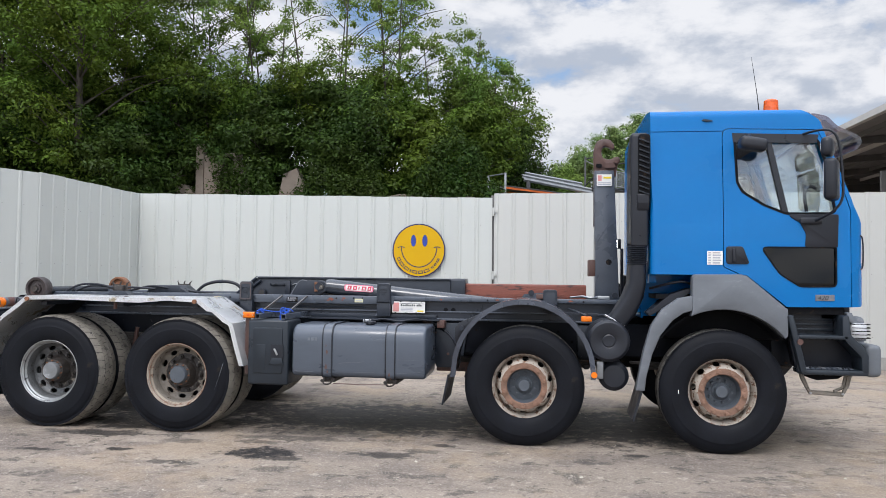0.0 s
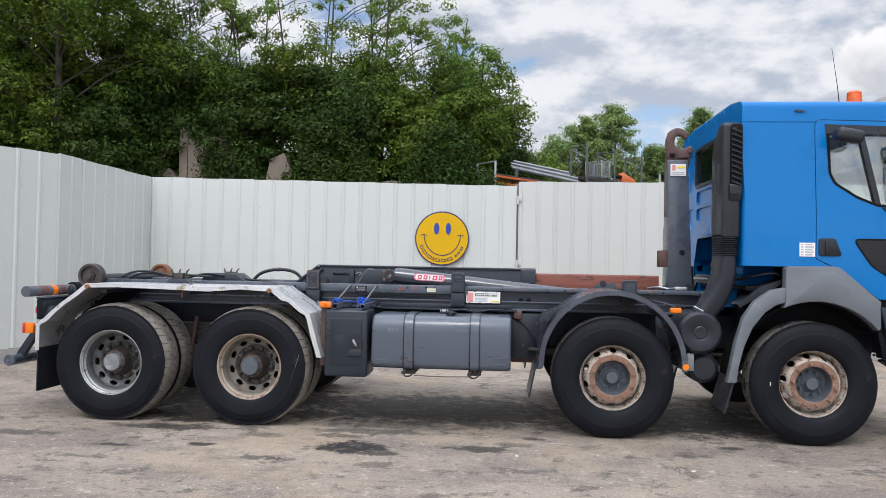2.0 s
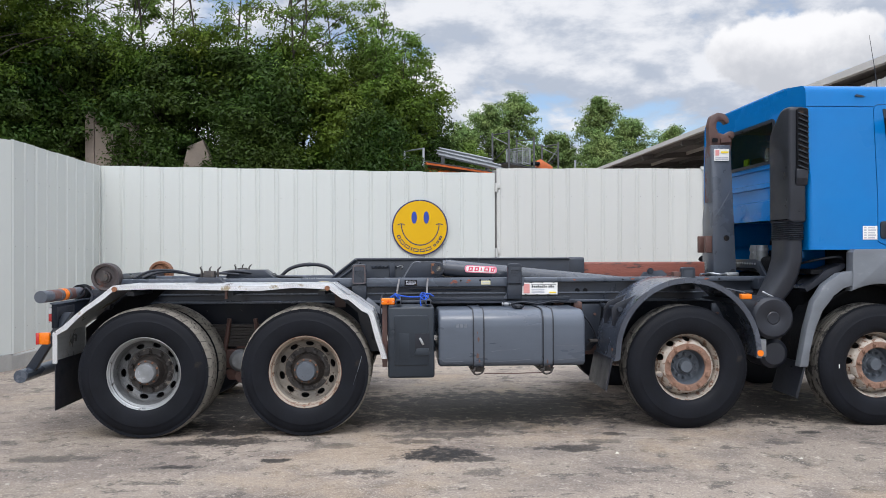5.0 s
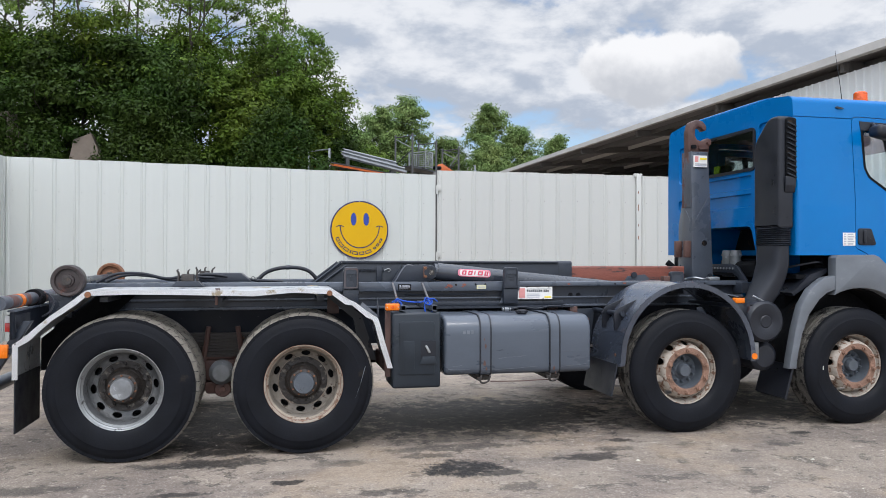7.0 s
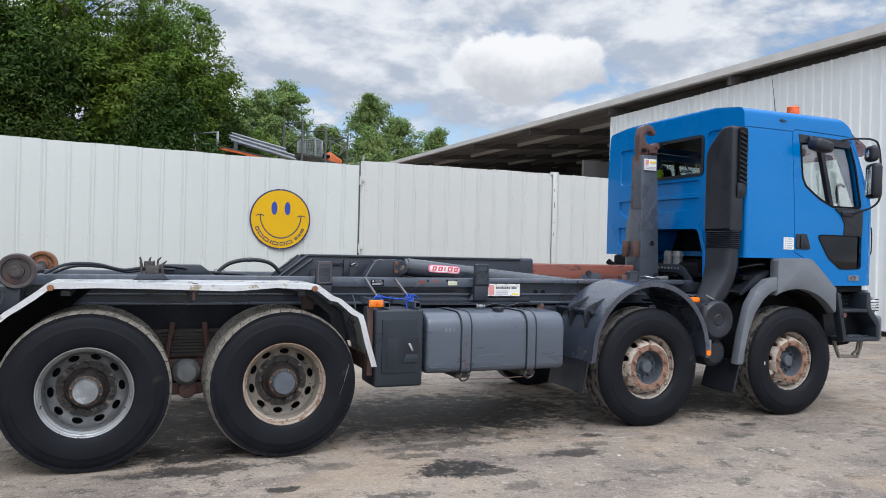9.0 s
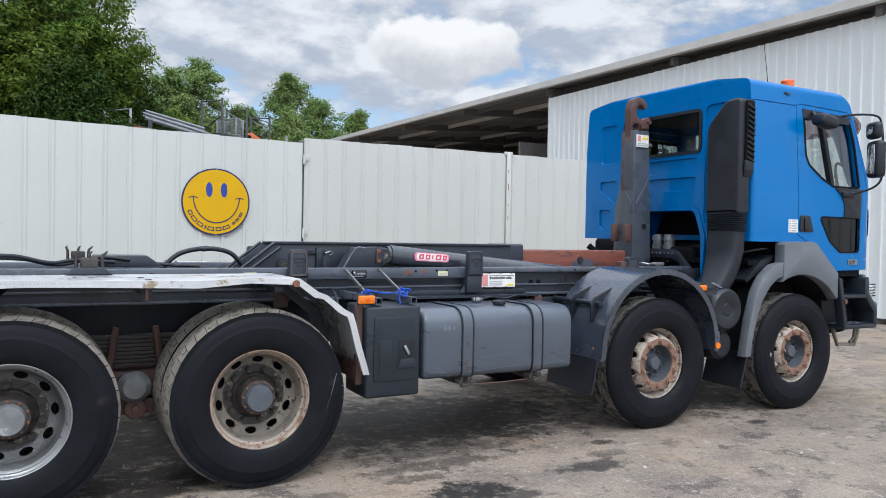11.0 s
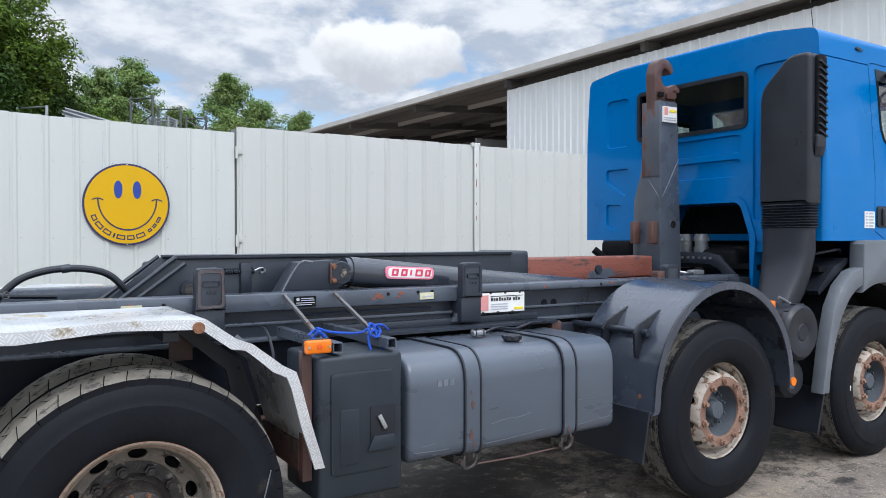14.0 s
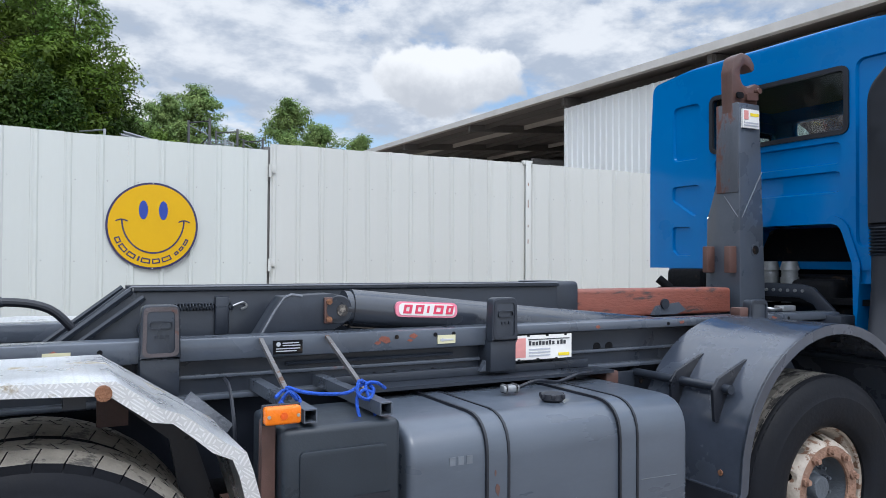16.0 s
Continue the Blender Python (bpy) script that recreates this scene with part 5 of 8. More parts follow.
for x in (AX[0], AX[1]):
    for y0 in (7.80, far(7.90)):
        bm = bmesh.new()
        for k in range(5):
            ln = 1.5 - 0.18 * k
            add_box(bm, x - ln / 2, x + ln / 2, y0, y0 + 0.09, 0.70 - 0.024 * k, 0.722 - 0.024 * k, bevel=0.003)
        part("leaf_spring", bm, M_SPRING, truck)
for y0 in (7.93, far(7.95)):
    for x0, x1, z0 in ((-1.02, -0.62, 0.60), (0.48, 0.72, 0.62), (2.35, 2.6, 0.62)):
        hb = prism(rounded([(x0, 1.06), (x1, 1.06), (x1 - 0.05, z0 + 0.08), (x1 - 0.12, z0), (x0 + 0.08, z0), (x0 + 0.02, z0 + 0.1)], 0.02), "y", y0, y0 + 0.02, bevel=0.003)
        hp = part("spring_hanger", hb, M_FRAME, truck, "dark bolted spring hanger plate")
        if y0 < CY:
            for k in range(6):
                xx, zz = x0 + 0.06 + 0.12 * (k % 3) * (x1 - x0) / 0.36, 0.74 + 0.22 * (k // 3)
                part("bolt", cyl((xx, y0 - 0.014, zz), (xx, y0, zz), 0.014, seg=6), M_BROWN if k % 2 else M_FRAME, hp)
part("cross_beam", box(-0.95, -0.60, 7.95, far(7.95), 0.56, 0.66, bevel=0.01), M_BROWN, truck)
part("cable_loom", tube(smooth_path([(-0.95, 7.90, 1.02), (-0.82, 7.88, 0.95), (-0.74, 7.86, 0.84), (-0.70, 7.88, 0.72), (-0.78, 7.9, 0.66)], 5), 0.010, 6), M_PLASTIC, truck)
part("drive_shaft", cyl((-3.2, CY, 0.55), (1.2, CY, 0.75), 0.06, seg=14), M_DARK, truck)
part("gearbox", box(0.35, 1.35, 8.2, far(8.2), 0.62, 1.15, bevel=0.06), M_DARK, truck)
part("engine", box(1.35, 2.6, 8.05, far(8.05), 0.65, 1.55, bevel=0.05), M_DARK, truck)
part("air_tank", finish("air_tank", cyl((-2.1, 8.35, 0.72), (-1.0, 8.35, 0.72), 0.13, seg=24), M_DARK), M_DARK, truck)

M_CHIP = surf("red_paint_loss", (0.21, 0.065, 0.042), 0.7, vary=0.3, scale=30, fine=90, bump=0.2)
M_FLAT0 = surf("weld_grey", (0.13, 0.14, 0.16), 0.4, vary=0.2, scale=20, fine=80, bump=0.3)
M_LUGRIM = surf("worn_lug_edge", (0.062, 0.050, 0.052), 0.5, vary=0.3, scale=12, fine=60, bump=0.2, spots=(0.085, 0.045, 0.038), spot_amt=0.58, spot_scale=20)
# lift frame rails
for side in (0, 1):
    g = (lambda y: y + 0.06) if side == 0 else (lambda y: far(y + 0.06))
    gc = (lambda y: y + 0.09) if side == 0 else (lambda y: far(y + 0.09))
    gm = (lambda y: y) if side == 0 else far
    bm = bmesh.new()
    y = sorted((g(7.84), g(7.98)))
    add_box(bm, -5.35, -1.44, *y, 1.238, 1.325, bevel=0.010)
    add_box(bm, -1.44, 1.04, *y, 1.280, 1.325, bevel=0.010)
    y = sorted((g(7.90), g(7.93)))
    # web in darker paint than the flanges: shade below the top one put into colour
    part("rail_web", box(-5.35, 1.00, *y, 1.10, 1.285), M_FRAME, truck, smooth=20)
    y = sorted((g(7.86), g(8.0)))
    add_box(bm, -5.35, 0.95, *y, 1.083, 1.105, bevel=0.004)
    y = sorted((g(7.885), g(7.90)))
    add_box(bm, -5.35, 0.95, *y, 1.165, 1.180, bevel=0.003)
    fr_ = part("frame_rail", bm, M_FRAME2, truck, "grey lift-frame rail with chipped paint", smooth=25)
    if side == 0:
        chips = [(-2.075, 1.288, 0.020), (-1.94, 1.298, 0.014), (-2.11, 1.275, 0.010), (-1.955, 1.28, 0.009), (0.05, 1.30, 0.020), (-0.32, 1.305, 0.014), (-3.35, 1.29, 0.014), (-3.6, 1.27, 0.018), (-0.9, 1.30, 0.010), (0.42, 1.305, 0.016)]
        rg = random.Random(4)
        for cx_, cz_, r_ in chips:
            pts = [(cx_ + 1.5 * r_ * rg.uniform(0.6, 1.2) * math.cos(a * 0.7), cz_ + 0.8 * r_ * rg.uniform(0.6, 1.2) * math.sin(a * 0.7)) for a in range(9)]
            part("rust_chip", prism(pts, "y", g(7.8385), g(7.84)), M_CHIP, fr_)
        for cx_, cz_ in ((-2.02, 1.297), (-1.83, 1.300), (-1.737, 1.300), (-0.42, 1.30), (0.55, 1.30), (-3.2, 1.29), (-4.0, 1.29)):
            part("rail_hole", cyl((cx_, g(7.8375), cz_), (cx_, g(7.842), cz_), 0.0095, seg=12), M_DARK, fr_)
        for cx_ in (-2.20, -2.10, -2.006, -1.911, -1.813, -1.30, -1.21):
            part("web_hole", cyl((cx_, g(7.8955), 1.135), (cx_, g(7.9), 1.135), 0.0095, seg=12), M_DARK, fr_)
        for cx_ in (-0.86, -0.78):
            part("web_hole", cyl((cx_, g(7.897), 1.19), (cx_, g(7.905), 1.19), 0.024, seg=18), M_DARK, fr_)
        for k in range(24):
            part("rail_hole", cyl((-2.5 + 0.14 * k, 7.977, 0.99 - 0.1 * (k % 2)), (-2.5 + 0.14 * k, 7.981, 0.99 - 0.1 * (k % 2)), 0.014, seg=10), M_DARK, fr_)
    for k, x in enumerate((-3.0, -1.50, 0.215)):
        bm = bmesh.new()
        y = sorted((g(7.775), g(7.835)))
        z1 = 1.462 if k < 2 else 1.42
        w = 0.072 if k < 2 else 0.075
        add_prism(bm, rounded([(x - w, 1.26), (x - w + 0.005, z1), (x + w - 0.005, z1), (x + w, 1.26)], [0.004, 0.03, 0.03, 0.004]), "y", *y, bevel=0.008)
        ins = sorted((g(7.771), g(7.776)))
        rim = bmesh.new()
        add_ring(rim, rounded([(x - w + 0.008, 1.272), (x - w + 0.012, z1 - 0.008), (x + w - 0.012, z1 - 0.008), (x + w - 0.008, 1.272)], 0.022), rounded([(x - w + 0.022, 1.285), (x - w + 0.024, z1 - 0.024), (x + w - 0.024, z1 - 0.024), (x + w - 0.022, 1.285)], 0.016), "y", *ins)
        lug_rim = rim
        add_box(bm, x - w + 0.002, x + w - 0.002, *sorted((g(7.79), g(7.90))), 1.12 if k < 2 else 1.2, 1.265, bevel=0.006)
        lug = part("guide_lug", bm, M_FRAME, truck, "dark cast guide lug with worn rim", smooth=25)
        part("lug_rim", lug_rim, M_LUGRIM if k == 0 else M_FRAME, lug, "raised worn lug rim", smooth=25)
        if k < 2:
            part("emboss", add_ring(bmesh.new(), rounded([(x - 0.042, 1.372), (x - 0.042, 1.402), (x + 0.042, 1.402), (x + 0.042, 1.372)], 0.014), rounded([(x - 0.038, 1.376), (x - 0.038, 1.398), (x + 0.038, 1.398), (x + 0.038, 1.376)], 0.011), "y", *sorted((g(7.766), g(7.776)))), M_FRAME, lug)
            for u in (-0.022, -0.004, 0.016):
                part("emboss_bar", box(x + u, x + u + 0.012, *sorted((g(7.769), g(7.776))), 1.340, 1.352), M_FRAME, lug)
        if k == 2:
            part("lug_base", box(x - 0.14, x - 0.07, *sorted((g(7.79), g(7.86))), 1.325, 1.375, bevel=0.006), M_BROWN, lug, "rusty brown base block")
    bm = prism([(-1.60, 1.12), (-1.56, 1.12), (-1.40, 1.25), (-1.40, 1.33), (-1.54, 1.33), (-1.54, 1.22)], "y", *sorted((g(7.83), g(7.86))))
    part("gusset", bm, M_FRAME2, truck)
    # tipping cylinder
    cyb = bmesh.new()
    add_cyl(cyb, (-2.16, gc(8.03), 1.412), (-0.35, gc(8.03), 1.235), 0.088, 0.088, seg=28)
    add_cyl(cyb, (-2.19, gc(8.03), 1.414), (-2.16, gc(8.03), 1.412), 0.080, seg=28)
    part("lift_cylinder", cyb, M_GLOSS, truck, "dark grey hydraulic lift cylinder")
    part("piston_rod", cyl((-0.36, gc(8.03), 1.236), (0.55, gc(8.03), 1.15), 0.045, seg=20), M_FRAME2, truck)
    y = sorted((gc(7.955), gc(8.07)))
    br = prism(rounded([(-2.60, 1.30), (-2.49, 1.475), (-2.26, 1.485), (-2.17, 1.44), (-2.17, 1.37), (-2.26, 1.325), (-2.50, 1.325), (-2.57, 1.285)], [0.0, 0.01, 0.06, 0.05, 0.05, 0.05, 0.02, 0]), "y", *y, bevel=0.004)
    add_cyl(br, (-2.255, gc(7.935), 1.415), (-2.255, gc(8.1), 1.415), 0.042, seg=20)
    cb = part("cylinder_bracket", br, M_FRAME, truck, "dark welded bracket of the lift cylinder", smooth=25)
    eye = finish("pin_boss", lathe([(0.0, -0.010), (0.022, -0.010), (0.026, -0.004), (0.060, -0.004), (0.066, 0.004), (0.066, 0.02)], 28), M_FRAME)
    part("pin_boss", eye, M_FRAME, cb, m=Matrix.Translation((-2.235, gc(7.955), 1.412)) @ Matrix.Rotation(0 if side == 0 else math.pi, 4, "Z"))
    part("retainer_plate", box(-2.305, -2.268, *sorted((gc(7.938), gc(7.955))), 1.355, 1.468, bevel=0.004), M_BROWN, cb, "rusty retainer plate")
    for z in (1.374, 1.450):
        part("bolt", cyl((-2.287, gc(7.924), z), (-2.287, gc(7.94), z), 0.0135, seg=6), M_RUST, cb)
    part("greasy_pin", cyl((-2.225, gc(7.930), 1.411), (-2.225, gc(7.96), 1.411), 0.026, seg=18), M_NUTRING, cb, "greasy pin end")
    if side == 0:
        wl = [(-2.585, gc(7.957), 1.30), (-2.48, gc(7.957), 1.468), (-2.40, gc(7.957), 1.474)]
        part("weld_seam", tube(smooth_path(wl, 3), 0.006, 6), M_FLAT0, cb)
        for cx_, cz_, r_ in ((-2.345, 1.44, 0.012), (-2.36, 1.40, 0.009), (-2.33, 1.375, 0.008), (-2.40, 1.36, 0.012)):
            part("rust_spot", cyl((cx_, gc(7.958), cz_), (cx_, gc(7.961), cz_), r_, seg=7), M_RUST, cb)
    # middle frame side plates
    y = sorted((gm(8.30), gm(8.325)))
    pl = prism([(-3.42, 1.20), (-3.06, 1.495), (-0.86, 1.495), (-0.86, 1.18)], "y", *y, bevel=0.003)
    add_box(pl, -3.05, -0.86, *sorted((gm(8.28), gm(8.35))), 1.495, 1.51, bevel=0.003)
    for s in range(2):
        d = 0.05 * s
        add_tube(pl, [(-3.45 + d * 1.5, gm(8.28), 1.20), (-3.06 + d, gm(8.28), 1.500 - 0.03 * s)], 0.014, 6)
    add_box(pl, -2.72, -2.66, *sorted((gm(8.27), gm(8.31))), 1.30, 1.47, bevel=0.008)
    part("middle_frame_plate", pl, M_FRAME, truck, smooth=25)
part("middle_frame_floor", box(-3.3, -0.86, 8.325, far(8.325), 1.22, 1.25), M_FRAME, truck)
part("arm_sleeve", prism(rounded([(8.335, 1.28), (8.335, 1.50), (far(8.335), 1.50), (far(8.335), 1.28)], 0.03), "x", -2.6, -0.90, bevel=0.006), M_FRAME, truck)
part("sleeve_collar", prism(rounded([(8.315, 1.26), (8.315, 1.518), (far(8.315), 1.518), (far(8.315), 1.26)], 0.03), "x", -0.90, -0.70, bevel=0.008), M_FRAME, truck)
part("sliding_beam", prism(rounded([(8.375, 1.30), (8.375, 1.465), (far(8.375), 1.465), (far(8.375), 1.30)], 0.02), "x", -0.75, 0.60, bevel=0.003), M_PRIMER, truck, "red-primed sliding beam with worn paint")
part("beam_pin", cyl((0.015, 8.360, 1.372), (0.015, 8.378, 1.372), 0.032, seg=20), M_FRAME, truck, "dark pin end on the sliding beam")
part("beam_wear", prism([(-0.10, 1.305), (-0.06, 1.36), (0.14, 1.38), (0.20, 1.33), (0.12, 1.305)], "y", 8.3725, 8.376), M_FRAME2, truck, "worn grey patch on the sliding beam")
part("pivot_bush", cyl((-2.99, 8.262, 1.335), (-2.99, 8.30, 1.335), 0.046, seg=22), M_FRAME, truck)
part("pivot_bush", cyl((-2.99, 8.256, 1.335), (-2.99, 8.263, 1.335), 0.030, seg=22), M_GREASE, truck, "greasy pivot bush")
for xa, za, xb, zb in ((-3.44, 1.212, -3.06, 1.514), (-3.06, 1.514, -0.87, 1.514)):
    part("worn_edge", tube([(xa, 8.279, za), (xb, 8.279, zb)], 0.0045, 5), M_FLAT0, truck, "pale worn plate edge")
# spring on the middle frame
sp = [(-2.90 + 0.26 * k / 160, 8.285 + 0.014 * math.cos(k * 0.75), 1.425 + 0.014 * math.sin(k * 0.75)) for k in range(161)]
part("return_spring", tube(sp, 0.0035, 5), M_FRAME, truck)
part("spring_eye", tube(smooth_path([(-2.64, 8.285, 1.425), (-2.60, 8.285, 1.44), (-2.58, 8.285, 1.425), (-2.605, 8.285, 1.41)], 4), 0.006, 6), M_STEEL, truck)
# hook arm
arm = prism([(8.375, 1.28), (8.375, 2.70), (8.565, 2.70), (8.575, 2.16), (8.655, 1.92), (8.675, 1.28)], "x", 0.0, 1.0, bevel=0.0)
for v in arm.verts:
    f = (2.70 - v.co.z) / 1.42
    v.co.x = 0.684 + 0.012 * f if v.co.x < 0.5 else 0.888 + 0.06 * f
bmesh.ops.recalc_face_normals(arm, faces=arm.faces)
bmesh.ops.bevel(arm, geom=list(arm.edges), offset=0.010, segments=2, affect="EDGES", profile=0.5)
arm_p = part("hook_arm", arm, M_FRAME2, truck, "grey steel hook arm with rust-worn edges")
part("stiffener", tube([(0.715, 8.375, 1.93), (0.905, 8.375, 2.24)], 0.004, 5), M_FRAME2, arm_p)
part("stiffener", tube([(0.690, 8.385, 1.93), (0.688, 8.50, 2.08)], 0.003, 5), M_FRAME2, arm_p)
for y0 in (8.40, 8.585):
    part("stop_block", box(0.625, 0.695, y0, y0 + 0.05, 1.56, 1.74, bevel=0.008), M_BROWN, arm_p)
part("pin_hole", cyl((0.835, 8.366, 1.715), (0.835, 8.40, 1.715), 0.030, seg=20), M_DARK, arm_p)
part("pin_ring", finish("pin_ring", lathe([(0.030, 0.0), (0.030, -0.006), (0.038, -0.006), (0.038, 0.0)], 24), M_FRAME2), M_FRAME2, arm_p, m=Matrix.Translation((0.835, 8.374, 1.715)))
part("foot_pin", cyl((0.90, 8.365, 1.36), (0.90, 8.40, 1.36), 0.03, seg=16), M_FRAME, arm_p)
part("rust_edge", box(0.680, 0.694, 8.380, 8.560, 2.10, 2.70, bevel=0.003), M_ARMWEAR, arm_p, "rust-brown worn arm edge")
outline = rounded([(0.680, 2.64), (0.672, 2.92), (0.700, 3.02), (0.775, 3.055), (0.850, 3.040), (0.895, 2.985), (0.893, 2.945), (0.868, 2.930), (0.838, 2.962), (0.795, 2.975), (0.762, 2.945), (0.755, 2.885), (0.780, 2.838), (0.830, 2.822),
                   (0.868, 2.835), (0.902, 2.856), (0.948, 2.850), (0.956, 2.805), (0.928, 2.765), (0.912, 2.64)], [0, 0.1, 0.06, 0.06, 0.05, 0.03, 0.016, 0.016, 0.03, 0.03, 0.03, 0.04, 0.03, 0.03, 0.03, 0.03, 0.02, 0.02, 0.03, 0], 3)
hk = prism(outline, "y", 8.420, 8.518, bevel=0.012)
part("hook", hk, M_BROWN, arm_p, "rusty brown steel hook")
part("hook_pin", cyl((0.905, 8.385, 2.80), (0.905, 8.555, 2.80), 0.02, seg=12), M_BROWN, arm_p)
part("hook_plate", prism(rounded([(0.70, 2.735), (0.70, 2.775), (0.76, 2.775), (0.76, 2.735)], 0.015), "y", 8.398, 8.41), M_DARK, arm_p)
part("brand_bar", prism(rounded([(0.79, 2.725), (0.79, 2.775), (0.90, 2.785), (0.90, 2.735)], 0.012), "y", 8.395, 8.41), M_BROWN, arm_p)
lb = part("label_plate", box(0.705, 0.862, 8.358, 8.374, 2.53, 2.655), M_PAPER, arm_p, "white paper label with pink and yellow print")
part("print_block", box(0.715, 0.755, 8.355, 8.358, 2.585, 2.645), M_PINK, lb)
part("print_block", box(0.775, 0.855, 8.355, 8.358, 2.61, 2.63), M_YINK, lb)
for z in (2.565, 2.548):
    part("print_bar", box(0.715, 0.852, 8.355, 8.358, z - 0.005, z + 0.004), M_GREYINK, lb)
# rear of the lift frame
M_ROLL = surf("worn_roller_steel", (0.040, 0.030, 0.029), 0.5, vary=0.3, scale=10, fine=60, bump=0.2, spots=(0.095, 0.048, 0.038), spot_amt=0.60, spot_scale=9)
for s, y0 in ((0, 7.64), (1, far(7.76))):
    rl = finish("roller", lathe([(0.030, -0.004), (0.050, -0.002), (0.054, 0.022), (0.092, 0.024), (0.098, 0.0), (0.120, -0.004), (0.128, 0.008), (0.128, 0.09), (0.118, 0.115), (0.03, 0.115)], 40), M_ROLL)
    if s:
        rl.materials[0] = M_RUST
    r_ = part("roller", rl, M_ROLL, truck, "rust-brown steel container roller" if s else "worn dark steel container roller", m=Matrix.Translation((-5.30, y0, 1.355)))
    part("roller_pin", finish("roller_pin", cyl((0, -0.03, 0), (0, 0.2, 0), 0.036, seg=16), M_GREASE), M_GREASE, r_)
part("roller_shaft", cyl((-5.30, 7.7, 1.33), (-5.30, far(7.7), 1.33), 0.045, seg=16), M_FRAME, truck)
part("rear_cross_plate", box(-5.44, -5.34, 7.81, far(7.81), 0.62, 1.05, bevel=0.01), M_CHASSIS, truck)
part("rear_beam", box(-5.46, -5.28, 7.72, far(7.72), 1.05, 1.24, bevel=0.015), M_FRAME, truck)
tb = part("rear_tube", cyl((-5.62, 7.10, 1.205), (-5.62, far(7.10), 1.205), 0.052, seg=24), M_ARMWEAR, truck, "round grey steel rear cross tube")
part("marker_lamp", cyl((-5.62, 7.46, 1.205), (-5.62, 7.54, 1.205), 0.0545, seg=24), M_ORANGE, tb, "orange marker band")
part("underrun_bar", cyl((-5.82, 7.17, 0.53), (-5.82, far(7.17), 0.53), 0.055, seg=24), M_FRAME2, truck, "round steel underrun bar")
for y0 in (7.34, far(7.34)):
    part("underrun_strut", prism([(-5.46, 1.06), (-5.52, 1.06), (-5.86, 0.56), (-5.78, 0.54)], "y", y0 - 0.03, y0 + 0.03, bevel=0.004), M_FRAME, truck)
for y0 in (7.28, far(7.62)):
    tl = part("tail_lamp", box(-5.62, -5.56, y0, y0 + 0.34, 0.98, 1.11, bevel=0.006), M_PLASTIC, truck, "tail lamp with red and clear lenses")
    part("lens", box(-5.635, -5.585, y0 - 0.006, y0 + 0.16, 0.985, 1.05, bevel=0.004), M_REDL, tl)
    part("lens", box(-5.635, -5.585, y0 - 0.006, y0 + 0.02, 1.052, 1.105, bevel=0.004), M_CLEARL, tl)
    part("lens", box(-5.635, -5.62, y0 + 0.17, y0 + 0.33, 0.99, 1.10, bevel=0.004), M_CLEARL, tl)
sl = part("side_lamp", box(-5.66, -5.58, 7.16, 7.20, 0.80, 0.90, bevel=0.006), M_ORANGE, truck, "orange and red corner lamp")
part("lens", box(-5.69, -5.66, 7.16, 7.20, 0.80, 0.90, bevel=0.006), M_REDL, sl)
part("lamp_arm", box(-5.62, -5.55, 7.19, 7.7, 0.83, 0.87), M_FRAME, truck)
part("lamp_board", box(-5.585, -5.565, 7.22, far(7.22), 0.93, 1.135, bevel=0.004), M_CHASSIS, truck, "dark steel lamp board across the tail")
part("board_lip", box(-5.60, -5.55, 7.22, far(7.22), 1.135, 1.150, bevel=0.003), M_FRAME2, truck)
for y0 in (7.86, far(7.98)):
    part("tube_clamp", cyl((-5.62, y0, 1.205), (-5.62, y0 + 0.12, 1.205), 0.074, seg=24), M_DARK, truck)
part("tail_cable", tube(smooth_path([(-5.50, 7.60, 1.20), (-5.42, 7.52, 1.26), (-5.36, 7.5, 1.20), (-5.38, 7.48, 1.12), (-5.44, 7.5, 1.08)], 5), 0.008, 6), M_PLASTIC, truck)
for s, y0 in ((0, 7.70), (1, far(7.82))):
    bm = prism([(-4.52, 1.30), (-4.47, 1.345), (-4.30, 1.345), (-4.25, 1.30)], "y", y0, y0 + 0.12, bevel=0.008)
    lk = part("container_lock", bm, M_FRAME, truck, "dark container lock base with rusty claws", smooth=25)
    part("lock_block", box(-4.435, -4.335, y0 + 0.01, y0 + 0.10, 1.34, 1.405, bevel=0.008), M_GREASE, lk)
    for xa, xb in ((-4.46, -4.472), (-4.385, -4.38), (-4.31, -4.292)):
        part("claw", tube(smooth_path([(xa, y0 + 0.05, 1.34), (xa, y0 + 0.05, 1.41), (xb, y0 + 0.05, 1.432), (xb + 0.012, y0 + 0.05, 1.445)], 4), 0, 6, taper=[0.013 * (1 - 0.055 * q) for q in range(len(smooth_path([(0, 0, 0), (0, 0, 1), (0, 0, 2), (0, 0, 3)], 4)))]), M_GREASE, lk, "rusty curved claw")
part("rear_cover", prism([(-4.36, 1.32), (-4.32, 1.40), (-3.98, 1.40), (-3.88, 1.325)], "y", 8.25, 8.55, bevel=0.006), M_FRAME, truck)
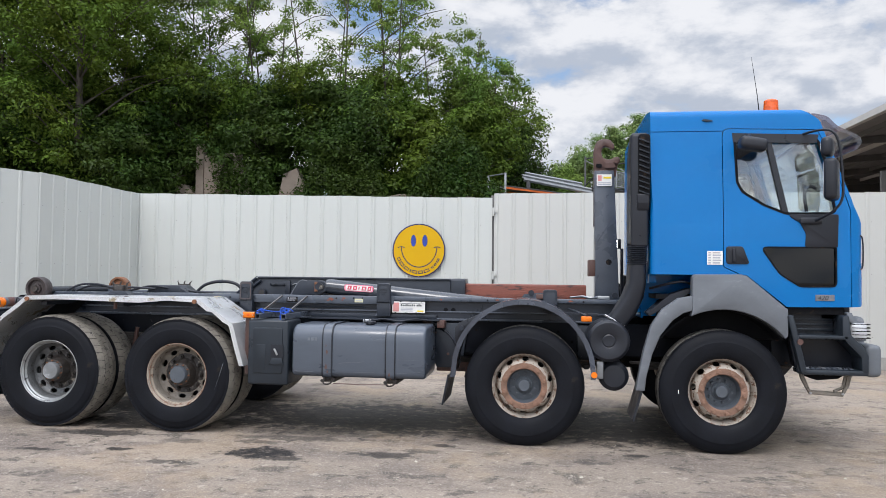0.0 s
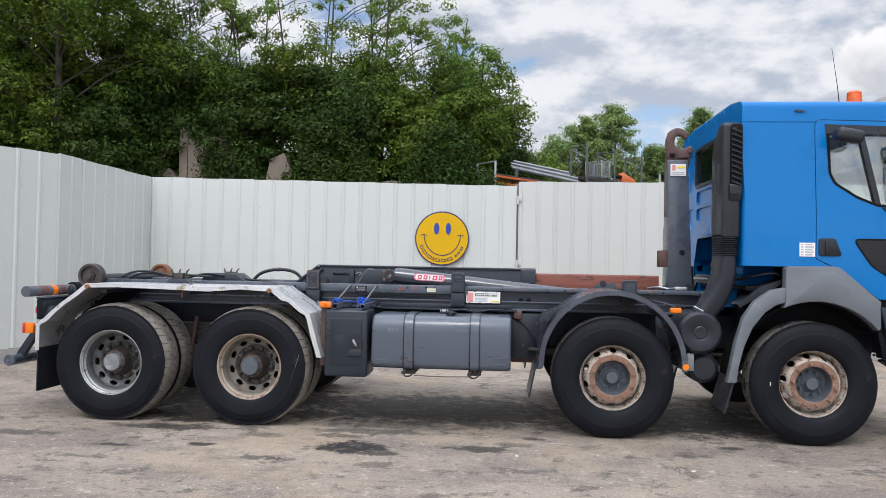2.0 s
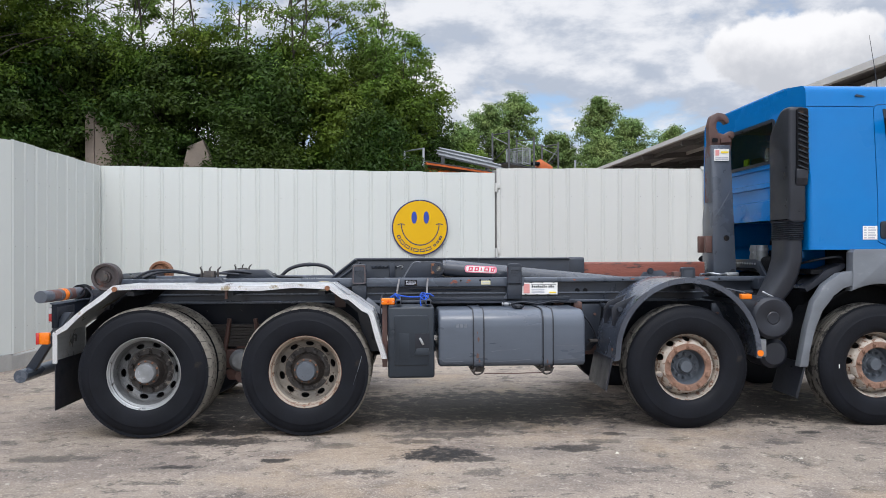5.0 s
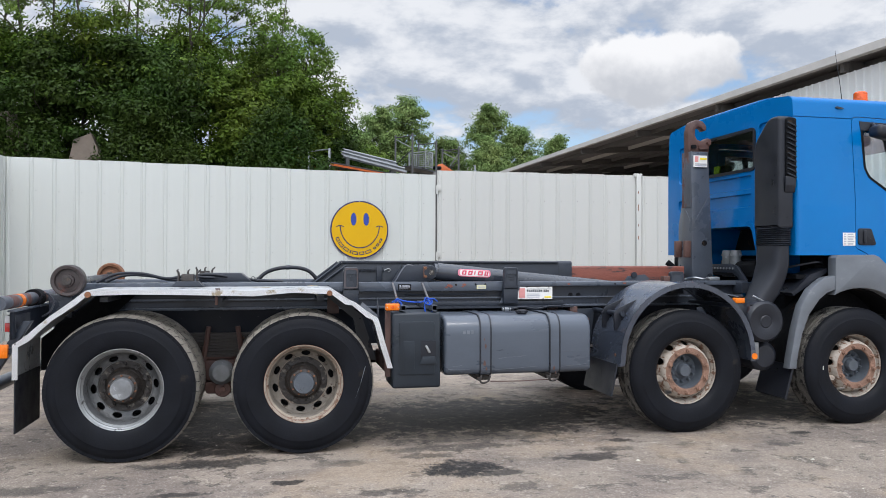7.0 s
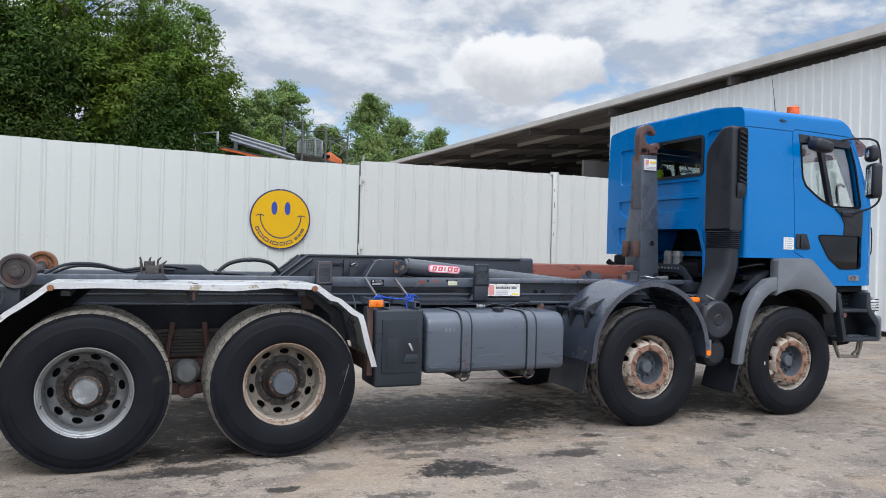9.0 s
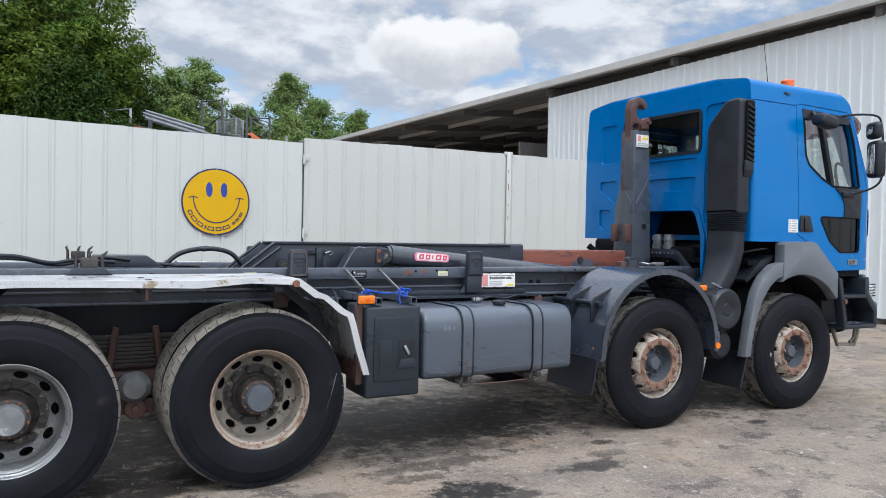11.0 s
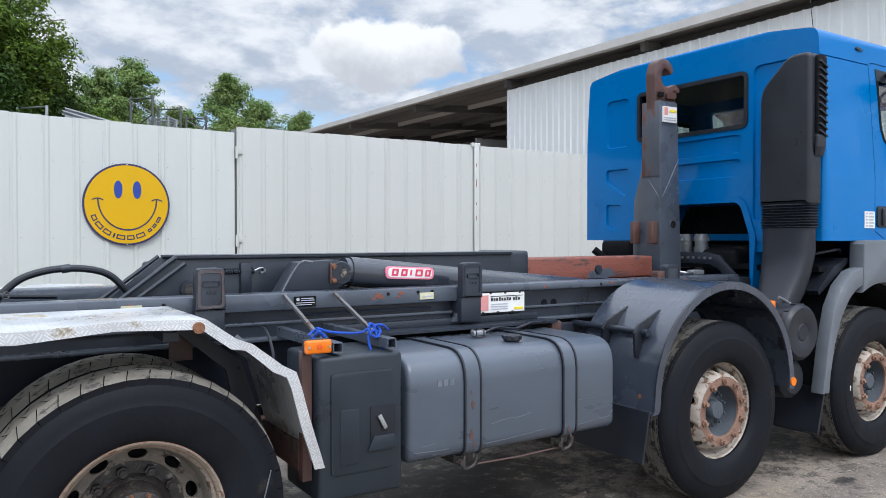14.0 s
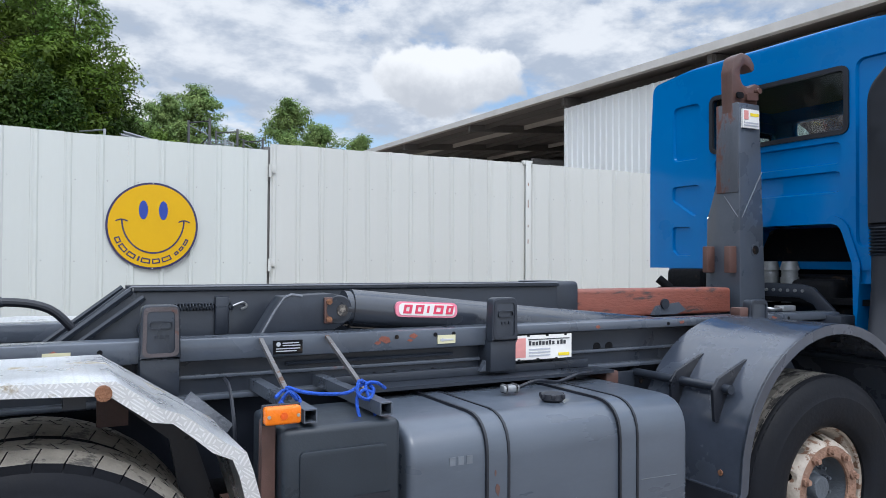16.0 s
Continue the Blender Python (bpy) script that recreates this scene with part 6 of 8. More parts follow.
hoses = (((-5.15, 7.95, 1.33), (-5.0, 7.98, 1.40), (-4.8, 8.0, 1.405), (-4.6, 8.05, 1.36), (-4.45, 8.1, 1.375), (-4.2, 8.15, 1.36)),
         ((-5.1, 8.05, 1.33), (-4.95, 8.08, 1.385), (-4.75, 8.12, 1.38), (-4.55, 8.2, 1.34), (-4.3, 8.22, 1.39), (-4.1, 8.25, 1.37)),
         ((-3.86, 8.42, 1.30), (-3.74, 8.43, 1.41), (-3.55, 8.44, 1.452), (-3.36, 8.44, 1.42), (-3.24, 8.44, 1.29)),
         ((-4.1, 8.32, 1.36), (-3.95, 8.34, 1.345), (-3.8, 8.34, 1.33), (-3.6, 8.36, 1.32)))
for k, h in enumerate(hoses):
    part("hydraulic_hose", tube(smooth_path(h, 6), 0.018 if k == 2 else 0.012, 10), M_PLASTIC, truck, "black rubber hydraulic hose")
for x, y0 in ((-3.866, 8.20), (-3.826, 8.02)):
    ring_m = finish("lash_ring", lathe([(0.015, -0.003), (0.018, 0.0), (0.015, 0.003), (0.012, 0.0)], 20, True), M_SCAFF)
    part("lash_ring", ring_m, M_SCAFF, truck, "small dark steel ring", m=Matrix.Translation((x, y0, 1.355)) @ Matrix.Rotation(radians(25), 4, "Z"))
part("hose_clip", cyl((-3.57, 8.44, 1.448), (-3.53, 8.44, 1.454), 0.022, seg=12), M_FRAME, truck)

# rear mudguards of tread plate
GUARD = [(-5.545, 0.64), (-5.545, 0.90), (-5.05, 1.295), (-3.205, 1.295), (-2.845, 1.060), (-2.722, 0.650)]


def checker_mat():
    mt = surf("tread_plate_aluminium", (0.70, 0.71, 0.72), 0.36, metal=0.6, vary=0.1, scale=3, fine=30, spots=(0.42, 0.36, 0.26), spot_amt=0.58, spot_scale=5)
    N, L = mt.node_tree.nodes, mt.node_tree.links
    co = N.new("ShaderNodeTexCoord")
    sep = N.new("ShaderNodeSeparateXYZ")
    L.new(co.outputs["Object"], sep.inputs[0])

    def m(op, a, c=0.0):
        n = N.new("ShaderNodeMath")
        n.operation = op
        for k, v in ((0, a), (1, c)):
            if isinstance(v, (int, float)):
                n.inputs[k].default_value = v
            else:
                L.new(v, n.inputs[k])
        return n.outputs[0]

    u, v = m("ADD", sep.outputs[0], m("MULTIPLY", sep.outputs[2], 0.35)), m("ADD", sep.outputs[1], sep.outputs[2])
    cell = 0.038
    cu, cv = m("DIVIDE", u, cell), m("DIVIDE", v, cell)
    par = m("GREATER_THAN", m("MODULO", m("ABSOLUTE", m("ADD", m("FLOOR", cu), m("FLOOR", cv))), 2.0), 0.5)
    fu, fv = m("SUBTRACT", m("FRACT", cu), 0.5), m("SUBTRACT", m("FRACT", cv), 0.5)
    d1, d2 = m("ADD", fu, fv), m("SUBTRACT", fu, fv)
    mixn = N.new("ShaderNodeMix")
    L.new(par, mixn.inputs[0]), L.new(d1, mixn.inputs[2]), L.new(d2, mixn.inputs[3])
    stripe = m("ABSOLUTE", m("SUBTRACT", m("FRACT", m("MULTIPLY", m("ADD", mixn.outputs[0], 2.0), 2.5)), 0.5))
    edge = m("LESS_THAN", m("MAXIMUM", m("ABSOLUTE", fu), m("ABSOLUTE", fv)), 0.44)
    hgt = m("MULTIPLY", m("LESS_THAN", stripe, 0.20), edge)
    pb = N["Principled BSDF"]
    src = pb.inputs["Base Color"].links[0].from_socket
    tone = N.new("ShaderNodeMix")
    tone.data_type, tone.blend_type = "RGBA", "MULTIPLY"
    tone.inputs[0].default_value = 1.0
    # bars lighter, gaps darker: relief shading and dirt, both put into the colour
    worn = N.new("ShaderNodeMapRange")
    worn.inputs[3].default_value, worn.inputs[4].default_value = 0.86, 1.08
    L.new(hgt, worn.inputs[0])
    L.new(src, tone.inputs[6])
    L.new(worn.outputs[0], tone.inputs[7])
    L.new(tone.outputs[2], pb.inputs["Base Color"])
    bn = N.new("ShaderNodeBump")
    bn.inputs["Strength"].default_value, bn.inputs["Distance"].default_value = 1.0, 0.006
    L.new(hgt, bn.inputs["Height"])
    L.new(bn.outputs[0], N["Principled BSDF"].inputs["Normal"])
    return mt


M_CHECK = checker_mat()
for side in (0, 1):
    g = (lambda y: y) if side == 0 else far
    off = [(-5.506, 0.64), (-5.506, 0.882), (-5.035, 1.256), (-3.221, 1.256), (-2.886, 1.042), (-2.767, 0.650)]
    bm = bmesh.new()
    n = 6
    thin = [(-5.538, 0.64), (-5.538, 0.897), (-5.046, 1.288), (-3.208, 1.288), (-2.852, 1.056), (-2.729, 0.650)]
    for i in range(n - 1):
        for sub in range(6):
            t0, t1 = sub / 6, (sub + 1) / 6
            wob = lambda t: 0.007 * math.sin(9 * t + 3 * i) + 0.004 * math.sin(23 * t + i)
            pa, pb = Vector(GUARD[i]).lerp(Vector(GUARD[i + 1]), t0), Vector(GUARD[i]).lerp(Vector(GUARD[i + 1]), t1)
            qa, qb = Vector(thin[i]).lerp(Vector(thin[i + 1]), t0), Vector(thin[i]).lerp(Vector(thin[i + 1]), t1)
            oa, ob = Vector(off[i]).lerp(Vector(off[i + 1]), t0), Vector(off[i]).lerp(Vector(off[i + 1]), t1)
            ya, yb = g(7.158), g(7.80)
            wa, wb = (wob(t0) if 0 < sub else 0), (wob(t1) if sub < 5 else 0)
            vs = [bm.verts.new(c) for c in ((pa.x, ya, pa.y + wa), (pb.x, ya, pb.y + wb), (pb.x, yb, pb.y), (pa.x, yb, pa.y), (qa.x, ya, qa.y + wa), (qb.x, ya, qb.y + wb), (qb.x, yb, qb.y), (qa.x, yb, qa.y))]
            for f in ((0, 1, 2, 3), (7, 6, 5, 4), (3, 2, 6, 7)):
                bm.faces.new([vs[k] for k in f])
            yl = g(7.152)
            lv = [bm.verts.new(c) for c in ((pa.x, yl, pa.y + wa), (pb.x, yl, pb.y + wb), (ob.x, yl, ob.y + wb * 1.6), (oa.x, yl, oa.y + wa * 1.6))]
            lw = [bm.verts.new((v.co.x, g(7.158), v.co.z)) for v in lv]
            bm.faces.new(lv), bm.faces.new(lw[::-1])
            bm.faces.new((lv[3], lv[2], lw[2], lw[3])), bm.faces.new((lv[0], lw[0], lw[1], lv[1]))
    bmesh.ops.remove_doubles(bm, verts=bm.verts, dist=0.0004)
    gd = part("mudguard", bm, M_CHECK, truck, "dented aluminium tread-plate rear mudguard", smooth=40)
    for x, z in ((-5.03, 1.265), (-3.235, 1.265)):
        part("bolt_head", cyl((x, g(7.135), z), (x, g(7.153), z), 0.022, seg=12), M_RUST, gd)
    for x, yy in ((-4.12, 7.42), (-4.10, 7.22)):
        part("bolt_tab", box(x - 0.018, x + 0.018, *sorted((g(yy), g(yy + 0.02))), 1.291, 1.298, bevel=0.002), M_BROWN, gd, "rusty bolt tab on the plate")
    part("hook_bracket", box(-4.12, -4.10, *sorted((g(7.20), g(7.24))), 1.175, 1.25, bevel=0.003), M_BROWN, gd, "rusty bent bracket")
    y = sorted((g(7.17), g(7.75)))
    part("mud_flap", box(-5.535, -5.525, *y, 0.24, 0.66), M_PLASTIC, truck, "black rubber mud flap")
    part("inner_guard", prism([(-2.93, 0.66), (-2.80, 0.66), (-2.93, 1.05), (-3.2, 1.26), (-3.26, 1.24), (-3.0, 1.02)], "y", *sorted((g(7.60), g(7.62)))), M_FRAME, truck)
    part("splash_panel", prism([(-5.53, 0.62), (-5.53, 0.88), (-5.04, 1.28), (-4.75, 1.28), (-5.10, 0.95), (-5.30, 0.62)], "y", *sorted((g(7.79), g(7.80)))), M_DARK, truck)
    for x in (-4.95, -4.1, -3.3):
        part("guard_bracket", box(x - 0.03, x + 0.03, *sorted((g(7.3), g(7.95))), 1.20, 1.235), M_FRAME, truck)
    part("gusset_plate", prism([(-2.95, 1.10), (-2.79, 0.985), (-2.76, 1.025), (-2.91, 1.155)], "y", *sorted((g(7.72), g(7.73)))), M_FLAT0, truck)
    part("rust_plate", box(-3.22, -3.12, *sorted((g(7.70), g(7.71))), 1.06, 1.2), M_BROWN, truck)

# battery box, rusty bracket and stored tubes
bx = part("battery_box", box(-2.715, -2.305, 7.235, 7.62, 0.465, 1.095, bevel=0.022, seg=3), M_BOXP, truck, "dark grey plastic battery box")
part("box_panel", prism(rounded([(-2.66, 0.58), (-2.66, 1.02), (-2.36, 1.02), (-2.36, 0.58)], 0.02), "y", 7.225, 7.24, bevel=0.004), M_BOXP, bx)
part("box_panel", prism(rounded([(-2.62, 0.62), (-2.62, 0.86), (-2.53, 0.86), (-2.53, 0.62)], 0.008), "y", 7.221, 7.226, bevel=0.002), M_BOXP, bx)
part("latch_recess", prism([(-2.475, 0.72), (-2.475, 0.86), (-2.35, 0.86), (-2.35, 0.72)], "y", 7.222, 7.2265), M_PLASTIC, bx)
part("latch_ramp", prism([(-2.49, 0.665), (-2.46, 0.73), (-2.36, 0.73), (-2.345, 0.665)], "y", 7.214, 7.226, bevel=0.003), M_BOXP, bx)
part("latch", box(-0.010, 0.010, -0.008, 0.004, -0.035, 0.035, bevel=0.004, m=Matrix.Translation((-2.42, 7.214, 0.79)) @ Matrix.Rotation(radians(-28), 4, "Y")), M_RIMS, bx, "small pale metal latch")
part("bracket_strip", box(-2.765, -2.722, 7.29, 7.33, 0.56, 1.115), M_BROWN, truck, "flat rusty bracket strip")
part("bracket_plate", box(-2.77, -2.72, 7.33, 7.9, 0.60, 0.72), M_BROWN, truck)
ml = part("marker_lamp", box(-2.772, -2.655, 7.225, 7.265, 1.113, 1.170, bevel=0.010, seg=3), M_ORANGE, truck, "orange rectangular side marker lamp")
part("lamp_disc", cyl((-2.713, 7.222, 1.141), (-2.713, 7.226, 1.141), 0.012, seg=14), M_BEACON, ml)
for x in (-2.760, -2.667):
    part("lamp_screw", cyl((x, 7.221, 1.141), (x, 7.227, 1.141), 0.0055, seg=10), M_STEEL, ml)
part("lamp_base", box(-2.776, -2.651, 7.255, 7.272, 1.108, 1.174, bevel=0.006), M_PLASTIC, ml, "black lamp base")
for x in (-2.622, -2.358):
    tb = bmesh.new()
    add_ring(tb, [(x - 0.022, 1.108), (x + 0.022, 1.108), (x + 0.022, 1.152), (x - 0.022, 1.152)], [(x - 0.018, 1.112), (x + 0.018, 1.112), (x + 0.018, 1.148), (x - 0.018, 1.148)], "y", 7.24, 7.96)
    part("square_tube", tb, M_FRAME2, truck, "grey square steel tube", smooth=20)
M_FLAT = surf("worn_flat_steel", (0.15, 0.145, 0.145), 0.45, metal=0.5, vary=0.3, scale=14, fine=60, bump=0.2, spots=(0.12, 0.075, 0.055), spot_amt=0.55, spot_scale=16)
for x in (-2.616, -2.341):
    part("flat_bar", tube([(x, 7.895, 1.312), (x - 0.028, 7.40, 1.165)], 0.011, 4), M_FLAT, truck, "worn flat steel bar")
rope = [(-2.62, 7.41, 1.145), (-2.60, 7.37, 1.19), (-2.57, 7.38, 1.16), (-2.60, 7.40, 1.20), (-2.55, 7.37, 1.185), (-2.48, 7.36, 1.175), (-2.40, 7.36, 1.172), (-2.35, 7.37, 1.19), (-2.31, 7.39, 1.195), (-2.30, 7.36, 1.165), (-2.34, 7.35, 1.18), (-2.37, 7.34, 1.15), (-2.36, 7.32, 1.08), (-2.32, 7.31, 1.06), (-2.31, 7.32, 1.10), (-2.33, 7.36, 1.19), (-2.29, 7.36, 1.20), (-2.25, 7.37, 1.175)]
part("rope", tube(smooth_path([(x - 0.055, y, z) for x, y, z in rope], 5), 0.0062, 7), M_ROPE, truck, "knotted bright blue rope")
part("rope", tube(smooth_path([(x - 0.055, y, z) for x, y, z in [(-2.33, 7.38, 1.20), (-2.36, 7.35, 1.21), (-2.37, 7.33, 1.17), (-2.33, 7.33, 1.15), (-2.30, 7.36, 1.18), (-2.34, 7.38, 1.21)]], 5), 0.0062, 7), M_ROPE, truck)
part("rope", tube(smooth_path([(x - 0.055, y, z) for x, y, z in [(-2.63, 7.37, 1.16), (-2.59, 7.35, 1.13), (-2.56, 7.38, 1.16), (-2.60, 7.41, 1.19), (-2.64, 7.39, 1.17)]], 5), 0.0062, 7), M_ROPE, truck)

part("battery_cable", tube(smooth_path([(-2.76, 7.88, 1.17), (-2.78, 7.70, 1.165), (-2.79, 7.58, 1.08), (-2.785, 7.56, 0.95), (-2.76, 7.58, 0.82)], 5), 0.007, 6), M_PLASTIC, truck, "black hanging battery cable")
# fuel tank
M_WEAR = surf("rubbed_grey_paint", (0.12, 0.137, 0.16), 0.5, vary=0.3, scale=30, fine=120)
TX0, TX1 = -2.27, -0.955
tk = prism(rounded([(7.245, 0.555), (7.245, 1.057), (7.90, 1.057), (7.90, 0.555)], [0.07, 0.15, 0.07, 0.07], 6), "x", TX0, TX1, bevel=0.028, seg=3)
tank = part("fuel_tank", tk, M_TANK, truck, "grey steel fuel tank with two straps", smooth=40)
for x0, x1 in ((-1.960, -1.868), (-1.338, -1.248)):
    prof = rounded([(7.238, 0.548), (7.238, 1.064), (7.905, 1.064), (7.905, 0.548)], [0.07, 0.15, 0.07, 0.07], 6)
    st = bmesh.new()
    add_ring(st, prof, offset_poly(prof, 0.007), "x", x0, x1)
    part("strap", st, M_TANK, tank, smooth=40)
    for x in (x0, x1):
        eb = bmesh.new()
        pr = rounded([(7.234, 0.544), (7.234, 1.068), (7.905, 1.068), (7.905, 0.544)], [0.07, 0.15, 0.07, 0.07], 6)
        add_ring(eb, pr, offset_poly(pr, 0.012), "x", x - 0.005, x + 0.005)
        part("strap_rubber", eb, M_PLASTIC, tank, smooth=40)
    xm = 0.5 * (x0 + x1)
    br = box(xm - 0.06, xm + 0.06, 7.32, 7.95, 0.50, 0.545, bevel=0.008)
    add_tube(br, smooth_path([(xm - 0.03, 7.27, 0.55), (xm - 0.04, 7.26, 0.50), (xm - 0.01, 7.27, 0.485), (xm + 0.03, 7.27, 0.50), (xm + 0.05, 7.27, 0.545)], 4), 0.009, 6)
    add_cyl(br, (xm - 0.05, 7.25, 0.52), (xm - 0.05, 7.29, 0.52), 0.016, seg=8)
    part("tank_bracket", br, M_GREASE, tank)
for pts in ([(-1.80, 0.690), (-1.72, 0.702), (-1.62, 0.704), (-1.55, 0.716)], [(-1.22, 0.742), (-1.12, 0.740), (-1.02, 0.738)], [(-1.23, 0.610), (-1.12, 0.618), (-1.0, 0.628)], [(-1.84, 0.598), (-1.65, 0.606), (-1.45, 0.618)], [(-2.24, 0.612), (-2.14, 0.606), (-2.05, 0.605)], [(-2.20, 0.635), (-2.12, 0.640)]):
    part("scratch", tube(smooth_path([(x, 7.2445, z) for x, z in pts], 4), 0.0016, 5), M_SCUFF, tank, "pale scratch in the paint")
for x in (-2.10, -2.065, -2.03):
    part("faded_mark", box(x - 0.012, x + 0.012, 7.2438, 7.246, 0.905, 0.935), M_WEAR, tank, "faded pale print")
part("tie_wire", tube([(-1.86, 7.28, 0.495), (-1.6, 7.28, 0.49), (-1.32, 7.28, 0.497)], 0.005, 5), M_BROWN, tank)
cap = finish("cap", lathe([(0.0, -0.028), (0.03, -0.028), (0.045, -0.022), (0.048, 0.0), (0.038, 0.01), (0.038, 0.02)], 28), M_PLASTIC)
cp = part("filler_cap", cap, M_PLASTIC, tank, "black ribbed filler cap", m=Matrix.Translation((-1.535, 7.425, 1.066)) @ Matrix.Rotation(radians(-90), 4, "X"))
for k in range(6):
    part("cap_lug", finish("cap_lug", box(0.030, 0.056, -0.024, -0.004, -0.009, 0.009, bevel=0.004), M_PLASTIC), M_PLASTIC, cp, m=Matrix.Rotation(radians(60 * k), 4, "Y"))
part("latch_clip", box(-1.655, -1.575, 7.60, 7.64, 1.072, 1.100, bevel=0.006), M_STEEL, tank, "bright worn metal clip")
for x in (-1.64, -1.59):
    part("clip_jaw", box(x - 0.007, x + 0.007, 7.600, 7.645, 1.066, 1.104, bevel=0.003), M_SCAFF, tank, "worn clip jaw")
part("tank_cable", tube(smooth_path([(-1.575, 7.62, 1.085), (-1.45, 7.66, 1.10), (-1.30, 7.70, 1.08), (-1.15, 7.74, 1.10), (-1.0, 7.80, 1.09)], 5), 0.009, 6), M_PLASTIC, tank, "black cable along the tank")
rg = random.Random(12)
for x, z, r_ in ((-1.915, 0.80, 0.016), (-1.922, 0.655, 0.020), (-1.908, 0.61, 0.013), (-1.925, 0.86, 0.008), (-1.30, 0.60, 0.014), (-1.285, 0.56, 0.010)):
    pts = [(x + 0.7 * r_ * rg.uniform(0.5, 1.2) * math.cos(a * 0.7), z + 1.5 * r_ * rg.uniform(0.5, 1.2) * math.sin(a * 0.7)) for a in range(9)]
    part("strap_rust", prism(pts, "y", 7.2366, 7.2384), M_BROWN, tank, "rust patch on the strap")
part("tank_shelf", box(-2.3, -0.9, 7.78, 7.98, 1.085, 1.10), M_FRAME, truck)
part("side_bar", box(-2.3, -0.95, 7.915, 7.95, 1.10, 1.14, bevel=0.004), M_FRAME, truck)

# second axle mudguard
BX, BZ, BR = -0.035, 0.66, 0.665
for side in (0, 1):
    g = (lambda y: y) if side == 0 else far
    out = [(BX + BR * math.cos(radians(a)), BZ + BR * 1.02 * math.sin(radians(a))) for a in range(-4, 176, 6)] + [(BX - BR - 0.005, 0.62), (BX - BR - 0.02, 0.60)]
    inn = [(BX + (x - BX) * 0.985, BZ + (z - BZ) * 0.985) for x, z in out]
    bm = prism(out + inn[::-1], "y", *sorted((g(7.19), g(7.84))), bevel=0.0)
    lip_in = [(BX + (x - BX) * 0.93, BZ + (z - BZ) * 0.93) for x, z in out]
    add_prism(bm, out + lip_in[::-1], "y", *sorted((g(7.186), g(7.20))))
    mg = part("mudguard", bm, M_PLASTIC if side else surf("mudguard_black", (0.044, 0.053, 0.072), 0.24, spec=0.6, coat=0.3, vary=0.25, scale=4, fine=40, bump=0.02), truck, "black plastic arched mudguard over the second axle", smooth=30)
    part("mud_flap", prism([(BX - BR - 0.02, 0.62), (BX - BR - 0.035, 0.62), (BX - BR - 0.09, 0.34), (BX - BR - 0.075, 0.34)], "y", *sorted((g(7.20), g(7.80)))), M_PLASTIC, truck, "black rubber mud flap")
    if side == 0:
        part("support_rod", cyl((-0.62, 7.31, 1.05), (-0.62, 7.97, 1.05), 0.022, seg=14), M_FRAME, mg)
        for y0 in (7.35, 7.61):
            part("rod_bracket", prism(rounded([(-0.68, 0.90), (-0.69, 1.05), (-0.65, 1.10), (-0.46, 1.18), (-0.46, 1.15), (-0.60, 1.03), (-0.655, 0.90)], 0.01), "y", y0, y0 + 0.018, bevel=0.003), M_PLASTIC, mg)
        part("support_rod", cyl((0.42, 7.22, 1.12), (0.42, 7.95, 1.12), 0.02, seg=14), M_FRAME, mg)
        part("reflector", cyl((0.615, 7.178, 0.66), (0.615, 7.19, 0.66), 0.028, seg=20), M_ORANGE, mg, "round orange reflector")
        for z in (0.72, 0.69):
            part("rivet", cyl((-0.70 + (z - 0.69), 7.30, z), (-0.705 + (z - 0.69), 7.30, z), 0.014, seg=8), M_RUST, mg)

# air filter, air dryer and intake column behind the cab
af = finish("air_filter", lathe([(0.0, -0.008), (0.05, -0.010), (0.06, -0.004), (0.075, -0.012), (0.165, -0.010), (0.185, 0.006), (0.192, 0.02), (0.192, 0.055), (0.183, 0.06), (0.183, 0.5), (0.0, 0.5)], 48), M_PLASTIC)
can = part("air_filter", af, M_PLASTIC, truck, "black round air filter housing", m=Matrix.Translation((0.745, 7.205, 0.972)))
for k in range(14):
    part("rib", finish("rib", box(0.183, 0.197, 0.02, 0.055, -0.008, 0.008), M_PLASTIC), M_PLASTIC, can, m=Matrix.Rotation(2 * math.pi * k / 14, 4, "Y"))
part("air_dryer", finish("air_dryer", lathe([(0.0, -0.02), (0.10, -0.01), (0.135, 0.02), (0.14, 0.05), (0.14, 0.30), (0.0, 0.31)], 32), M_PLASTIC), M_PLASTIC, truck, "black round reservoir", m=Matrix.Translation((0.80, 7.30, 0.64)))
part("dryer_bracket", box(0.64, 0.70, 7.24, 7.32, 0.62, 0.78, bevel=0.006), M_ALUC, truck, "oxidised metal bracket")
ml = part("marker_lamp", box(0.50, 0.60, 7.30, 7.36, 1.135, 1.185, bevel=0.010, seg=3), M_ORANGE, truck, "orange side marker lamp")
part("lamp_bracket", tube(smooth_path([(0.40, 7.85, 1.23), (0.48, 7.5, 1.215), (0.55, 7.33, 1.19)], 5), 0.012, 6), M_FRAME, truck)
part("lamp_bracket", box(0.30, 0.66, 7.42, 7.46, 1.19, 1.21), M_FRAME, truck)
# intake column
ic = finish("intake", prism(rounded([(7.285, 1.84), (7.285, 2.90), (7.45, 2.90), (7.675, 2.68), (7.675, 1.84)], [0.02, 0.05, 0.16, 0.22, 0.02], 6), "x", 0.945, 1.108, bevel=0.030, seg=4), M_PLASTIC, 40)
col = part("intake_column", ic, M_PLASTIC, truck, "tall black plastic air intake column")
# near-black backing stands in for the shade between the slats
part("louvre_frame", prism(rounded([(1.01, 2.26), (1.01, 2.88), (1.115, 2.88), (1.115, 2.26)], 0.03), "y", 7.262, 7.29, bevel=0.004), M_DARK, col)
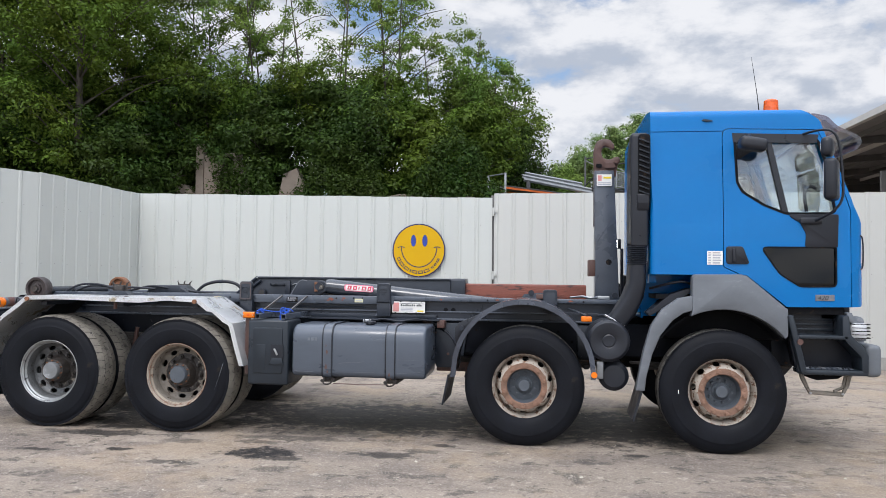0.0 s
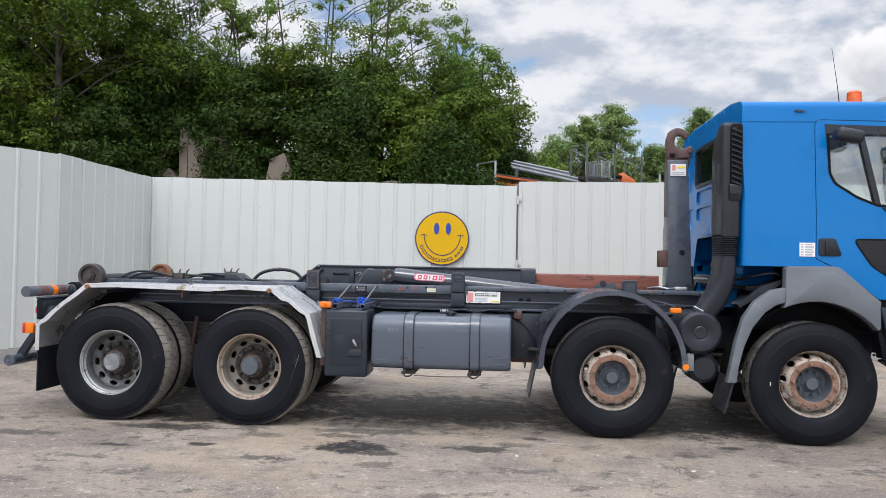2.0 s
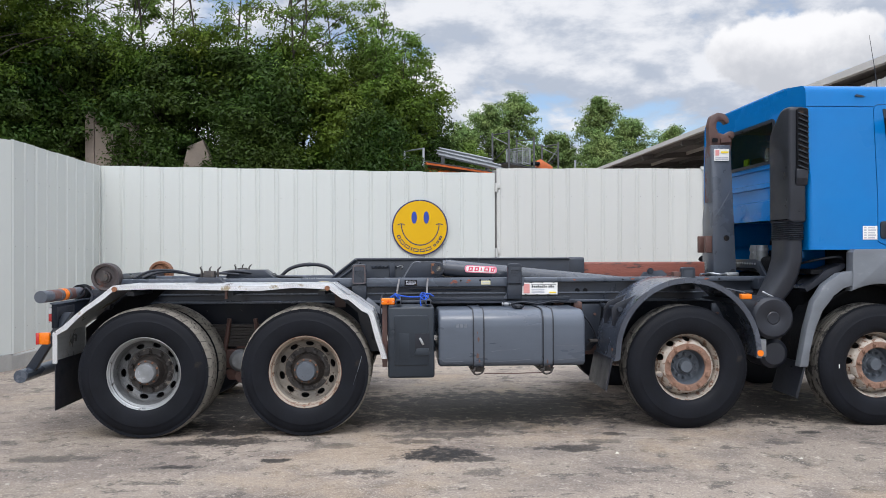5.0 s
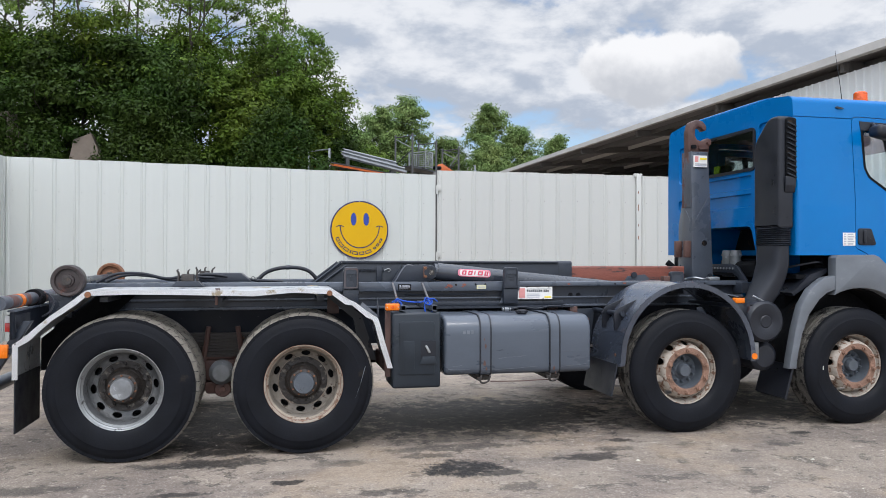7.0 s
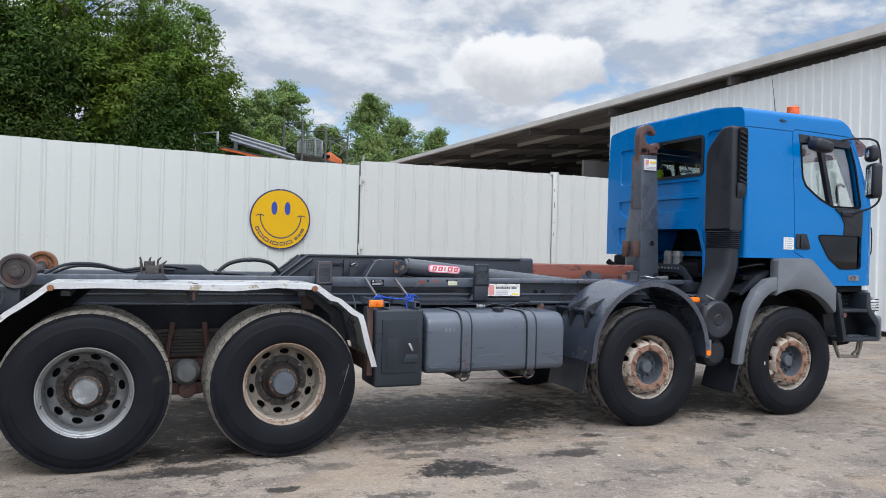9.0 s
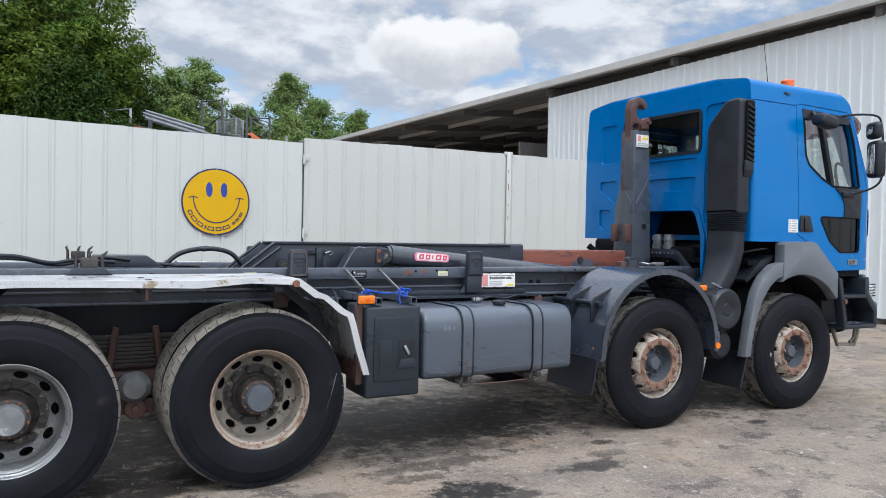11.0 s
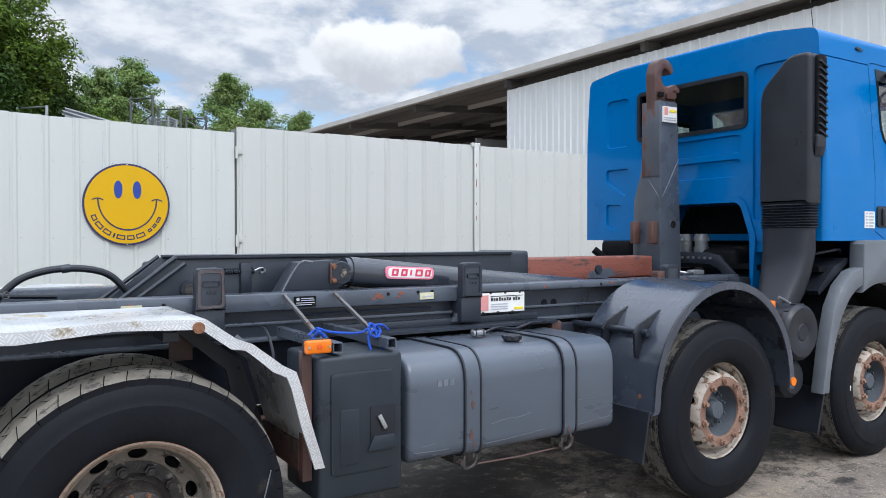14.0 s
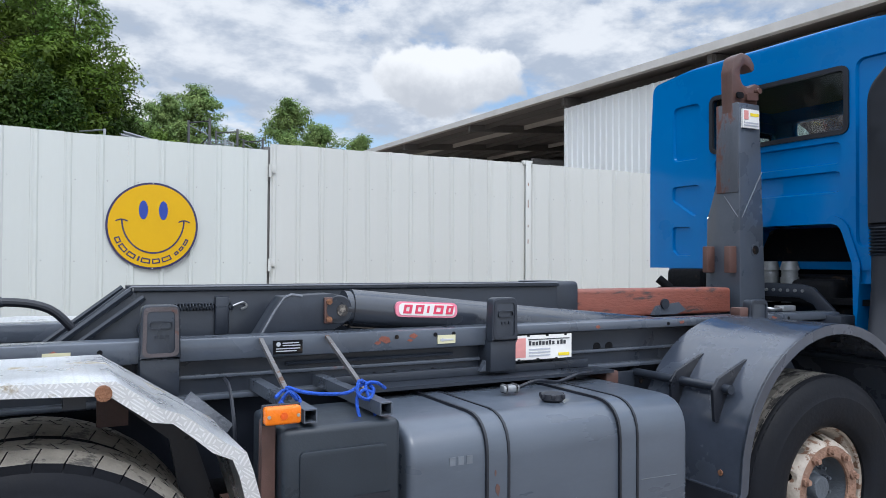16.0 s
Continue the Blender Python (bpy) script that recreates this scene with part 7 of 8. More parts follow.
# slats lighter than the column: the sky light they catch, put into colour
for k in range(11):
    z = 2.335 + 0.048 * k
    part("louvre", finish("louvre", box(-0.050, 0.050, -0.012, 0.016, -0.006, 0.006, bevel=0.002), M_BOXP), M_BOXP, col, m=Matrix.Translation((1.0635, 7.258, z)) @ Matrix.Rotation(radians(22), 4, "Y") @ Matrix.Rotation(radians(8), 4, "X"))
part("chin", prism(rounded([(7.255, 2.33), (7.258, 2.24), (7.285, 2.15), (7.34, 2.33)], 0.02), "x", 1.0, 1.112, bevel=0.014), M_PLASTIC, col)
bl = bmesh.new()
rings = []
for k in range(19):
    z, q = 1.672 + 0.0098 * k, 0.008 if k % 2 else -0.006
    rings.append([bl.verts.new((1.022 + (0.078 + q) * math.copysign(abs(math.cos(a)) ** 0.45, math.cos(a)), 7.480 + (0.192 + q) * math.copysign(abs(math.sin(a)) ** 0.45, math.sin(a)), z)) for a in [2 * math.pi * t / 32 for t in range(32)]])
for a, b in zip(rings, rings[1:]):
    for k in range(32):
        bl.faces.new((a[k], a[(k + 1) % 32], b[(k + 1) % 32], b[k]))
bl.faces.new(rings[0]), bl.faces.new(rings[-1])
part("bellows", bl, M_PLASTIC, col, "ribbed rubber bellows", smooth=20)
dn = bmesh.new()
secs = []
for (xc, yc, z, hx, hy) in ((1.018, 7.480, 1.675, 0.078, 0.185), (1.015, 7.48, 1.50, 0.085, 0.182), (0.975, 7.475, 1.36, 0.10, 0.165), (0.90, 7.46, 1.22, 0.115, 0.14), (0.81, 7.44, 1.10, 0.11, 0.11)):
    secs.append([dn.verts.new((xc + hx * math.copysign(abs(math.cos(a)) ** 0.55, math.cos(a)), yc + hy * math.copysign(abs(math.sin(a)) ** 0.55, math.sin(a)), z)) for a in [2 * math.pi * k / 28 for k in range(28)]])
for a, b in zip(secs, secs[1:]):
    for k in range(28):
        dn.faces.new((a[k], a[(k + 1) % 28], b[(k + 1) % 28], b[k]))
dn.faces.new(secs[0]), dn.faces.new(secs[-1])
part("duct", dn, M_PLASTIC, col, smooth=50)
part("hose_clamp", tube([(0.72 + 0.0, 7.36, 1.20), (0.80, 7.33, 1.155), (0.90, 7.35, 1.105)], 0.010, 6), M_STEEL, col, "bright metal hose clamp")

# front mudguards: grey plastic
for side in (0, 1):
    g = (lambda y: y) if side == 0 else far
    WX, WZ = AX[0], 0.53
    arch = [(WX + 0.70 * math.cos(radians(a)), WZ + 0.745 * math.sin(radians(a))) for a in range(42, 116, 6)]
    body = [(2.295, 1.05), (2.295, 1.285), (1.955, 1.575), (1.90, 1.592), (1.50, 1.588), (1.478, 1.56), (1.478, 1.255)]
    bm = prism(body + arch[::-1], "y", *sorted((g(7.185), g(7.30))), bevel=0.012)
    fg = part("front_mudguard", bm, M_GREYP, truck, "scuffed grey plastic front mudguard", smooth=30)
    outer = [(1.485, 1.395), (1.36, 1.37), (1.22, 1.27), (1.12, 1.12), (1.05, 0.88), (1.00, 0.62), (0.985, 0.53)]
    inner = [(1.065, 0.53), (1.08, 0.66), (1.13, 0.86), (1.20, 1.03), (1.31, 1.17), (1.40, 1.235), (1.485, 1.262)]
    part("rear_section", prism(outer + inner, "y", *sorted((g(7.195), g(7.29))), bevel=0.010), M_GREYP, fg)
    arc2 = [(WX + 0.70 * math.cos(radians(a)), WZ + 0.75 * math.sin(radians(a))) for a in range(40, 182, 6)]
    arc3 = [(WX + 0.685 * math.cos(radians(a)), WZ + 0.735 * math.sin(radians(a))) for a in range(40, 182, 6)]
    part("liner", prism(arc2 + arc3[::-1], "y", *sorted((g(7.29), g(7.70)))), M_DARK, fg, smooth=30)
    part("mud_flap", prism([(1.06, 0.56), (1.04, 0.56), (0.955, 0.26), (0.975, 0.24)], "y", *sorted((g(7.22), g(7.66)))), M_PLASTIC, truck, "black rubber mud flap")
    part("cab_step_bracket", prism([(1.30, 1.40), (1.48, 1.46), (1.48, 1.42), (1.12, 1.20), (1.10, 1.23)], "y", *sorted((g(7.31), g(7.55)))), M_PLASTIC, truck)


# ---- cab ----
def cab_solid(d):
    """The cab's body, shrunk by d: side, plan and front outlines cut out of each other."""
    side = rounded([(1.125 + d, 1.585 + d), (1.125 + d, 3.175 - d), (2.46 - d, 3.105 - d), (2.61 - d, 3.0 - d), (2.885 - d, 2.20), (2.985 - d, 2.03), (2.972 - d, 1.315 + d), (2.31 + d, 1.305 + d), (1.965 + d * 0.4, 1.585 + d)],
                   [0.0, 0.05, 0.18, 0.12, 0.15, 0.12, 0.04, 0.01, 0.02], 5)
    plan = rounded([(1.12 + d, 7.265 + d), (1.12 + d, far(7.265) - d), (2.995 - d, far(7.265) - d), (2.995 - d, 7.265 + d)], [0.07, 0.07, 0.22, 0.22], 6)
    front = rounded([(7.265 + d, 1.2), (7.262 + d, 2.0), (7.335 + d, 3.102 - d), (7.75, 3.158 - d), (CY, 3.175 - d), (far(7.75), 3.158 - d), (far(7.335) - d, 3.102 - d), (far(7.262) - d, 2.0), (far(7.265) - d, 1.2)], [0, 0.3, 0.085, 0.4, 0.4, 0.4, 0.085, 0.3, 0], 6)
    me = finish("cab", prism(side, "y", 7.0, far(7.0)), M_BLUE, 0)
    return cut(me, [prism(plan, "z", 1.0, 3.4), prism(front, "x", 0.8, 3.3)], "INTERSECT")


WIN = [(1.868, 2.845), (2.590, 2.825), (2.660, 2.60), (2.722, 2.165), (2.68, 2.14), (2.30, 2.14), (2.12, 2.215), (1.93, 2.34), (1.885, 2.43)]
WIN = rounded(WIN, [0.04, 0.06, 0.1, 0.02, 0.02, 0.12, 0.2, 0.06, 0.1], 4)
LOW = rounded([(2.088, 1.838), (2.722, 1.838), (2.722, 1.495), (2.42, 1.490), (2.25, 1.60)], [0.03, 0.02, 0.04, 0.08, 0.2], 4)
RW = rounded([(7.905, 2.47), (7.905, 2.885), (9.005, 2.885), (9.005, 2.47)], 0.05, 5)
WS = rounded([(7.46, 2.12), (7.56, 2.90), (far(7.56), 2.90), (far(7.46), 2.12)], 0.06, 4)
ARCH = rounded([(7.86, 1.2), (7.865, 1.62), (7.955, 1.885), (8.85, 1.885), (8.98, 1.62), (8.98, 1.2)], [0, 0.15, 0.09, 0.09, 0.15, 0], 5)
DOOR = rounded([(1.768, 1.66), (1.768, 2.925), (2.585, 2.905), (2.70, 2.66), (2.845, 2.17), (2.848, 1.2), (2.2, 1.2), (1.90, 1.60)], [0.02, 0.06, 0.06, 0.1, 0.1, 0, 0, 0.1], 4)
shell = cut(cab_solid(0.0), [cab_solid(0.055)])
shell = cut(shell, [prism(WIN, "y", 6.9, far(6.9)), prism(LOW, "y", 6.9, far(6.9)), prism(RW, "x", 0.9, 1.5), prism(WS, "x", 2.3, 3.3), prism(ARCH, "x", 0.9, 1.5)])
# pressed panels in the rear wall
for pts, r in (([(7.94, 2.26), (7.94, 2.425), (8.99, 2.425), (8.99, 2.26)], 0.06), ([(7.94, 2.075), (7.94, 2.235), (8.99, 2.235), (8.99, 2.075)], 0.06), ([(9.11, 2.43), (9.11, 2.89), (9.41, 2.89), (9.41, 2.43)], 0.07),
               ([(9.15, 1.96), (9.09, 2.20), (9.14, 2.25), (9.42, 2.25), (9.42, 2.12)], 0.05), ([(9.20, 1.67), (9.20, 1.92), (9.42, 1.93), (9.42, 1.72), (9.36, 1.67)], 0.05), ([(7.50, 1.72), (7.50, 2.93), (7.86, 2.93), (7.86, 1.72)], 0.08)):
    o = rounded(pts, r, 5)
    pb = bmesh.new()
    lo = [pb.verts.new((1.10, u, v)) for u, v in o]
    hi = [pb.verts.new((1.146, u, v)) for u, v in offset_poly(o, 0.018)]
    pb.faces.new(lo), pb.faces.new(hi)
    for k in range(len(o)):
        pb.faces.new((lo[k], lo[(k + 1) % len(o)], hi[(k + 1) % len(o)], hi[k]))
    shell = cut(shell, [pb])
near_door = cut(shell.copy(), [prism(DOOR, "y", 6.9, 7.7)], "INTERSECT")
far_door = cut(shell.copy(), [prism(DOOR, "y", far(7.7), far(6.9))], "INTERSECT")
BIG = offset_poly(DOOR, -0.007)
shell = cut(shell, [prism(BIG, "y", 6.9, 7.7), prism(BIG, "y", far(7.7), far(6.9))])
# seams in roof and corner panels
shell = cut(shell, [box(1.10, 1.762, 7.2, 7.337, 2.901, 2.909)])
cab = part("cab", paint(shell, M_BLUE, 28), M_BLUE, truck, "glossy blue truck cab")
doors = [part("door", paint(d, M_BLUE, 28), M_BLUE, cab, "blue cab door with black lower trim") for d in (near_door, far_door)]

# arch liner and engine cover below the rear wall
ao = offset_poly(ARCH, -0.025)
lin = bmesh.new()
add_ring(lin, ao, ARCH, "x", 1.11, 1.60)
part("arch_liner", lin, M_BLUE, cab, smooth=40)
part("arch_lip", add_ring(bmesh.new(), offset_poly(ARCH, -0.05), ARCH, "x", 1.108, 1.124), M_BLUE, cab, smooth=40)
part("tunnel_wall", prism(ao, "x", 1.60, 1.62), M_DARK, cab)
for y0, y1 in ((7.50, 7.86), (8.98, 9.46)):
    part("rear_skirt", prism(rounded([(y0, 1.50), (y0, 1.60), (y1, 1.60), (y1, 1.50)], 0.02), "x", 1.14, 1.20), M_BLUE, cab)
part("cab_floor", box(1.18, 2.9, 7.35, far(7.35), 1.36, 1.40), M_DARK, cab)
part("underbody", box(1.25, 2.85, 7.62, far(7.62), 0.98, 1.34, bevel=0.03), M_DARK, truck)

# glazing
for s, d in zip((0, 1), doors):
    g = (lambda y: y) if s == 0 else far
    lean = lambda z: 0.0 if z < 2.0 else (z - 2.0) / 1.13 * 0.073
    for pts, mt, nm, dep, lab in ((offset_poly(WIN, -0.006), M_GLASS, "window_pane", 0.030, ""), (offset_poly(LOW, -0.006), M_DGLASS, "lower_pane", 0.014, "dark tinted low door window")):
        bm = bmesh.new()
        lo = [bm.verts.new((u, g(7.265 + dep + lean(v)), v)) for u, v in pts]
        hi = [bm.verts.new((u, g(7.269 + dep + lean(v)), v)) for u, v in pts]
        bm.faces.new(lo), bm.faces.new(hi)
        for k in range(len(pts)):
            bm.faces.new((lo[k], lo[(k + 1) % len(pts)], hi[(k + 1) % len(pts)], hi[k]))
        ob = part(nm, bm, mt, d, lab, smooth=0)
        ob.visible_shadow = False
    # rubber frames
    for pts, nm, w in ((WIN, "window_rubber", 0.015), (LOW, "pane_rubber", 0.005)):
        rb = bmesh.new()
        add_ring(rb, offset_poly(pts, -0.008), offset_poly(pts, w), "y", *sorted((0.0, 0.012)))
        for v in rb.verts:
            v.co.y = g(7.262 + lean(v.co.z) - 0.003 + v.co.y)
        part(nm, rb, M_DARK, d, smooth=30)
    # divider bar between the panes
    dv = bmesh.new()
    for (xa, za, xb, zb) in ((2.165, 2.83, 2.305, 2.14),):
        for w in (0,):
            vs = [dv.verts.new((x + o, g(7.268 + lean(z) + y), z)) for y in (0.0, 0.05) for x, z, o in ((xa, za, -0.024), (xa, za, 0.024), (xb, zb, 0.024), (xb, zb, -0.024))]
            for f in ((0, 1, 2, 3), (7, 6, 5, 4), (0, 4, 5, 1), (1, 5, 6, 2), (2, 6, 7, 3), (3, 7, 4, 0)):
                dv.faces.new([vs[j] for j in f])
    part("divider", dv, M_PLASTIC, d, smooth=0)
    top = bmesh.new()
    vs = [top.verts.new((x, g(7.262 + lean(z) + y), z)) for y in (-0.004, 0.012) for x, z in ((1.850, 2.885), (2.600, 2.862), (2.575, 2.785), (1.860, 2.800))]
    for f in ((0, 1, 2, 3), (7, 6, 5, 4), (0, 4, 5, 1), (1, 5, 6, 2), (2, 6, 7, 3), (3, 7, 4, 0)):
        top.faces.new([vs[j] for j in f])
    part("top_trim", top, M_PLASTIC, d, "black trim over the window")
    trim = prism(rounded([(2.30, 2.135), (2.745, 2.135), (2.735, 1.842), (2.46, 1.842), (2.47, 1.96), (2.42, 2.06)], [0.03, 0.02, 0.01, 0.02, 0.08, 0.05]), "y", *sorted((g(7.255), g(7.272))), bevel=0.004)
    part("mirror_trim", trim, M_PLASTIC, d, "black plastic trim panel")
    kn = box(2.41, 2.60, *sorted((g(7.225), g(7.262))), 2.045, 2.105, bevel=0.018, seg=3)
    part("grip", kn, M_PLASTIC, d)
    hd = part("door_handle", prism(rounded([(1.785, 1.685), (1.785, 1.845), (1.93, 1.845), (1.985, 1.70), (1.975, 1.685)], 0.03), "y", *sorted((g(7.252), g(7.272))), bevel=0.006), M_PLASTIC, d, "black recessed door handle")
    part("pull", box(1.835, 1.868, *sorted((g(7.235), g(7.255))), 1.70, 1.83, bevel=0.012, seg=3), M_PLASTIC, hd)
rbm = bmesh.new()
add_ring(rbm, offset_poly(RW, -0.014), offset_poly(RW, 0.018), "x", 1.112, 1.135)
part("rear_window_rubber", rbm, M_PLASTIC, cab, smooth=30)
ob = part("rear_window", prism(offset_poly(RW, -0.004), "x", 1.140, 1.145), M_RGLASS, cab, "tinted rear cab window", smooth=0)
ob.visible_shadow = False
wsb = bmesh.new()
vs = [wsb.verts.new(c) for c in ((2.86, 7.47, 2.13), (2.62, 7.57, 2.89), (2.62, far(7.57), 2.89), (2.86, far(7.47), 2.13), (2.865, 7.47, 2.13), (2.625, 7.57, 2.89), (2.625, far(7.57), 2.89), (2.865, far(7.47), 2.13))]
for f in ((0, 1, 2, 3), (7, 6, 5, 4), (0, 4, 5, 1), (1, 5, 6, 2), (2, 6, 7, 3), (3, 7, 4, 0)):
    wsb.faces.new([vs[j] for j in f])
ob = part("windscreen", wsb, M_GLASS, cab, smooth=0)
ob.visible_shadow = False

# interior
for y0 in (7.62, 8.78):
    st = box(1.62, 2.10, y0, y0 + 0.52, 1.72, 1.86, bevel=0.05, seg=3)
    add_box(st, -0.07, 0.07, y0 + 0.03, y0 + 0.49, 0.0, 0.62, bevel=0.05, seg=3, m=Matrix.Translation((1.66, 0, 1.84)) @ Matrix.Rotation(radians(-12), 4, "Y"))
    add_box(st, -0.05, 0.05, y0 + 0.14, y0 + 0.38, 0.0, 0.20, bevel=0.05, seg=3, m=Matrix.Translation((1.53, 0, 2.45)) @ Matrix.Rotation(radians(-8), 4, "Y"))
    add_box(st, 1.66, 2.02, y0 + 0.08, y0 + 0.44, 1.40, 1.74, bevel=0.02)
    part("seat", st, M_SEAT, cab, "dark fabric cab seat")
part("dashboard", prism(rounded([(2.40, 1.42), (2.36, 1.98), (2.50, 2.09), (2.80, 2.09), (2.86, 1.42)], 0.05), "y", 7.40, far(7.40), bevel=0.03), M_TRIMIN, cab)
sw = finish("steering_wheel", lathe([(0.215, -0.016), (0.226, 0.0), (0.215, 0.016), (0.202, 0.0)], 36, True), M_PLASTIC)
part("steering_wheel", sw, M_PLASTIC, cab, m=Matrix.Translation((2.26, 9.02, 2.10)) @ Matrix.Rotation(radians(-62), 4, "Y") @ Matrix.Rotation(radians(90), 4, "X"))
part("door_grab", tube(smooth_path([(2.52, 7.37, 2.12), (2.50, 7.39, 2.32), (2.54, 7.40, 2.40), (2.60, 7.38, 2.38)], 5), 0.016, 8), M_PLASTIC, cab)
part("engine_tunnel", box(1.64, 2.4, 8.10, 8.80, 1.40, 1.92, bevel=0.06), M_TRIMIN, cab)
part("vest", box(1.24, 1.27, 8.74, 8.84, 2.47, 2.60, bevel=0.01), M_LIME, cab, "folded lime-yellow safety vest")
part("headliner", box(1.20, 2.45, 7.45, far(7.45), 2.985, 3.0), M_TRIMIN, cab)

# labels and badge
st = part("weight_label", box(1.620, 1.755, 7.259, 7.2645, 1.678, 1.802), M_PAPER, cab, "white weight label with grey print")
for k in range(5):
    z = 1.787 - 0.023 * k
    part("print_bar", box(1.630, 1.652, 7.2565, 7.259, z - 0.007, z + 0.006), M_GREYINK, st)
    part("print_bar", box(1.668, 1.742 if k % 2 else 1.73, 7.2565, 7.259, z - 0.007, z + 0.006), M_GREYINK, st)
bd = part("badge", box(2.545, 2.705, 7.257, 7.264, 1.365, 1.420, bevel=0.004), M_GREYP, doors[0], "grey number badge")
tc = bpy.data.curves.new("number", "FONT")
tc.body, tc.size, tc.extrude, tc.align_x, tc.shear = "420", 0.060, 0.001, "CENTER", 0.25
tob = new("work_text", tc)
bpy.context.view_layer.update()
tme = bpy.data.meshes.new_from_object(tob.evaluated_get(bpy.context.evaluated_depsgraph_get()))
bpy.data.objects.remove(tob)
tme.materials.append(M_INK)
part("number", tme, M_INK, bd, smooth=0, m=Matrix.Translation((2.605, 7.2555, 1.372)) @ Matrix.Rotation(radians(90), 4, "X"))
part("roof_nick", prism(rounded([(1.585, 3.005), (1.60, 3.02), (1.66, 3.01), (1.69, 3.0), (1.63, 2.995)], 0.004), "y", 7.315, 7.34), M_FRAME, cab, "chipped roof trim clip")

# beacon, aerial, visor
part("beacon", finish("beacon", lathe([(0.0, 0.165), (0.05, 0.160), (0.066, 0.145), (0.070, 0.03), (0.074, 0.02), (0.074, 0.0), (0.0, 0.0)], 28), M_BEACON), M_BEACON, cab, "orange rotating beacon on the roof", m=Matrix.Translation((2.344, 7.86, 3.150)) @ Matrix.Rotation(radians(90), 4, "X"))
part("beacon_foot", cyl((2.344, 7.86, 3.07), (2.344, 7.86, 3.155), 0.06, seg=24), M_PLASTIC, cab)
part("aerial", tube([(2.30, 8.05, 3.08), (2.27, 8.06, 3.40), (2.22, 8.08, 3.80)], 0, 5, taper=[0.008, 0.004, 0.002]), M_PLASTIC, cab, "thin whip aerial")
vz = [(2.50, 3.055), (2.60, 3.09), (2.72, 3.06), (2.82, 2.96), (2.95, 2.90), (3.02, 2.855), (3.015, 2.80), (2.97, 2.74), (2.955, 2.75), (2.985, 2.805), (2.94, 2.87), (2.81, 2.925), (2.71, 3.02), (2.60, 3.055)]
part("sun_visor", prism(rounded(vz, [0.02, 0.1, 0.1, 0.1, 0.1, 0.05, 0.05, 0.006, 0.006, 0.05, 0.08, 0.1, 0.1, 0.08], 4), "y", 7.46, far(7.46)), M_SMOKE, cab, "smoked plastic sun visor", smooth=40)
for y0 in (7.40, far(7.46)):
    part("visor_bracket", box(2.38, 2.56, y0, y0 + 0.06, 3.035, 3.085, bevel=0.015), M_PLASTIC, cab)

# mirrors
for s in (0, 1):
    g = (lambda y: y) if s == 0 else far
    mg = -1 if s == 0 else 1
    turn_m = Matrix.Translation((2.62, g(7.03), 0)) @ Matrix.Rotation(radians(28 if s else -28), 4, "Z") @ Matrix.Translation((-2.62, -g(7.03), 0))
    mi = part("mirror", box(2.552, 2.660, *sorted((g(6.93), g(7.13))), 2.235, 2.60, bevel=0.040, seg=4), M_PLASTIC, cab, "large black door mirror", m=turn_m)
    part("mirror_glass", box(2.549, 2.556, *sorted((g(6.968), g(7.092))), 2.275, 2.56, bevel=0.002), M_CHROME, mi)
    m2 = part("wide_mirror", box(2.530, 2.625, *sorted((g(6.93), g(7.12))), 2.615, 2.785, bevel=0.045, seg=4), M_PLASTIC, cab, "rounded black wide-angle mirror", m=turn_m)
    part("mirror_glass", box(2.527, 2.534, *sorted((g(6.98), g(7.07))), 2.665, 2.735, bevel=0.002), M_CHROME, m2)
    part("mirror_arm", tube(smooth_path([(2.46, g(7.33), 2.865), (2.54, g(7.20), 2.875), (2.60, g(7.04), 2.845), (2.655, g(7.02), 2.76), (2.685, g(7.02), 2.55), (2.69, g(7.02), 2.27), (2.63, g(7.06), 2.15), (2.54, g(7.22), 2.075)], 5), 0.011, 8), M_PLASTIC, cab)
    km = box(-0.125, 0.115, *sorted((g(7.09), g(7.25))), -0.058, 0.058, bevel=0.042, seg=4, m=Matrix.Translation((2.0, 0, 2.755)) @ Matrix.Rotation(radians(10), 4, "Y"))
    part("kerb_mirror", km, M_PLASTIC, cab, "black kerb mirror over the door window")
    part("kerb_mirror_arm", tube([(1.98, g(7.24), 2.78), (2.0, g(7.31), 2.86)], 0.02, 8), M_PLASTIC, cab)
    # steps, lamp, bumper end
    stp = part("cab_steps", prism([(2.30, 1.30), (2.86, 1.30), (2.90, 0.95), (2.93, 0.76), (2.42, 0.76), (2.33, 1.22)], "y", *sorted((g(7.42), g(7.55))), bevel=0.01), M_PLASTIC, truck, "black plastic cab steps")
    ys = sorted((g(7.19), g(7.425)))
    part("tread", box(2.35, 2.80, *ys, 1.030, 1.066, bevel=0.010), M_BOXP, stp, "upper step tread")
    part("tread", box(2.40, 2.955, *ys, 0.718, 0.764, bevel=0.012), M_BOXP, stp, "lower step tread")
    part("side_wall", prism(rounded([(2.745, 1.06), (2.745, 1.235), (2.80, 1.25), (2.815, 1.075), (2.93, 0.955), (2.958, 0.90), (2.958, 0.74), (2.905, 0.74), (2.90, 0.88), (2.79, 0.995)], [0.01, 0.03, 0.03, 0.03, 0.05, 0.03, 0.01, 0.01, 0.04, 0.03]), "y", *ys, bevel=0.008), M_BOXP, stp)
    part("step_post", prism(rounded([(2.283, 1.235), (2.335, 1.24), (2.445, 0.745), (2.395, 0.735)], 0.015), "y", *sorted((g(7.17), g(7.26))), bevel=0.010), M_BOXP, stp)
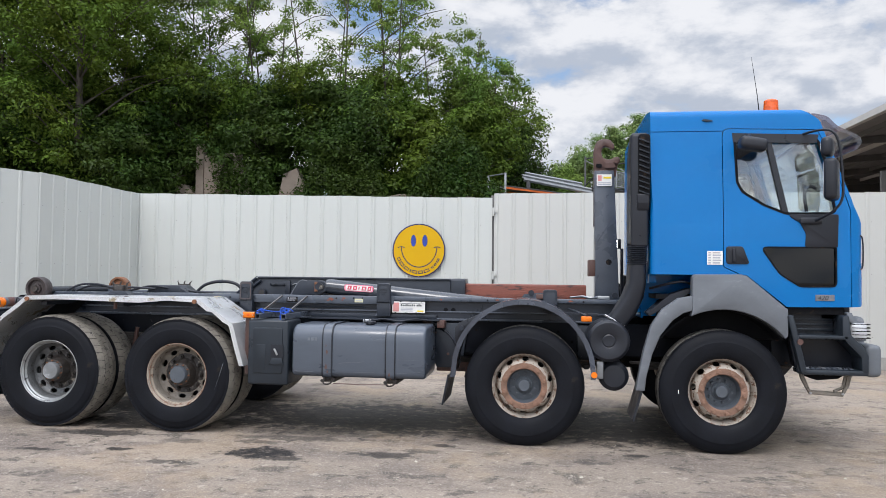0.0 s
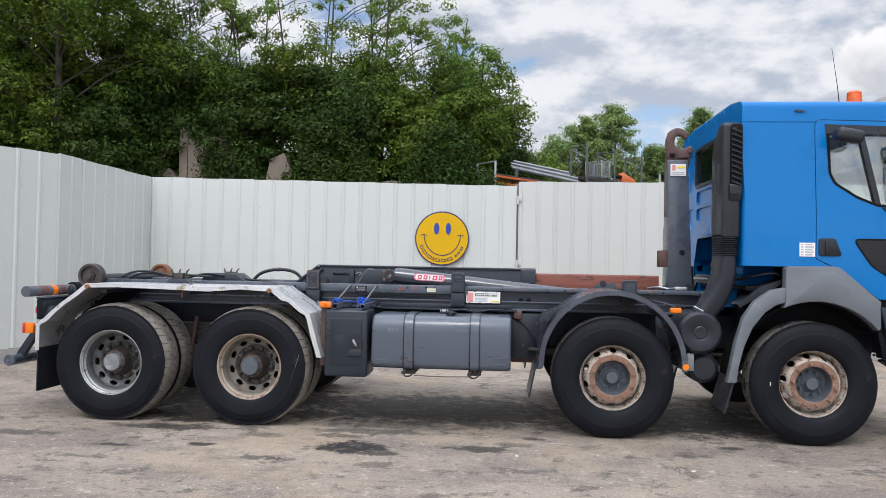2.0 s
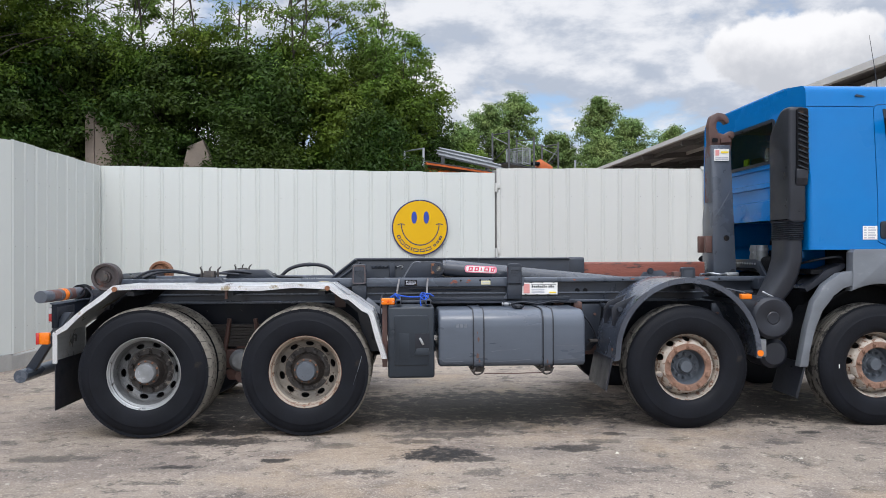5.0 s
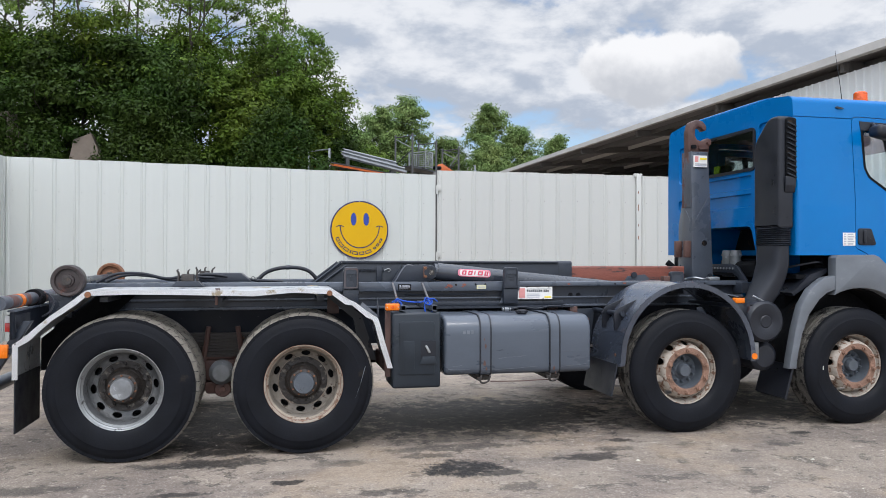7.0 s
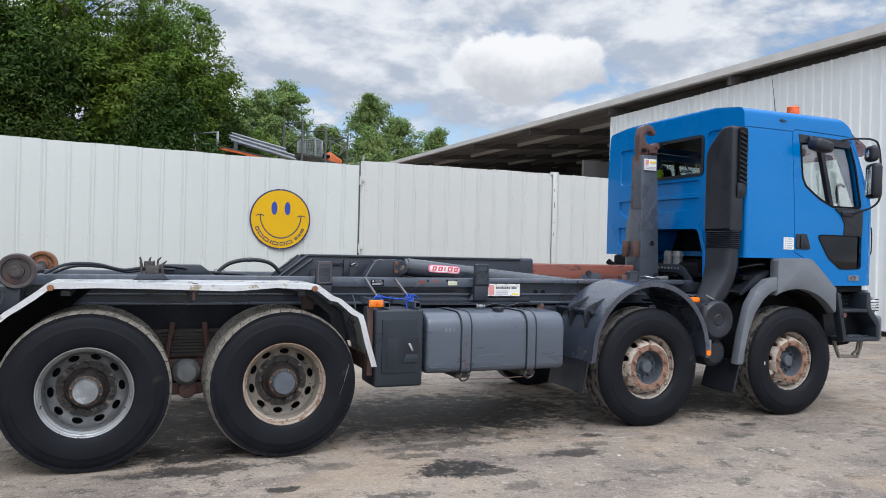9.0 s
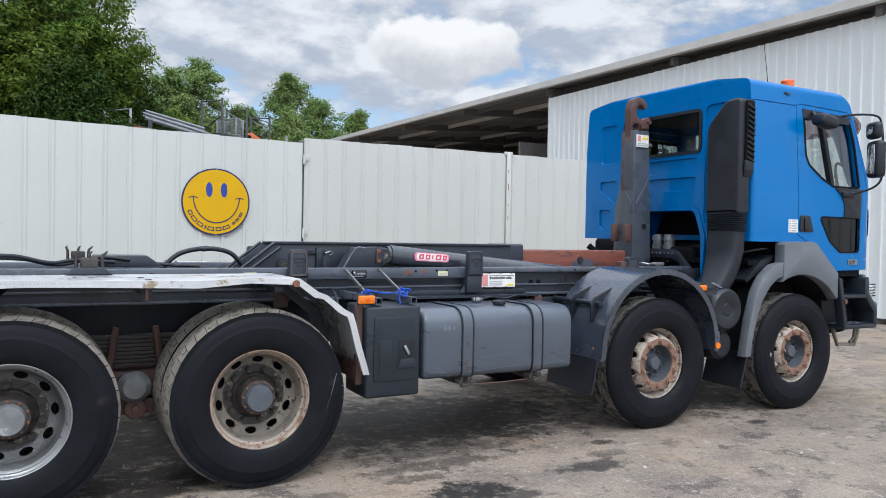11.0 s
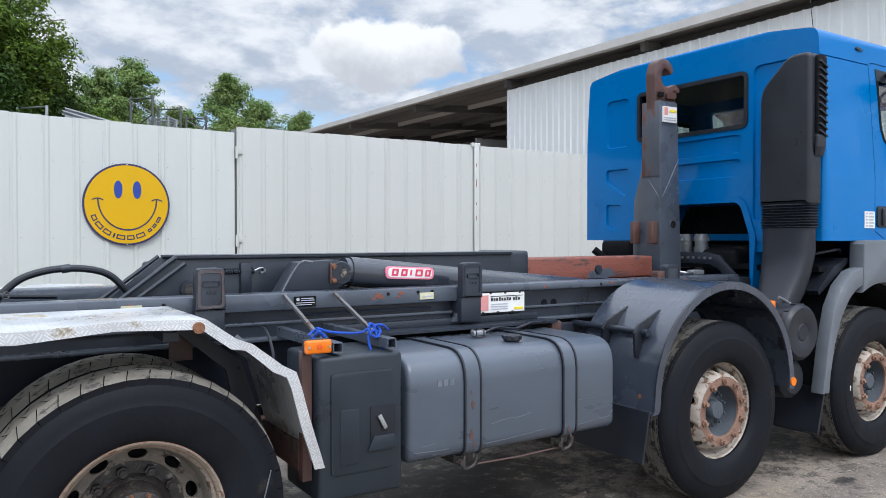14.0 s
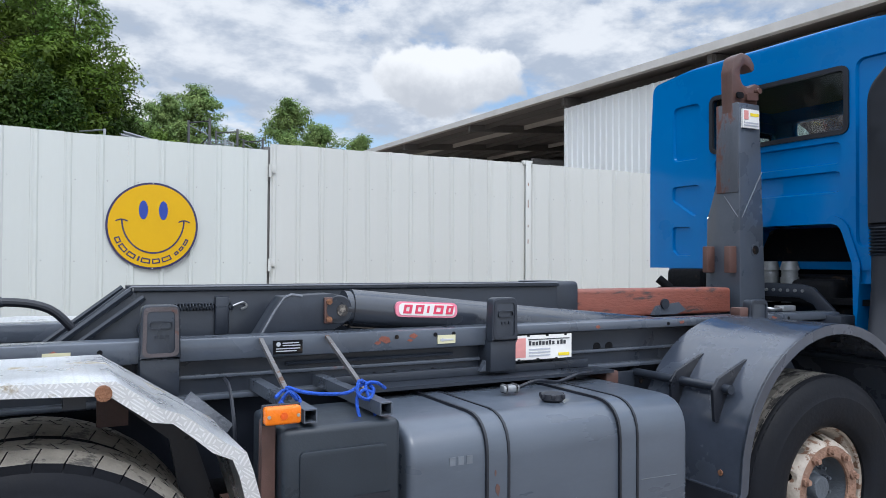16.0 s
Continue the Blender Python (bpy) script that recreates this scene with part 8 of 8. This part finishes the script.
    part("upper_panel", prism(rounded([(2.33, 1.245), (2.80, 1.245), (2.80, 1.315), (2.31, 1.315)], 0.01), "y", *sorted((g(7.30), g(7.43)))), M_DARK, stp)
    for z_ in (1.105, 1.150, 1.195):
        part("riser_ridge", box(2.36, 2.75, *sorted((g(7.405), g(7.425))), z_ - 0.012, z_ + 0.008, bevel=0.004), M_BOXP, stp)
    for k in range(9):
        part("grip_tooth", box(2.46 + 0.046 * k, 2.49 + 0.046 * k, *sorted((g(7.26), g(7.36))), 0.764, 0.774), M_FRAME2 if k % 3 else M_GREYP, stp)
    part("lamp_housing", prism(rounded([(2.80, 1.265), (2.85, 1.265), (2.87, 1.21), (2.94, 1.175), (2.97, 1.02), (2.86, 1.02), (2.845, 1.17), (2.815, 1.20)], 0.01), "y", *sorted((g(7.26), g(7.45))), bevel=0.006), M_GREYP, truck, "grey lamp housing")
    part("step_bumper", cyl((2.385, g(7.155), 1.005), (2.385, g(7.175), 1.005), 0.025, seg=14), M_BROWN, stp)
    hl = part("head_lamp", box(2.84, 2.975, *sorted((g(7.24), g(7.50))), 1.03, 1.175, bevel=0.03, seg=3), M_CLEARL, truck, "head lamp behind a black wire guard")
    for k in range(5):
        z = 1.045 + 0.03 * k
        part("guard_wire", tube(smooth_path([(2.835, g(7.225), z), (2.92, g(7.215), z), (2.99, g(7.24), z), (3.0, g(7.32), z)], 4), 0.004, 5), M_DARK, hl)
    part("bumper_corner", box(2.965, 3.10, *sorted((g(7.26), g(7.60))), 0.70, 0.985, bevel=0.045, seg=4), M_GREYP, truck, "grey plastic bumper corner")
    hoop = part("tow_step", tube([(2.43, g(7.33), 0.75), (2.46, g(7.33), 0.66), (2.515, g(7.33), 0.548), (2.79, g(7.33), 0.535), (2.83, g(7.33), 0.62), (2.86, g(7.33), 0.75)], 0.021, 5), M_RIMA, truck, "bent worn metal step hoop", smooth=20)
    part("hoop_brace", tube([(2.72, g(7.33), 0.56), (2.80, g(7.34), 0.60), (2.83, g(7.34), 0.74)], 0.016, 5), M_RIMA, hoop)
    for x_ in (2.515, 2.785):
        part("hoop_bolt", cyl((x_, g(7.30), 0.543), (x_, g(7.32), 0.543), 0.012, seg=8), M_STEEL, hoop)
    part("under_panel", prism(rounded([(2.42, 0.74), (2.92, 0.74), (2.80, 0.66), (2.62, 0.64), (2.55, 0.66)], 0.03), "y", *sorted((g(7.45), g(7.60)))), M_DARK, truck)
part("grille_panel", box(2.62, 2.90, 7.42, far(7.42), 1.15, 1.36, bevel=0.03), M_PLASTIC, truck, "black plastic panel under the cab")
part("bumper", box(2.90, 3.08, 7.55, far(7.55), 0.68, 1.22, bevel=0.05, seg=3), M_GREYP, truck, "grey steel front bumper")
part("corner_rail", tube(smooth_path([(2.935, 7.335, 1.95), (2.968, 7.33, 1.92), (2.968, 7.33, 1.68), (2.935, 7.335, 1.65)], 4), 0.007, 7), M_PLASTIC, truck)

# things between cab and lift frame
wl = part("work_lamp", box(0.965, 1.005, 8.80, 8.90, 1.875, 1.985, bevel=0.008), M_PLASTIC, truck, "square LED work lamp, switched on, on a black pole")
M_LED = emit_mat("led_light", (1.0, 1.0, 0.98), 9.0)
for iy in range(3):
    for iz in range(3):
        part("led", cyl((0.955, 8.822 + 0.028 * iy, 1.902 + 0.028 * iz), (0.968, 8.822 + 0.028 * iy, 1.902 + 0.028 * iz), 0.011, seg=12), M_LED, wl)
part("lamp_pole", cyl((1.02, 8.87, 1.25), (1.02, 8.87, 1.88), 0.018, seg=12), M_PLASTIC, wl)
part("lamp_cable", tube(smooth_path([(1.0, 8.83, 1.88), (1.02, 8.80, 1.80), (1.0, 8.79, 1.72), (1.01, 8.85, 1.64), (1.02, 8.85, 1.4)], 5), 0.006, 6), M_PLASTIC, wl)
bp = prism(rounded([(7.93, 1.26), (7.95, 1.33), (8.10, 1.47), (8.20, 1.49), (8.66, 1.49), (8.74, 1.46), (8.86, 1.30), (8.86, 1.26), (8.76, 1.27), (8.65, 1.40), (8.20, 1.40), (8.10, 1.36), (8.02, 1.26)], 0.02), "x", 1.05, 1.075, bevel=0.004)
bh = part("cab_support_arch", bp, M_FRAME, truck, "dark bolted arch plate behind the cab")
for k in range(11):
    part("bolt", cyl((1.04, 8.17 + 0.056 * k, 1.445), (1.055, 8.17 + 0.056 * k, 1.445), 0.011, seg=8), M_STEEL, bh)
for y0 in (8.42, 8.58):
    pp = bmesh.new()
    add_cyl(pp, (1.25, y0, 1.35), (1.25, y0, 1.58), 0.055, seg=20)
    add_cyl(pp, (1.25, y0, 1.58), (1.25, y0, 1.64), 0.066, 0.050, seg=20)
    add_cyl(pp, (1.25, y0, 1.42), (1.25, y0, 1.44), 0.060, seg=20)
    add_cyl(pp, (1.25, y0, 1.49), (1.25, y0, 1.53), 0.062, seg=20)
    part("exhaust_pipe", pp, M_ALUC, truck, "dull metal pipe with hose clamps")
part("turbo_cover", box(1.2, 1.55, 8.05, 8.40, 1.30, 1.52, bevel=0.05, seg=3), M_DARK, truck)
part("reservoir", box(0.98, 1.40, 9.0, 9.50, 1.30, 1.44, bevel=0.06, seg=3), M_DARK, truck)
part("reservoir_neck", cyl((1.05, 9.35, 1.42), (0.98, 9.42, 1.50), 0.035, seg=14), M_DARK, truck)
part("cab_tilt_post", box(1.05, 1.35, 9.05, 9.40, 1.40, 1.58, bevel=0.03), M_DARK, truck)
part("front_cross_beam", box(0.90, 1.04, 7.80, far(7.80), 1.20, 1.31, bevel=0.01), M_FRAME, truck)
part("pipe_clamp", box(0.70, 0.82, 8.05, 8.12, 1.325, 1.36, bevel=0.006), M_STEEL, truck)
part("valve_block", tube(smooth_path([(0.42, 8.05, 1.34), (0.55, 8.1, 1.35), (0.62, 8.05, 1.34), (0.75, 8.1, 1.35)], 5), 0.012, 6), M_STEEL, truck)
part("mud_wire", tube(smooth_path([(1.15, 7.55, 1.45), (1.3, 7.4, 1.50), (1.42, 7.35, 1.52), (1.5, 7.38, 1.50)], 5), 0.012, 6), M_PLASTIC, truck)

# labels on the lift frame
lp = part("label_plate", box(-1.418, -1.070, 7.898, 7.906, 1.158, 1.274), M_PAPER, truck, "white dealer label with dark and pink print")
part("print_block", box(-1.405, -1.345, 7.895, 7.898, 1.170, 1.262), M_PINK, lp)
part("rule", box(-1.328, -1.085, 7.895, 7.898, 1.252, 1.256), M_INK, lp)
for k in range(11):
    x_ = -1.325 + 0.0195 * k + (0.010 if k > 7 else 0)
    part("name_bar", box(x_, x_ + 0.013, 7.895, 7.898, 1.226, 1.243 if k % 3 else 1.247), M_INK, lp)
for k in range(6):
    part("chipped_edge", box(-1.39 + 0.055 * k, -1.375 + 0.055 * k, 7.8965, 7.8985, 1.268 if k % 2 else 1.158, 1.275 if k % 2 else 1.163), M_DARK, lp)
for z in (1.207, 1.192, 1.177):
    part("print_bar", box(-1.325, -1.20, 7.895, 7.898, z - 0.004, z + 0.003), M_GREYINK, lp)
part("print_block", box(-1.150, -1.085, 7.895, 7.898, 1.170, 1.184), M_YINK, lp)
dpl = part("data_plate", box(-2.565, -2.445, 7.894, 7.901, 1.250, 1.305), M_DARK, truck, "small black data plate with pale print")
part("print_bar", cyl((-2.545, 7.892, 1.290), (-2.545, 7.894, 1.290), 0.009, seg=12), M_GREYINK, dpl)
for k, (x1, z) in enumerate(((-2.46, 1.294), (-2.455, 1.284), (-2.455, 1.272), (-2.47, 1.262))):
    part("print_bar", box(-2.528 if k < 2 else -2.555, x1, 7.892, 7.894, z - 0.002, z + 0.002), M_GREYINK, dpl)
for x in (-3.34, -1.775):
    al = part("arrow_label", box(x - 0.045, x + 0.045, 7.894, 7.901, 1.258, 1.296), M_PALE, truck, "pale yellow label with a grey arrow")
    part("arrow", prism([(x - 0.036, 1.275), (x - 0.018, 1.285), (x - 0.018, 1.279), (x + 0.034, 1.279), (x + 0.034, 1.271), (x - 0.018, 1.271), (x - 0.018, 1.265)], "y", 7.892, 7.894), M_GREYINK, al)
bt = part("cylinder_badge", prism(rounded([(-1.97, 1.375), (-1.97, 1.445), (-1.65, 1.43), (-1.65, 1.36)], 0.03), "y", 8.022, 8.036), M_PINKRIM, truck, "crimson and white badge on the cylinder")
part("badge_field", prism(rounded([(-1.955, 1.383), (-1.955, 1.438), (-1.665, 1.423), (-1.665, 1.368)], 0.025), "y", 8.019, 8.022), M_PAPER, bt)
for k, (x, w) in enumerate(((-1.935, 0.045), (-1.875, 0.045), (-1.815, 0.022), (-1.780, 0.052), (-1.715, 0.04))):
    dz = -0.047 * (x + 1.935)
    if w < 0.03:
        part("letter_bar", prism([(x, 1.394 + dz), (x + 0.006, 1.426 + dz), (x + 0.017, 1.426 + dz), (x + 0.011, 1.394 + dz)], "y", 8.016, 8.019), M_LOGO, bt)
        continue
    bar_o = [(x, 1.390 + dz), (x + 0.008, 1.430 + dz), (x + w + 0.004, 1.428 + dz), (x + w - 0.004, 1.388 + dz)]
    bar_i = [(x + 0.013, 1.400 + dz), (x + 0.018, 1.420 + dz), (x + w - 0.010, 1.418 + dz), (x + w - 0.015, 1.398 + dz)]
    part("letter_bar", add_ring(bmesh.new(), bar_o, bar_i, "y", 8.016, 8.019), M_LOGO, bt)
part("stiff_rod", tube([(-2.5, 7.94, 1.205), (-1.72, 7.94, 1.205)], 0.008, 6), M_FRAME, truck)
part("hanger_plate", box(-1.10, -1.0, 7.94, 7.96, 1.02, 1.12), M_BROWN, truck)
part("hanger_plate", box(-0.93, -0.85, 7.80, 7.96, 1.01, 1.09, bevel=0.01), M_BROWN, truck)
